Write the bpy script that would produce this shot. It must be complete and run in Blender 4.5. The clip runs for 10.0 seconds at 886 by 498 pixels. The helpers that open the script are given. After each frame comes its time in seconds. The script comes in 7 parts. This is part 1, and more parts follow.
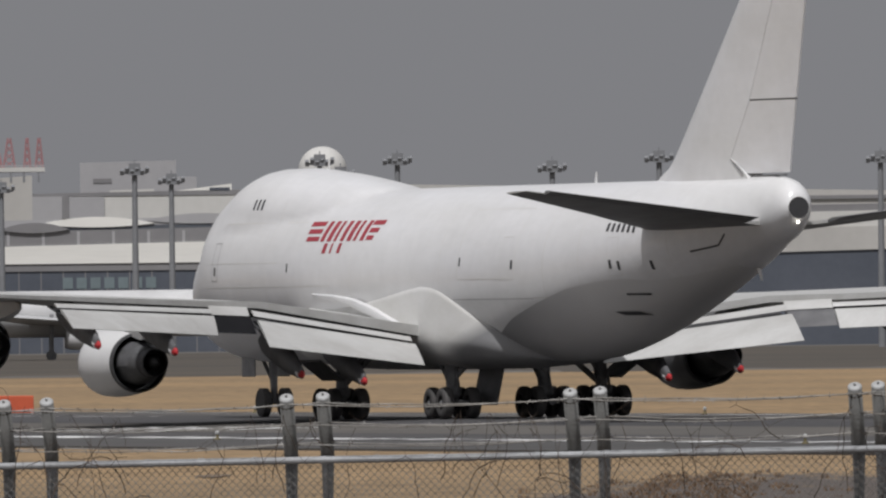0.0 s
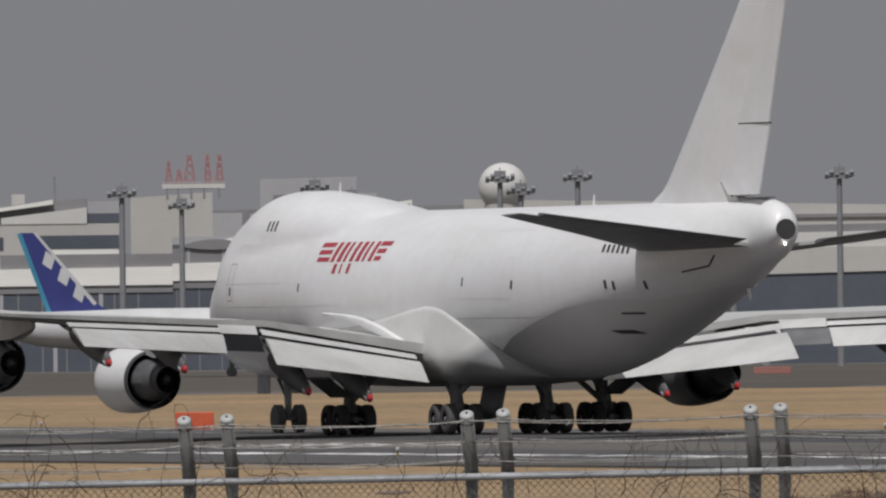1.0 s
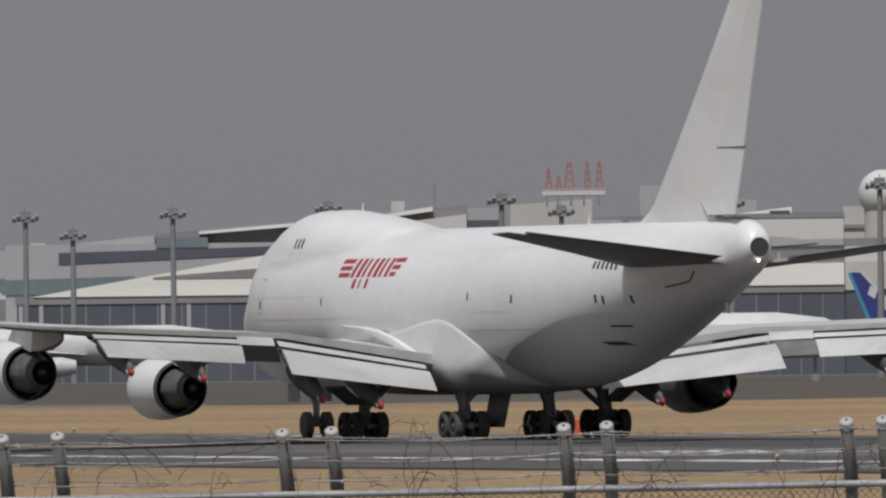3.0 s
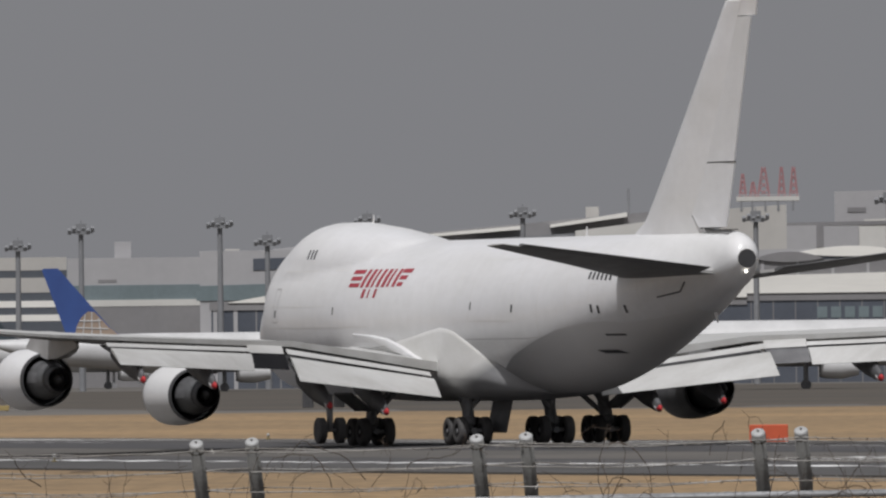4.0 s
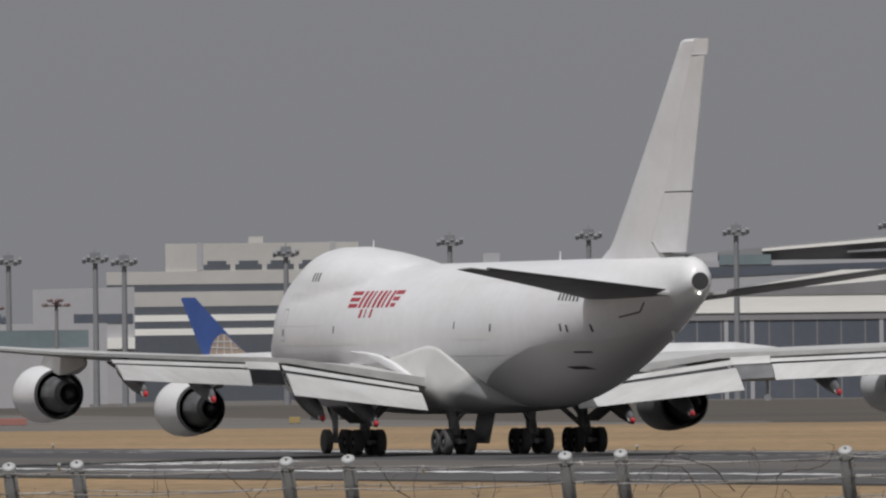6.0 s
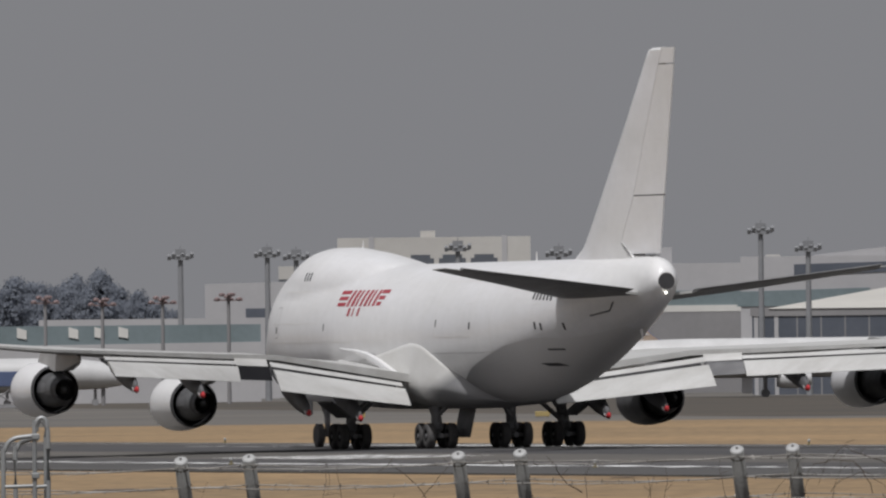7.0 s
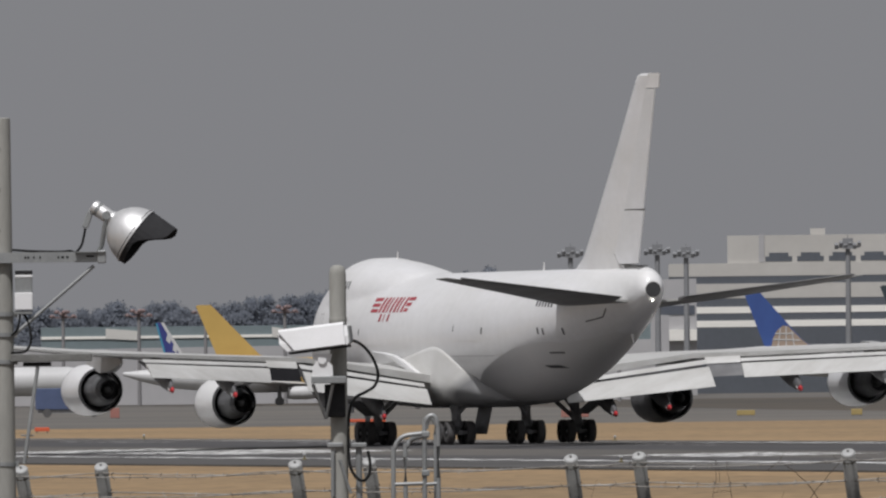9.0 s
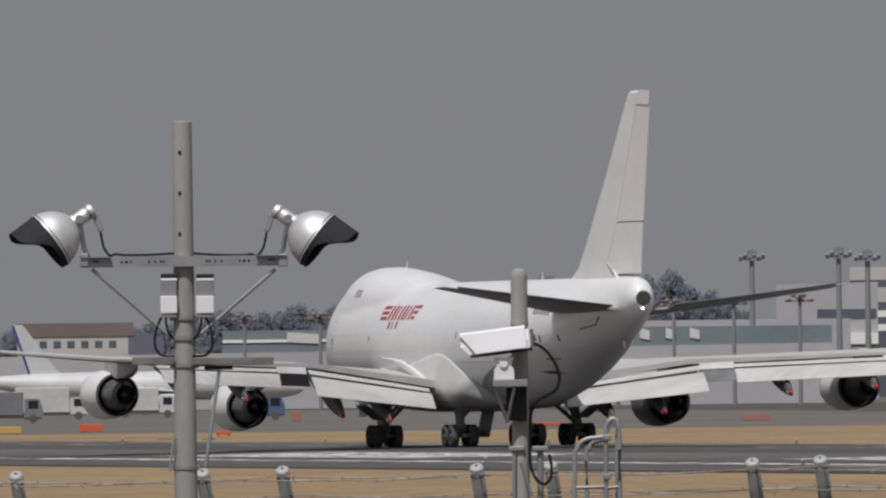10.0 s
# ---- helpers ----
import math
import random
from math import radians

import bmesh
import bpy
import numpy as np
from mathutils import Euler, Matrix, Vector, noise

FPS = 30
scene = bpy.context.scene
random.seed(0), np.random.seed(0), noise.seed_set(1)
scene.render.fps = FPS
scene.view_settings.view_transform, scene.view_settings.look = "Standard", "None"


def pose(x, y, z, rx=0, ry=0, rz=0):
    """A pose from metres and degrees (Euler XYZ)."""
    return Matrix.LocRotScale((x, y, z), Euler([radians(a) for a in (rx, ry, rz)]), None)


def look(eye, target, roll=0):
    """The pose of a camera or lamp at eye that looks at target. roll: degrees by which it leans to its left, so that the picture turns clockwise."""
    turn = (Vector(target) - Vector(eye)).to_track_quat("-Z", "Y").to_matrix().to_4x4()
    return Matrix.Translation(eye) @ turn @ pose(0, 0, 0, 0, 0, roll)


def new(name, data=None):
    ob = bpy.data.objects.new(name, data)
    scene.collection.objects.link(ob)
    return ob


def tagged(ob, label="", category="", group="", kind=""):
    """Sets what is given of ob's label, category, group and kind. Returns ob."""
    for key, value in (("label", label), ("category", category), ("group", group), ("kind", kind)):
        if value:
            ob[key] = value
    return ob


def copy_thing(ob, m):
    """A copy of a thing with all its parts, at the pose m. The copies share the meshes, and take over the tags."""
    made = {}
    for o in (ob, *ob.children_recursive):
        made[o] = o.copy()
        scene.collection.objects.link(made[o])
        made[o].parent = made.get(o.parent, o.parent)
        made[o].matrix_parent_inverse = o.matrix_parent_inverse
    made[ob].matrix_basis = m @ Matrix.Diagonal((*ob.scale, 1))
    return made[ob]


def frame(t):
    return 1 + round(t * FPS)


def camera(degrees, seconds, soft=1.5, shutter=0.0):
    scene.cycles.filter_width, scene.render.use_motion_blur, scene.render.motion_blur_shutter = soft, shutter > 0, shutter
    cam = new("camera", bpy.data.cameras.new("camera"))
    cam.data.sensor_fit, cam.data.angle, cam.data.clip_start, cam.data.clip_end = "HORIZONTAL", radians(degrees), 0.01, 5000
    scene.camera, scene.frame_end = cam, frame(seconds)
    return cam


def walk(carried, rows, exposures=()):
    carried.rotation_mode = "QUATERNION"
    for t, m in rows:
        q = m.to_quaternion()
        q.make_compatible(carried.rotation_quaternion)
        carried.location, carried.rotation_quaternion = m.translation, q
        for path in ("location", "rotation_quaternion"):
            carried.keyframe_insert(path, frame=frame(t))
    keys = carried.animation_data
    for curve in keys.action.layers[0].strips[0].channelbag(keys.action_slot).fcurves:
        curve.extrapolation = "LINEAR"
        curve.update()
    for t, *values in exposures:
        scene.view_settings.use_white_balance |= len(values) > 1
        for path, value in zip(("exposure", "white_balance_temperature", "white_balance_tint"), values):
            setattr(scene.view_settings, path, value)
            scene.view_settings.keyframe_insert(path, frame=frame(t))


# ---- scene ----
# A freighter on its take-off roll, seen through a long lens from beyond the airfield fence.
# Bearings are in thousandths of a radian to the right of +y, elevations likewise above the camera's level.
EYE = 3.9
HEADING = 19.47

cam = camera(2.7476, 10.0, soft=2.3)


def aim(bearing, tilt):
    b = bearing / 1000
    return look((0, 0, EYE), (1000 * math.sin(b), 1000 * math.cos(b), EYE + 1000 * math.tan(tilt / 1000)), roll=-0.661)


PAN = [(0.0, 0.000, 3.824), (0.5, -4.306, 4.424), (1.0, -9.747, 4.823), (1.5, -15.042, 4.594), (2.0, -19.691, 4.647),
       (2.5, -24.399, 4.901), (3.0, -30.297, 5.428), (4.5, -45.706, 6.248), (5.0, -50.838, 6.842), (5.5, -56.070, 6.796),
       (7.0, -70.084, 6.499), (7.5, -75.593, 6.287), (8.0, -81.039, 6.166), (8.5, -85.991, 6.499), (9.0, -91.191, 6.605),
       (9.5, -96.387, 6.970), (10.0, -101.007, 6.901)]
walk(cam, [(t, aim(b, e)) for t, b, e in PAN], [(0.0, 0.0), (5.5, 0.0), (8.5, 0.05), (10.0, 0.05)])

# ---- light ----
SUN_UP, SUN_ROUND = 60.0, 195.0       # elevation; direction, clockwise from +y
scene.view_settings.exposure = 0.0
world = bpy.data.worlds.new("world")
scene.world = world
world.use_nodes = True
wn, wl = world.node_tree.nodes, world.node_tree.links
wn.clear()
sky = wn.new("ShaderNodeTexSky")
sky.sky_type = 'NISHITA'
sky.sun_disc = False
sky.sun_elevation = radians(SUN_UP)
sky.sun_rotation = radians(SUN_ROUND)
sky.dust_density = 6.0
sky.air_density = 1.0
grey = wn.new("ShaderNodeHueSaturation")
grey.inputs["Saturation"].default_value = 0.25
haze = wn.new("ShaderNodeMix")
haze.data_type = 'RGBA'
haze.inputs["Factor"].default_value = 0.85
haze.inputs["B"].default_value = (2.44, 2.46, 2.62, 1)
bg = wn.new("ShaderNodeBackground")
bg.inputs["Strength"].default_value = 0.1
wout = wn.new("ShaderNodeOutputWorld")
wl.new(sky.outputs["Color"], grey.inputs["Color"])
wl.new(grey.outputs["Color"], haze.inputs["A"])
wl.new(haze.outputs["Result"], bg.inputs["Color"])
wl.new(bg.outputs["Background"], wout.inputs["Surface"])

sun = new("sun", bpy.data.lights.new("sun", 'SUN'))
sun.data.energy = 2.85
sun.data.angle = radians(0.6)
sun.data.color = (1.0, 0.985, 0.995)
sr_ = radians(SUN_ROUND)
sun.matrix_world = look((300 * math.sin(sr_), 300 * math.cos(sr_), 300 * math.tan(radians(SUN_UP))), (0, 0, 0))


# ---- materials ----
def material(name, base, rough=0.6, metal=0.0, second=None, scale=1.0, fine=0.0, bump=0.0, streak=None, clear=0.0, rand=0.0):
    """A surface with broad patches (scale per metre), fine grain and relief."""
    m = bpy.data.materials.new(name)
    m.use_nodes = True
    nt, ln = m.node_tree.nodes, m.node_tree.links
    b = nt["Principled BSDF"]
    b.inputs["Roughness"].default_value = rough
    b.inputs["Metallic"].default_value = metal
    if clear:
        b.inputs["Coat Weight"].default_value = clear
        b.inputs["Coat Roughness"].default_value = 0.15
    co = nt.new("ShaderNodeTexCoord")
    mp = nt.new("ShaderNodeMapping")
    if streak:
        mp.inputs["Scale"].default_value = streak
    ln.new(co.outputs["Object"], mp.inputs["Vector"])
    n1 = nt.new("ShaderNodeTexNoise")
    n1.inputs["Scale"].default_value = scale
    n1.inputs["Detail"].default_value = 6
    n1.inputs["Roughness"].default_value = 0.6
    ln.new(mp.outputs["Vector"], n1.inputs["Vector"])
    ramp = nt.new("ShaderNodeValToRGB")
    ramp.color_ramp.elements[0].position, ramp.color_ramp.elements[1].position = 0.35, 0.68
    s = second if second else tuple(c * 0.82 for c in base)
    ramp.color_ramp.elements[0].color, ramp.color_ramp.elements[1].color = (*s, 1), (*base, 1)
    ln.new(n1.outputs["Fac"], ramp.inputs["Fac"])
    out = ramp.outputs["Color"]
    if fine:
        n2 = nt.new("ShaderNodeTexNoise")
        n2.inputs["Scale"].default_value = scale * 14
        n2.inputs["Detail"].default_value = 4
        ln.new(mp.outputs["Vector"], n2.inputs["Vector"])
        mr = nt.new("ShaderNodeMapRange")
        mr.inputs["To Min"].default_value, mr.inputs["To Max"].default_value = 1 - fine, 1 + fine
        ln.new(n2.outputs["Fac"], mr.inputs["Value"])
        mx = nt.new("ShaderNodeMix")
        mx.data_type, mx.blend_type = 'RGBA', 'MULTIPLY'
        mx.inputs["Factor"].default_value = 1
        ln.new(out, mx.inputs["A"])
        ln.new(mr.outputs["Result"], mx.inputs["B"])
        out = mx.outputs["Result"]
        if bump:
            bp = nt.new("ShaderNodeBump")
            bp.inputs["Strength"].default_value = bump
            bp.inputs["Distance"].default_value = 0.02
            ln.new(n2.outputs["Fac"], bp.inputs["Height"])
            ln.new(bp.outputs["Normal"], b.inputs["Normal"])
    if rand:
        oi = nt.new("ShaderNodeObjectInfo")
        mr = nt.new("ShaderNodeMapRange")
        mr.inputs["To Min"].default_value, mr.inputs["To Max"].default_value = 1 - rand, 1 + rand
        ln.new(oi.outputs["Random"], mr.inputs["Value"])
        mx = nt.new("ShaderNodeMix")
        mx.data_type, mx.blend_type = 'RGBA', 'MULTIPLY'
        mx.inputs["Factor"].default_value = 1
        ln.new(out, mx.inputs["A"])
        ln.new(mr.outputs["Result"], mx.inputs["B"])
        out = mx.outputs["Result"]
    ln.new(out, b.inputs["Base Color"])
    return m


M_WHITE = material("aircraft_white", (0.81, 0.81, 0.825), 0.34, second=(0.715, 0.712, 0.705), scale=0.25, fine=0.04, streak=(2, 0.25, 1), clear=0.2)
M_FAIRING = material("fairing_white", (0.76, 0.755, 0.74), 0.4, second=(0.66, 0.65, 0.62), scale=0.5, fine=0.05, streak=(2, 0.4, 1))
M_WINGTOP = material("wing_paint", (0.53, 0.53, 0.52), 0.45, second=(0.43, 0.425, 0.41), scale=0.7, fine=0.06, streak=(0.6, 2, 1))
M_BELLY = material("belly_shade_grey", (0.27, 0.27, 0.275), 0.45, second=(0.205, 0.205, 0.21), scale=0.6, fine=0.08, streak=(2, 0.4, 1))
bn_ = M_BELLY.node_tree             # the belly's shade is put into this grey, thinning out aft
belly_at = bn_.nodes.new("ShaderNodeSeparateXYZ")
belly_thin = bn_.nodes.new("ShaderNodeMapRange")
belly_thin.inputs["From Min"].default_value, belly_thin.inputs["From Max"].default_value = -9.5, -19.5
belly_mix = bn_.nodes.new("ShaderNodeMix")
belly_mix.data_type = 'RGBA'
belly_mix.inputs["B"].default_value = (0.70, 0.695, 0.69, 1)
bn_.links.new(next(n for n in bn_.nodes if n.type == 'TEX_COORD').outputs["Object"], belly_at.inputs["Vector"])
bn_.links.new(belly_at.outputs["Y"], belly_thin.inputs["Value"])
bn_.links.new(belly_thin.outputs["Result"], belly_mix.inputs["Factor"])
bn_.links.new(bn_.nodes["Principled BSDF"].inputs["Base Color"].links[0].from_socket, belly_mix.inputs["A"])
bn_.links.new(belly_mix.outputs["Result"], bn_.nodes["Principled BSDF"].inputs["Base Color"])
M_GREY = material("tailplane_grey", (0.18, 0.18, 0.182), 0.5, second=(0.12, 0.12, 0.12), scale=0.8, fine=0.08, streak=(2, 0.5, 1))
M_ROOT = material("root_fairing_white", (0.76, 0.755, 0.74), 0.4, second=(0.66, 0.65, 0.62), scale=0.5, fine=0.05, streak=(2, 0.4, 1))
rn_ = M_ROOT.node_tree              # shade painted into the colour, below a slanting line behind the wheel bays
root_at, root_line, root_shade_fade, root_shade_mix = (rn_.nodes.new("ShaderNode" + k) for k in ("SeparateXYZ", "Math", "MapRange", "Mix"))
root_line.operation = 'MULTIPLY_ADD'
root_line.inputs[1].default_value = 0.30
root_shade_fade.inputs["From Min"].default_value, root_shade_fade.inputs["From Max"].default_value = 0.95, 1.65
root_shade_mix.data_type = 'RGBA'
root_shade_mix.inputs["A"].default_value = (0.25, 0.25, 0.255, 1)
rn_.links.new(next(n for n in rn_.nodes if n.type == 'TEX_COORD').outputs["Object"], root_at.inputs["Vector"])
rn_.links.new(root_at.outputs["Y"], root_line.inputs[0])
rn_.links.new(root_at.outputs["Z"], root_line.inputs[2])
rn_.links.new(root_line.outputs["Value"], root_shade_fade.inputs["Value"])
rn_.links.new(root_shade_fade.outputs["Result"], root_shade_mix.inputs["Factor"])
rn_.links.new(rn_.nodes["Principled BSDF"].inputs["Base Color"].links[0].from_socket, root_shade_mix.inputs["B"])
rn_.links.new(root_shade_mix.outputs["Result"], rn_.nodes["Principled BSDF"].inputs["Base Color"])
M_STAIN = material("grime", (0.66, 0.63, 0.58), 0.5, second=(0.52, 0.49, 0.44), scale=0.8, fine=0.1)
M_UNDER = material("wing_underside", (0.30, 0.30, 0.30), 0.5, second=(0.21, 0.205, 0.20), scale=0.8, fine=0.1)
# Dark tones that stand in for shade in slots, ducts, holes and gaps.
M_DARK = material("recess_shade", (0.075, 0.075, 0.078), 0.7)
M_GAP = material("gap_shade", (0.018, 0.018, 0.02), 0.8)
M_SEAM = material("seam_grey", (0.09, 0.09, 0.09), 0.7)
for m_ in (M_DARK, M_SEAM, M_GAP):          # no gloss, so they stay as dark as shade
    m_.node_tree.nodes["Principled BSDF"].inputs["Specular IOR Level"].default_value = 0.05
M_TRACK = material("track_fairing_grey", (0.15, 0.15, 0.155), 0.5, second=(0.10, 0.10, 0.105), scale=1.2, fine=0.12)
M_PYLON = material("pylon_grey", (0.42, 0.42, 0.42), 0.45, second=(0.33, 0.33, 0.325), scale=0.8, fine=0.08)
M_NOZZLE = material("nozzle_metal", (0.13, 0.132, 0.135), 0.5, 0.1, second=(0.085, 0.086, 0.088), scale=2, fine=0.15)
M_CORE = material("hot_metal", (0.075, 0.075, 0.078), 0.6, 0.1, second=(0.055, 0.055, 0.057), scale=2, fine=0.15)
M_BARE = material("bare_metal", (0.62, 0.62, 0.62), 0.3, 0.85, scale=1.5, fine=0.08)
M_RUBBER = material("tyre_rubber", (0.10, 0.098, 0.10), 0.9, second=(0.118, 0.113, 0.11), scale=3, fine=0.2)
M_GEAR = material("gear_steel", (0.31, 0.31, 0.32), 0.55, 0.05, second=(0.22, 0.22, 0.225), scale=2.5, fine=0.2)
M_HUB = material("hub_dark", (0.06, 0.058, 0.058), 0.85, second=(0.045, 0.044, 0.044), scale=3, fine=0.2)
for m_ in (M_RUBBER, M_HUB):
    m_.node_tree.nodes["Principled BSDF"].inputs["Specular IOR Level"].default_value = 0.15
M_RED = material("signal_red", (0.48, 0.035, 0.04), 0.5, second=(0.40, 0.03, 0.035), scale=2, fine=0.08)
M_LOGO = material("livery_red", (0.42, 0.03, 0.05), 0.4, second=(0.36, 0.028, 0.045), scale=1.2, fine=0.05)
M_BLACK = material("marking_black", (0.04, 0.04, 0.045), 0.5)
M_GLASS = material("dark_glass", (0.02, 0.022, 0.026), 0.1)
M_LAMP = bpy.data.materials.new("tail_light")
M_LAMP.use_nodes = True
M_LAMP.node_tree.nodes["Principled BSDF"].inputs["Emission Color"].default_value = (1, 0.95, 0.85, 1)
M_LAMP.node_tree.nodes["Principled BSDF"].inputs["Emission Strength"].default_value = 6
M_GRASS = material("dry_grass", (0.31, 0.207, 0.106), 0.95, second=(0.215, 0.148, 0.08), scale=0.012, fine=0.25)
def add_grain(m, scale, amount, stretch=(1, 1, 1)):
    """A further, finer layer of mottling."""
    nt, ln = m.node_tree.nodes, m.node_tree.links
    b = nt["Principled BSDF"]
    co, mp, ns, mr, mx = (nt.new("ShaderNode" + k) for k in ("TexCoord", "Mapping", "TexNoise", "MapRange", "Mix"))
    mp.inputs["Scale"].default_value = stretch
    ns.inputs["Scale"].default_value, ns.inputs["Detail"].default_value = scale, 5
    mr.inputs["From Min"].default_value, mr.inputs["From Max"].default_value = 0.3, 0.7
    mr.inputs["To Min"].default_value, mr.inputs["To Max"].default_value = 1 - amount, 1 + amount
    mx.data_type, mx.blend_type = 'RGBA', 'MULTIPLY'
    mx.inputs["Factor"].default_value = 1
    ln.new(co.outputs["Object"], mp.inputs["Vector"])
    ln.new(mp.outputs["Vector"], ns.inputs["Vector"])
    ln.new(ns.outputs["Fac"], mr.inputs["Value"])
    ln.new(b.inputs["Base Color"].links[0].from_socket, mx.inputs["A"])
    ln.new(mr.outputs["Result"], mx.inputs["B"])
    ln.new(mx.outputs["Result"], b.inputs["Base Color"])


add_grain(M_GRASS, 0.9, 0.22, (1.6, 0.25, 1))


def add_soil(m):
    """A weedy stretch of bare soil by the fence: broken patches on the near side of a slanting line."""
    nt, ln = m.node_tree.nodes, m.node_tree.links
    b = nt["Principled BSDF"]

    def node(kind, op=None, *values):
        n = nt.new("ShaderNode" + kind)
        if op:
            n.operation = op
        for i, v in enumerate(values):
            if v is not None:
                n.inputs[i].default_value = v
        return n
    co, xyz = node("TexCoord"), node("SeparateXYZ")
    ln.new(co.outputs["Object"], xyz.inputs["Vector"])
    line = node("Math", 'MULTIPLY_ADD', None, 11.3, 451.0)
    far = node("Math", 'MINIMUM', None, 528.0)
    depth = node("Math", 'SUBTRACT')
    ln.new(xyz.outputs["X"], line.inputs[0])
    ln.new(line.outputs[0], far.inputs[0])
    ln.new(far.outputs[0], depth.inputs[0])
    ln.new(xyz.outputs["Y"], depth.inputs[1])
    rise = node("MapRange")
    for k, v in (("From Min", -6.0), ("From Max", 45.0), ("To Min", -0.35), ("To Max", 0.30)):
        rise.inputs[k].default_value = v
    ln.new(depth.outputs[0], rise.inputs["Value"])
    mp, ns = node("Mapping"), node("TexNoise")
    mp.inputs["Scale"].default_value = (0.9, 0.11, 1)
    ns.inputs["Scale"].default_value, ns.inputs["Detail"].default_value = 1.0, 7
    ln.new(co.outputs["Object"], mp.inputs["Vector"])
    ln.new(mp.outputs["Vector"], ns.inputs["Vector"])
    both = node("Math", 'ADD')
    ln.new(ns.outputs["Fac"], both.inputs[0])
    ln.new(rise.outputs["Result"], both.inputs[1])
    cover = node("MapRange")
    cover.inputs["From Min"].default_value, cover.inputs["From Max"].default_value = 0.46, 0.66
    ln.new(both.outputs[0], cover.inputs["Value"])
    soil = node("Mix")
    soil.data_type = 'RGBA'
    soil.inputs["B"].default_value = (0.090, 0.074, 0.064, 1)
    ln.new(cover.outputs["Result"], soil.inputs["Factor"])
    ln.new(b.inputs["Base Color"].links[0].from_socket, soil.inputs["A"])
    ln.new(soil.outputs["Result"], b.inputs["Base Color"])


add_soil(M_GRASS)
add_grain(M_WHITE, 1.4, 0.025, (1, 1, 1))
M_ASPHALT = material("runway_asphalt", (0.078, 0.074, 0.074), 0.9, second=(0.056, 0.054, 0.054), scale=0.06, fine=0.3)
M_TYREMARK = material("rubber_marks", (0.046, 0.045, 0.047), 0.85, second=(0.062, 0.060, 0.062), scale=0.15, fine=0.15)
M_LANE = material("bleached_asphalt", (0.118, 0.108, 0.096), 0.9, second=(0.085, 0.08, 0.073), scale=0.05, fine=0.25)
M_SHOULDER = material("shoulder_asphalt", (0.080, 0.077, 0.075), 0.9, second=(0.06, 0.058, 0.056), scale=0.06, fine=0.3)
M_LINE = material("runway_paint", (0.86, 0.86, 0.85), 0.8, second=(0.62, 0.62, 0.61), scale=0.6, fine=0.15)
M_SOIL = material("bare_soil", (0.115, 0.089, 0.068), 0.95, second=(0.19, 0.138, 0.093), scale=0.12, fine=0.3)
M_HAZEBROWN = material("haze_brown", (0.09, 0.074, 0.056), 0.95, second=(0.055, 0.049, 0.042), scale=0.02, fine=0.25)
M_YELLOWPAINT = material("stub_yellow", (0.20, 0.17, 0.09), 0.7)
M_APRON = material("apron_concrete", (0.145, 0.132, 0.115), 0.9, second=(0.10, 0.095, 0.088), scale=0.012, fine=0.15)


# ---- mesh helpers ----
def part(name, bm, mat, parent=None, label="", smooth=False, m=None):
    """Links a bmesh as one mesh object, under parent if one is given."""
    bmesh.ops.recalc_face_normals(bm, faces=bm.faces)
    me = bpy.data.meshes.new(name)
    bm.to_mesh(me)
    bm.free()
    for mt in (mat if isinstance(mat, (list, tuple)) else [mat]):
        me.materials.append(mt)
    if smooth:
        for p in me.polygons:
            p.use_smooth = True
        me.set_sharp_from_angle(angle=radians(42))
    ob = new(name, me)
    if parent is not None:
        ob.parent = parent
    if m is not None:
        ob.matrix_basis = m
    if label:
        ob["label"] = label
    return ob


def thing(name, m, label, category, group="", kind=""):
    ob = new(name)
    ob.matrix_basis = m
    return tagged(ob, label, category, group, kind)


def ring_loft(bm, rings, closed=True, cap0=True, cap1=True):
    vs = [[bm.verts.new(p) for p in r] for r in rings]
    n = len(rings[0])
    for a, b in zip(vs, vs[1:]):
        for i in range(n if closed else n - 1):
            j = (i + 1) % n
            bm.faces.new((a[i], a[j], b[j], b[i]))
    if cap0:
        bm.faces.new(vs[0][::-1])
    if cap1:
        bm.faces.new(vs[-1])
    return vs


def add_box(bm, x0, x1, y0, y1, z0, z1, bevel=0.0):
    ps = [(x, y, z) for z in (z0, z1) for x, y in ((x0, y0), (x1, y0), (x1, y1), (x0, y1))]
    v = [bm.verts.new(p) for p in ps]
    fs = [bm.faces.new([v[i] for i in q]) for q in ((3, 2, 1, 0), (4, 5, 6, 7), (0, 1, 5, 4), (1, 2, 6, 5), (2, 3, 7, 6), (3, 0, 4, 7))]
    if bevel:
        bmesh.ops.bevel(bm, geom=list({e for f in fs for e in f.edges}), offset=bevel, segments=1, affect='EDGES')
    return v


def add_tube(bm, a, b, r0, r1=None, n=10, caps=True):
    a, b = Vector(a), Vector(b)
    r1 = r0 if r1 is None else r1
    q = (b - a).to_track_quat('Z', 'Y')
    rr = []
    for p, r in ((a, r0), (b, r1)):
        rr.append([p + q @ Vector((r * math.cos(2 * math.pi * i / n), r * math.sin(2 * math.pi * i / n), 0)) for i in range(n)])
    ring_loft(bm, rr, cap0=caps, cap1=caps)


def add_path(bm, pts, r, n=8):
    pts = [Vector(p) for p in pts]
    rr = []
    for i, p in enumerate(pts):
        d = (pts[min(i + 1, len(pts) - 1)] - pts[max(i - 1, 0)])
        q = d.to_track_quat('Z', 'Y')
        ri = r[i] if isinstance(r, (list, tuple)) else r
        rr.append([p + q @ Vector((ri * math.cos(2 * math.pi * k / n), ri * math.sin(2 * math.pi * k / n), 0)) for k in range(n)])
    ring_loft(bm, rr)


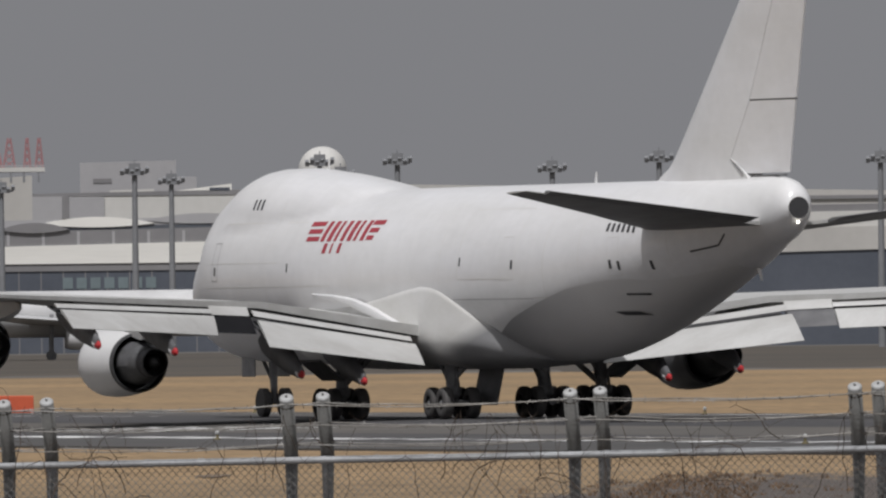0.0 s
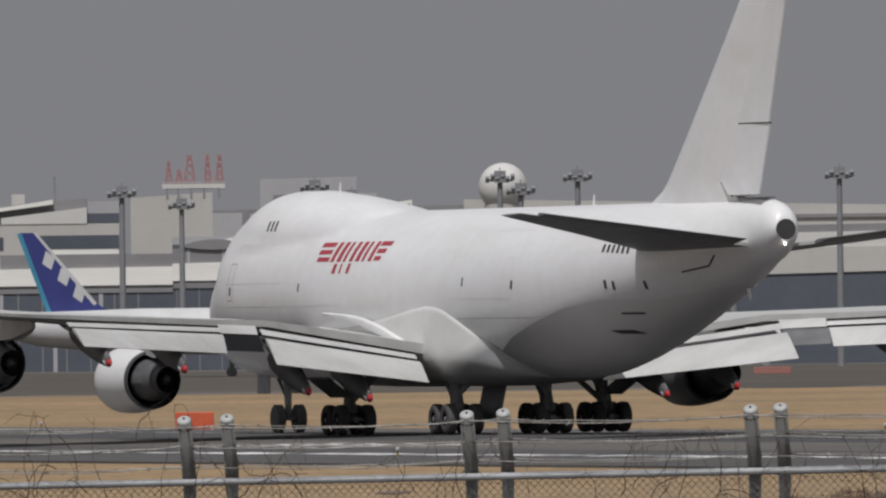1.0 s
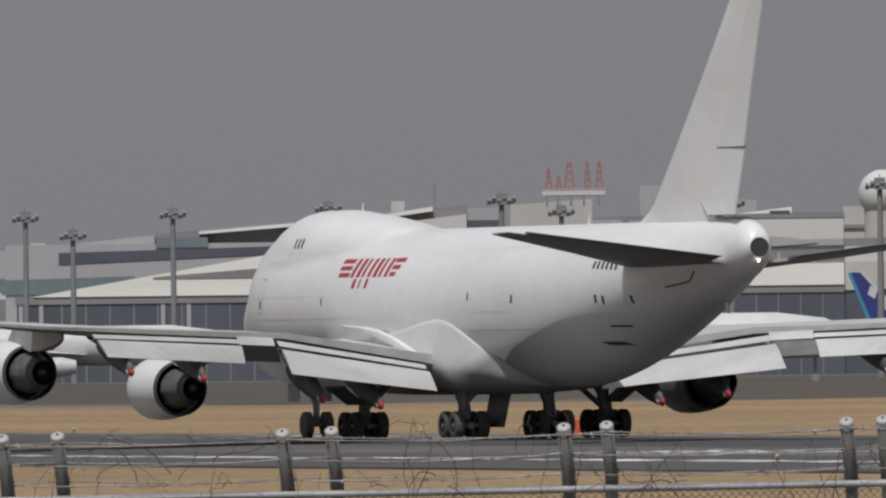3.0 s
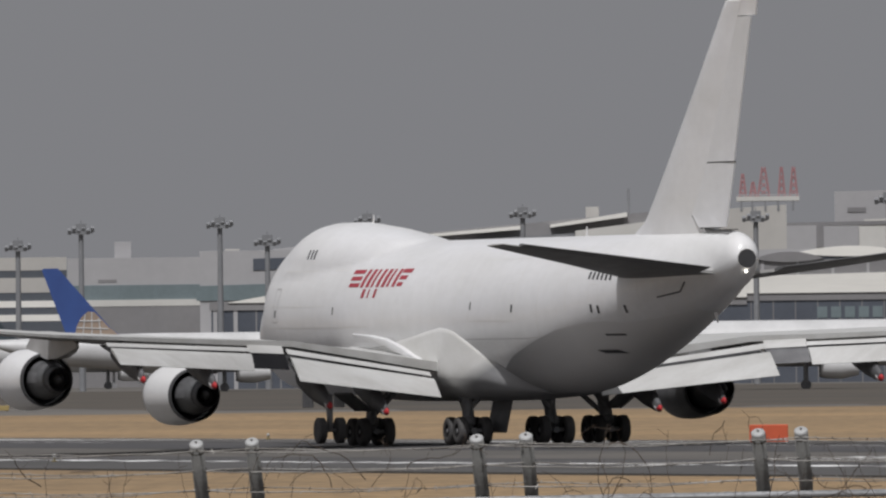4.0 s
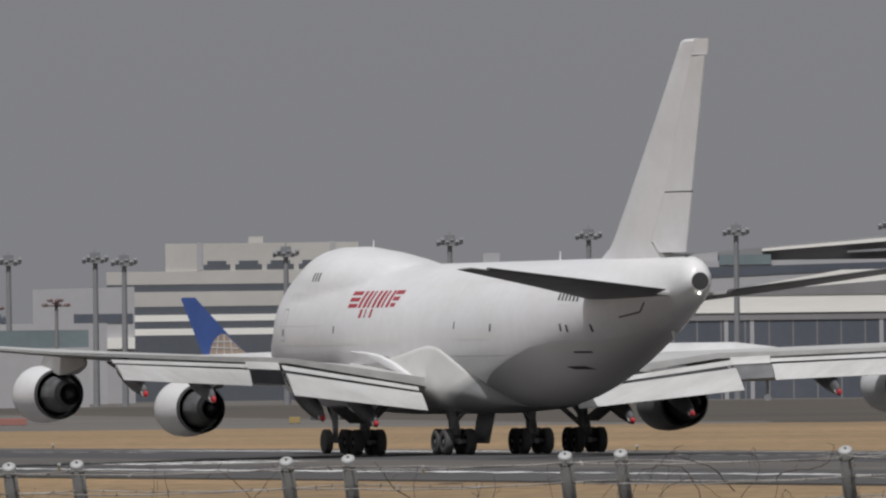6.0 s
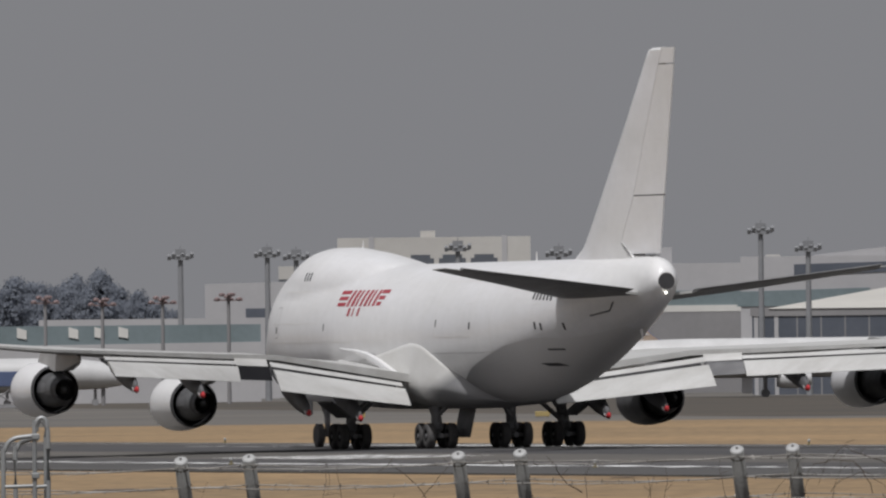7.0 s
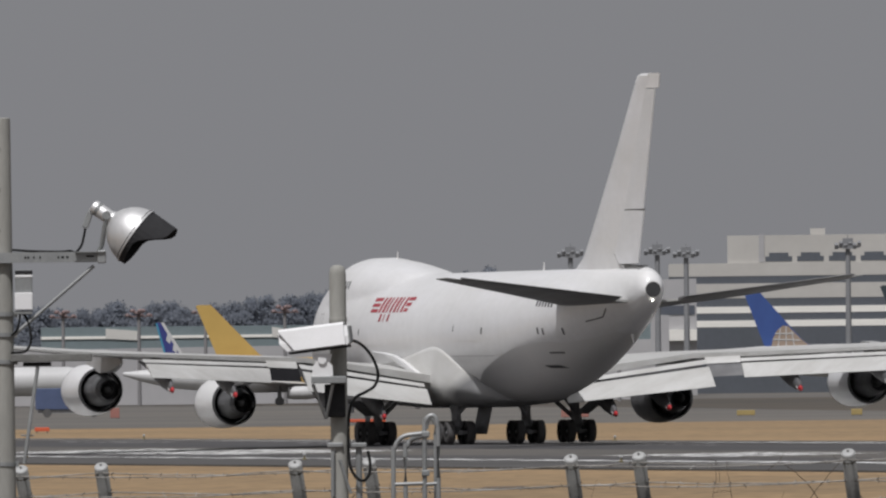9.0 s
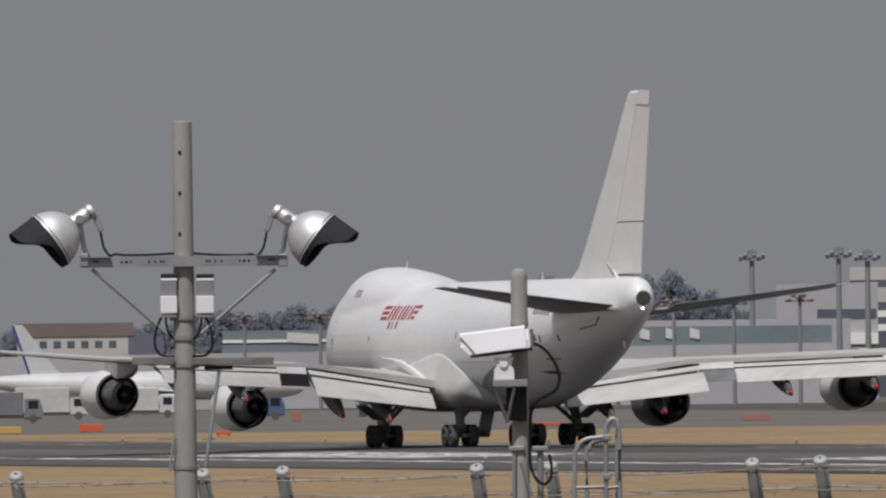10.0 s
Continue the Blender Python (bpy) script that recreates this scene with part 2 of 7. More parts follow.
def add_turned(bm, prof, n=28, axis='Y', at=(0, 0, 0), cap0=False, cap1=False):
    """Turns a profile of (along, radius) round an axis."""
    rr = []
    for h, r in prof:
        ring = []
        for i in range(n):
            c, s = r * math.cos(2 * math.pi * i / n), r * math.sin(2 * math.pi * i / n)
            p = {'Y': (c, h, s), 'X': (h, c, s), 'Z': (c, s, h)}[axis]
            ring.append((p[0] + at[0], p[1] + at[1], p[2] + at[2]))
        rr.append(ring)
    ring_loft(bm, rr, cap0=cap0, cap1=cap1)


def spot(bearing, up, dist):
    """The place at a bearing and elevation (thousandths of a radian) and a distance over the ground."""
    b = bearing / 1000
    return Vector((dist * math.sin(b), dist * math.cos(b), EYE + dist * up / 1000))


# ---- ground, runway ----
FW = Vector((-math.sin(radians(HEADING)), math.cos(radians(HEADING)), 0))
SB = Vector((math.cos(radians(HEADING)), math.sin(radians(HEADING)), 0))
START = Vector((1.52, 730.2, 0))       # main gear on the centreline at the clip's start


def on_runway(along, side, z=0.0):
    """Along the centreline from START; side is positive to starboard (away from the camera)."""
    return START + FW * along + SB * side + Vector((0, 0, z))


GROUND_Z = -0.46


def smooth01(u):
    u = min(max(u, 0), 1)
    return u * u * (3 - 2 * u)


def ground_height(x, y):
    d = math.hypot(x, y)
    w = abs((Vector((x, y, 0)) - START).dot(SB))
    z = GROUND_Z - 0.5 * (1 - smooth01((w - 34) / 7.0))   # cut below the paved crown
    z += 1.2 * (1 - smooth01((d - 140) / 160)) + 1.7 * (1 - smooth01((d - 15) / 90))
    return z


def build_apron():
    """Concrete apron and taxiways beyond the far grass, seen edge-on."""
    bm = bmesh.new()
    n = 24
    rows = []
    for d in (1480, 1540, 2000, 2500, 3300):
        rows.append([bm.verts.new((d * math.sin(b), d * math.cos(b), GROUND_Z + (0.05 if d > 1480 else -0.03))) for b in [-0.26 + 0.36 * i / n for i in range(n + 1)]])
    for r0, r1 in zip(rows, rows[1:]):
        for i in range(n):
            bm.faces.new((r0[i], r0[i + 1], r1[i + 1], r1[i]))
    tagged(part("apron", bm, M_APRON), "wide grey concrete apron beyond the grass", "apron", kind="structure")


def build_haze_strip():
    """Brown strip between the far side of the field and the apron, added in place of dark haze."""
    bm = bmesh.new()
    n = 72
    rows = []
    for k in range(4):
        row = []
        for i in range(n + 1):
            b = -0.115 + 0.2 * i / n
            near = 1490 + 1050 * smooth01((-0.045 - b) / 0.07)
            d = near + (2590 - near) * (0, 0.06, 0.4, 1)[k] + (60 * noise.noise(Vector((i * 0.35, 7.3, 0))) if k == 0 else 0)
            row.append(bm.verts.new((d * math.sin(b), d * math.cos(b), GROUND_Z + (0.09 if k else -0.03))))
        rows.append(row)
    for r0, r1 in zip(rows, rows[1:]):
        for i in range(n):
            bm.faces.new((r0[i], r0[i + 1], r1[i + 1], r1[i]))
    tagged(part("haze_strip", bm, M_HAZEBROWN), "brown strip before the far apron, standing in for haze", "ground", kind="structure")


def build_ground_marks():
    """Bare and scorched patches in the near grass, and low lights along the runway."""
    rnd = random.Random(11)
    for bc, ec, wb, deep in ((-12.6, -8.35, 2.4, 12), (-88.0, -6.35, 2.6, 14), (-60.5, -6.0, 1.6, 9), (-36, -7.1, 1.4, 8)):
        dist = (EYE - GROUND_Z) / -ec * 1000
        bm = bmesh.new()
        n = 40
        c = spot(bc, 0, dist)
        wid = dist * wb / 2000
        pts = []
        for i in range(n):
            a = 2 * math.pi * i / n
            k = 0.8 + 0.35 * noise.noise(Vector((math.cos(a) * 1.7 + bc, math.sin(a) * 1.7, ec)))
            x, y = c.x + wid * k * math.cos(a), c.y + deep / 2 * k * math.sin(a)
            pts.append(bm.verts.new((x, y, ground_height(x, y) + 0.03)))
        bm.faces.new(pts)
        tagged(part("bare_patch", bm, M_SOIL), "dark bare patch in the dry grass", "ground", kind="structure")
    first = None
    for side in (-31.5, 31.5):
        for k in range(34):
            a = -420 + 60 * k
            p = on_runway(a, side, crown(side))
            if first is None:
                first = thing("runway_light", pose(*p), "small white runway edge light on a stub", "light", group="runway edge lights")
                bm = bmesh.new()
                add_turned(bm, [(0, 0.12), (0.05, 0.12), (0.07, 0.05), (0.2, 0.05)], 12, 'Z', cap0=True)
                part("stub", bm, M_YELLOWPAINT, first)
                bm = bmesh.new()
                add_turned(bm, [(0.2, 0.07), (0.26, 0.08), (0.32, 0.05), (0.34, 0.01)], 12, 'Z', cap0=True, cap1=True)
                part("lens", bm, M_CAP, first, "pale glass lens")
            else:
                copy_thing(first, pose(*p))


def build_ground():
    bm = bmesh.new()
    along = [-5000, -3000, -2000, -1500, -1200] + [-1000 + 25 * i for i in range(0, 36)] + [-90 + 60 * i for i in range(0, 22)] + [1400, 1700, 2000, 2500, 3200, 5000]
    side = [-5000, -3000, -1500, -900, -600, -450] + [-400 + 20 * i for i in range(0, 17)] + [-70, -60, -52, -46, -43, -40, -37, -34, -20, 0, 20, 34, 37, 40, 43, 46, 52, 60, 80, 110, 150, 220, 320, 450, 600, 800, 1100, 1500, 2200, 3200, 5000]
    grid = []
    for a in along:
        row = []
        for s in side:
            p = on_runway(a, s)
            row.append(bm.verts.new((p.x, p.y, ground_height(p.x, p.y))))
        grid.append(row)
    for r0, r1 in zip(grid, grid[1:]):
        for i in range(len(side) - 1):
            bm.faces.new((r0[i], r0[i + 1], r1[i + 1], r1[i]))
    return tagged(part("ground", bm, M_GRASS, smooth=True), "flat airfield of short dry straw-coloured grass", "ground", kind="structure")


def crown(side):
    return -0.010 * abs(side)


def strip(bm, a0, a1, s0, s1, lift, n=1):
    """A flat piece that follows the runway's crown."""
    cuts = sorted({s0, s1, *([0.0] if s0 < 0 < s1 else [])})
    for u0, u1 in zip(cuts, cuts[1:]):
        for k in range(n):
            b0, b1 = a0 + (a1 - a0) * k / n, a0 + (a1 - a0) * (k + 1) / n
            bm.faces.new([bm.verts.new(on_runway(a, s, crown(s) + lift)) for a, s in ((b0, u0), (b0, u1), (b1, u1), (b1, u0))])


def build_runway():
    splits = random.Random(5)
    bm = bmesh.new()
    strip(bm, -900, 3300, -30, 30, 0.0, 12)
    road = tagged(part("runway", bm, M_ASPHALT), "crowned grey asphalt runway with broken white markings", "runway", kind="structure")
    bm = bmesh.new()
    for s0, s1 in ((-40.5, -30), (30, 40.5)):
        strip(bm, -900, 3300, s0, s1, 0.0, 12)
    for s in (-40.5, 40.5):   # edge of the paving, down into the grass
        a = [bm.verts.new(on_runway(x, s, z)) for x, z in ((-900, crown(s)), (3300, crown(s)), (3300, crown(s) - 0.4), (-900, crown(s) - 0.4))]
        bm.faces.new(a)
    tagged(part("runway_shoulder", bm, M_SHOULDER), "paler asphalt shoulders along the runway", "runway", kind="structure")
    bm = bmesh.new()
    for s in (-6.5, 6.5):
        strip(bm, -900, 1800, s - 3.2, s + 3.2, 0.006, 6)
    tagged(part("tyre_mark", bm, M_TYREMARK), "dark rubber tracks worn into the runway", "marking", kind="structure")
    bm = bmesh.new()
    for s0, s1 in ((-22.5, -11), (11, 22.5)):
        strip(bm, -900, 1800, s0, s1, 0.005, 6)
    tagged(part("bleached_lane", bm, M_LANE), "paler sun-bleached lanes of the runway asphalt", "marking", kind="structure")
    bm = bmesh.new()
    for s in (-29.5, 29.5):
        a = -900
        while a < 1900:          # cut into pieces of uneven width, in place of heat shimmer
            ln, o0, o1 = splits.uniform(0.6, 4.2), splits.uniform(0.2, 1.3), splits.uniform(0.2, 1.3)
            strip(bm, a, a + ln, s - o0, s + o1, 0.010)
            a += ln + splits.choice((0.0, 0.3, 0.8, 1.5, 2.6))
    part("edge_line", bm, M_LINE, road, "white edge line broken up in place of heat shimmer")
    bm = bmesh.new()
    for k in range(60):
        for i in range(9):
            a = -800 + 60 * k + 3.3 * i
            strip(bm, a, a + splits.uniform(1.2, 3.2), -splits.uniform(0.1, 0.4), splits.uniform(0.1, 0.4), 0.012)
    part("centre_line", bm, M_LINE, road)
    # touchdown bars each side of the centreline, the long pair being the aiming point
    for a, ln, w0, w1 in ((-326, 22.5, 15, 22), (-176, 22.5, 15, 22), (-26, 22.5, 15, 22), (137, 24, 14, 22), (226, 60, 14, 24), (376, 22.5, 15, 22), (526, 22.5, 15, 22)):
        for sg in (-1, 1):
            bm = bmesh.new()
            for i in range(int(ln / 1.5)):           # laid in pieces with gaps
                for j in range(int((w1 - w0) / 0.5)):
                    if splits.random() < (0.8 if a > 0 else 0.45):
                        c0 = sg * (w0 + 0.5 * j)
                        strip(bm, a + 1.5 * i, a + 1.5 * i + splits.uniform(1.0, 1.5), *sorted((c0, c0 + sg * splits.uniform(0.3, 0.5))), 0.011)
            part("touchdown_bar", bm, M_LINE, road)


# ---- the freighter ----
# Body stations: metres aft of the nose, belly, crown, half width, and the share of the raised upper deck.
STATIONS = [(0.0, 4.75, 5.05, 0.12), (0.25, 4.25, 5.55, 0.55), (0.8, 3.7, 6.2, 0.98), (1.6, 3.2, 6.95, 1.40), (2.6, 2.85, 7.45, 1.78),
            (3.6, 2.6, 8.0, 2.12), (4.8, 2.42, 8.75, 2.42), (6.4, 2.3, 9.42, 2.8), (8.2, 2.25, 9.85, 3.05), (10.5, 2.22, 10.1, 3.21),
            (13.4, 2.22, 10.1, 3.25), (15.5, 2.22, 9.98, 3.25), (17.6, 2.22, 9.86, 3.25), (20.4, 2.22, 9.62, 3.25), (23.0, 2.22, 9.37, 3.25),
            (25.0, 2.22, 9.17, 3.25), (25.5, 2.22, 9.15, 3.25), (28.0, 2.22, 9.15, 3.25), (34.0, 2.22, 9.15, 3.25), (40.0, 2.22, 9.15, 3.25), (44.0, 2.22, 9.15, 3.25),
            (47.0, 2.30, 9.15, 3.2), (50.0, 2.66, 9.15, 3.08), (53.0, 3.20, 9.15, 2.9), (56.0, 3.84, 9.15, 2.62), (59.0, 4.54, 9.15, 2.26),
            (62.0, 5.26, 9.17, 1.86), (65.0, 6.02, 9.2, 1.40), (66.6, 6.5, 9.2, 1.12), (67.8, 6.75, 9.12, 0.9), (68.55, 7.1, 8.92, 0.72),
            (68.95, 7.40, 8.62, 0.53), (69.1, 7.56, 8.40, 0.42)]


def spline(xs, ys, x):
    """Smooth interpolation with no overshoot."""
    i = min(max(int(np.searchsorted(xs, x)) - 1, 0), len(xs) - 2)
    h = xs[i + 1] - xs[i]

    def slope(k):
        if k == 0 or k == len(xs) - 1:
            return 0.0 if k == 0 else (ys[k] - ys[k - 1]) / (xs[k] - xs[k - 1])
        a, b = (ys[k] - ys[k - 1]) / (xs[k] - xs[k - 1]), (ys[k + 1] - ys[k]) / (xs[k + 1] - xs[k])
        return 0.0 if a * b <= 0 else 2 * a * b / (a + b)
    u = (x - xs[i]) / h
    d0, d1 = slope(i), slope(i + 1)
    if i == 0:
        d0 = (ys[1] - ys[0]) / h * 1.6
    return (ys[i] * (2 * u ** 3 - 3 * u ** 2 + 1) + ys[i + 1] * (-2 * u ** 3 + 3 * u ** 2) + h * d0 * (u ** 3 - 2 * u ** 2 + u) + h * d1 * (u ** 3 - u ** 2))


ST = np.array(STATIONS)


def section(s):
    return [float(spline(ST[:, 0], ST[:, k], s)) for k in (1, 2, 3)]


def half_width(s, z):
    """Half width of the body at a station and height: a main lobe with the narrower upper-deck lobe above."""
    zb, zt, hw = section(s)
    main_top = min(zt, 9.15 if s > 6 else zt - 0.98 * smooth01((s - 1.0) / 5.0))
    zc, rz = (zb + main_top) / 2, (main_top - zb) / 2
    u = (z - zc) / rz
    w = hw * math.sqrt(max(0, 1 - u * u)) if abs(u) < 1 else 0.0
    if zt > main_top + 0.01:
        k = zt - main_top
        rz2 = 1.9 + k * 0.5
        hw2 = hw * (0.62 + 0.19 * min(1, k))
        if s > 16:             # the upper deck's rear fairing narrows to a point
            hw2 = min(hw2, float(np.interp(s, (16, 18.5, 20.9, 22.9, 24.3, 25.5), (2.6, 2.42, 2.15, 1.5, 0.85, 0.25))))
            rz2 = min(rz2, 1.15 * (zt - 5.68 - 3.465 * math.sqrt(1 - (hw2 / 3.25) ** 2)))
        u2 = (z - (zt - rz2)) / rz2
        if abs(u2) < 1:
            w2 = hw2 * math.sqrt(1 - u2 * u2)
            e = float(np.interp(s, (10, 16), (0.5, 0.02)))
            w = max(w, w2) + (max(0, e - abs(w - w2)) ** 2) / (4 * e) * (1 if u2 > 0 else 0)
    return w


def body_ring(s, n=120):
    """Points round the body at a station, starboard first."""
    zb, zt, _ = section(s)
    half = []
    m = n // 2
    for i in range(m + 1):
        a = math.pi * i / m
        z = (zb + zt) / 2 - (zt - zb) / 2 * math.cos(a)
        half.append((half_width(s, z), z))
    half[0], half[-1] = (0.0, zb), (0.0, zt)
    y = 33.4 - s
    right = [(w, y, z) for w, z in half]
    left = [(-w, y, z) for w, z in half[-2:0:-1]]
    return right + left


def skin_patch(bm, s0, s1, z0, z1, out=0.012, ns=6, nz=5, slant=0.0, side=-1, thick=0.0):
    """A panel that lies on the body's skin. slant shifts the upper edge along the body; side -1 is port."""
    rows = []
    for j in range(nz + 1):
        z = z0 + (z1 - z0) * j / nz
        row = []
        for i in range(ns + 1):
            s = s0 + (s1 - s0) * i / ns + slant * (z - z0)
            e = 0.03
            w = half_width(s, z)
            dz, ds = (half_width(s, z + e) - half_width(s, z - e)) / (2 * e), (half_width(s + e, z) - half_width(s - e, z)) / (2 * e)
            nrm = Vector((side, side * 0 + ds, -dz)).normalized()
            row.append(bm.verts.new(Vector((side * w, 33.4 - s, z)) + nrm * out))
        rows.append(row)
    for a, b in zip(rows, rows[1:]):
        for i in range(ns):
            bm.faces.new((a[i], a[i + 1], b[i + 1], b[i]))


# Wing: span place, leading edge, its height, rear spar edge, its height, thickness.
WING = [(0.0, 16.8, 3.75, 34.2, 3.2, 2.1), (3.2, 19.0, 3.8, 34.9, 3.45, 2.0), (10.63, 25.9, 4.35, 37.0, 4.55, 1.3), (13.3, 28.3, 4.5, 37.9, 4.62, 1.15),
        (20.8, 35.0, 4.95, 41.9, 4.9, 0.75), (24.0, 37.9, 5.15, 45.2, 5.0, 0.6), (30.5, 43.8, 5.55, 48.2, 5.45, 0.38), (31.6, 45.0, 5.65, 48.8, 5.6, 0.3)]


def wing_ring(row, n=14):
    y, sl, zl, st, zt, th = row
    up, lo = [], []
    for i in range(n + 1):
        u = (i / n) ** 1.6
        shape = 2.6 * (0.62 * math.sqrt(u) - 0.26 * u - 0.72 * u ** 2 + 0.44 * u ** 3)
        shape = max(shape, 0.05)
        if i == 0:
            shape = 0.0
        z = zl + (zt - zl) * u
        s = sl + (st - sl) * u
        up.append((s, z + th * 0.55 * shape))
        lo.append((s, z - th * 0.45 * shape))
    return [(y, s, z) for s, z in up] + [(y, s, z) for s, z in lo[:0:-1]]


def to_local(y, s, z, sg):
    """sg -1 is port."""
    return Vector((sg * y, 33.4 - s, z))


def slab(bm, sg, e0, e1, th=0.12, n=5):
    """A flap element between two ends, each (span, front station, height, rear station, height)."""
    rings = []
    for k in range(n + 1):
        u = k / n
        y, s0, z0, s1, z1 = [a + (b - a) * u for a, b in zip(e0, e1)]
        d = Vector((0, s1 - s0, z1 - z0))
        nr = Vector((0, -d.z, d.y)).normalized()
        ring = []
        for v, t in ((0, 0.0), (0.06, 0.7), (0.3, 1.0), (0.7, 0.6), (1.0, 0.12)):
            ring.append(Vector((y, s0, z0)) + d * v + nr * th * t)
        for v, t in ((1.0, -0.12), (0.6, -0.4), (0.25, -0.6), (0.05, -0.5)):
            ring.append(Vector((y, s0, z0)) + d * v + nr * th * t)
        rings.append([to_local(p.x, p.y, p.z, sg) for p in ring])
    ring_loft(bm, rings)


def build_wing(jet, sg):
    bm = bmesh.new()
    rows = []
    for a, b in zip(WING, WING[1:]):
        for k in range(4):
            rows.append([p + (q - p) * k / 4 for p, q in zip(a, b)])
    rows.append(WING[-1])
    ring_loft(bm, [[to_local(*p, sg) for p in wing_ring(r)] for r in rows])
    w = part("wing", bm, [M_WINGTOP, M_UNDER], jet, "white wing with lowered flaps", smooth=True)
    # Downward faces get a darker tone, with underside shade put into the colour.
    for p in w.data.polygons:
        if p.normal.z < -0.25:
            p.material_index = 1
    # flap sets: (span, slot station, slot height, trailing station, trailing height)
    for e0, e1, f in (((3.75, 34.95, 3.42, 36.95, 2.18), (11.13, 37.25, 4.54, 39.75, 2.98), 1.0), ((12.95, 37.85, 4.58, 38.9, 3.45), (20.75, 41.85, 4.86, 44.5, 3.8), 0.8)):
        def cut(e, a, b, drop):
            y, s0, z0, s1, z1 = e
            ds, dz = s1 - s0, z1 - z0
            return (y, s0 + ds * a, z0 + dz * a ** 1.25 - drop, s0 + ds * b, z0 + dz * b ** 1.25 - drop)
        for name, a, b, drop, th in (("fore_flap", 0.10, 0.27, 0.12, 0.05), ("main_flap", 0.40, 1.0, 0.07, 0.09)):
            bm = bmesh.new()
            slab(bm, sg, cut(e0, a, b, drop), cut(e1, a, b, drop), th)
            part(name, bm, M_WINGTOP, w, smooth=True)
        # dark panel behind the flaps, standing in for shade in the slots
        bm = bmesh.new()
        slab(bm, sg, (e0[0] + 0.05, e0[1] - 0.8, e0[2] - 0.30, e0[3] - 0.9, e0[4] + 0.22), (e1[0] - 0.05, e1[1] - 0.8, e1[2] - 0.25, e1[3] - 0.9, e1[4] + 0.3), 0.05)
        part("flap_cove", bm, M_DARK, w)
    bm = bmesh.new()
    slab(bm, sg, (11.2, 37.1, 4.50, 37.55, 4.12), (13.0, 37.75, 4.55, 38.1, 4.2), 0.05)
    part("aileron", bm, M_WINGTOP, w, smooth=True)
    # Dark slab added where only shade shows between the flaps.
    bm = bmesh.new()
    slab(bm, sg, (11.16, 37.45, 4.12, 38.3, 3.42), (13.0, 38.0, 4.2, 38.6, 3.5), 0.04)
    part("aileron_gap", bm, M_GAP if sg < 0 else M_TRACK, w, "dark panel in place of shade between the flaps", smooth=True)
    for y, tip, z in ((6.6 if sg < 0 else 6.1, 38.2, 1.50), (9.4 if sg < 0 else 8.9, 38.8, 1.80), (15.45, 41.3, 2.75), (19.55, 44.2, 3.05)):
        bm = bmesh.new()
        prof = [(0.0, 0.05, 0.0), (0.7, 0.3, 0.05), (2.0, 0.42, 0.12), (3.4, 0.40, 0.15), (4.6, 0.26, 0.1), (5.2, 0.14, 0.0)]
        rings = []
        for d, r, up in prof:
            s = tip - 5.2 + d - 0.25
            zz = z + 1.35 - 1.30 * (d / 5.2) ** 1.6
            rings.append([to_local(y + r * 0.75 * math.cos(a), s, zz + r * 1.5 * math.sin(a), sg) for a in [2 * math.pi * i / 12 for i in range(12)]])
        ring_loft(bm, rings)
        fr = part("flap_fairing", bm, M_TRACK, w, "grey flap track fairing", smooth=True)
        bm = bmesh.new()
        ring_loft(bm, [[to_local(y + r * math.cos(a), s, z + 0.02 + dz + r * 1.4 * math.sin(a), sg) for a in [2 * math.pi * i / 10 for i in range(10)]] for s, r, dz in ((tip - 0.42, 0.13, 0.03), (tip - 0.2, 0.11, 0), (tip - 0.05, 0.04, -0.02))])
        part("fairing_tip", bm, M_RED, fr, "red tip", smooth=True)
        bm = bmesh.new()
        ring_loft(bm, [[to_local(y + r * math.cos(a), s, z + 0.05 + dz + r * 1.4 * math.sin(a), sg) for a in [2 * math.pi * i / 10 for i in range(10)]] for s, r, dz in ((tip - 0.62, 0.165, 0.06), (tip - 0.41, 0.14, 0.0))])
        part("tip_band", bm, M_WHITE, fr, "white band", smooth=True)
    # winglet
    bm = bmesh.new()
    ring_loft(bm, [[to_local(31.6 + dy, sl + (st - sl) * u, 5.62 + dz + o, sg) for u, o in ((0, 0), (0.3, 0.1), (1, 0.02), (0.3, -0.06))] for dy, dz, sl, st in ((0, 0, 45.2, 48.8), (0.45, 0.6, 46.3, 49.0), (0.75, 1.75, 48.0, 49.4))])
    part("winglet", bm, M_WINGTOP, w)


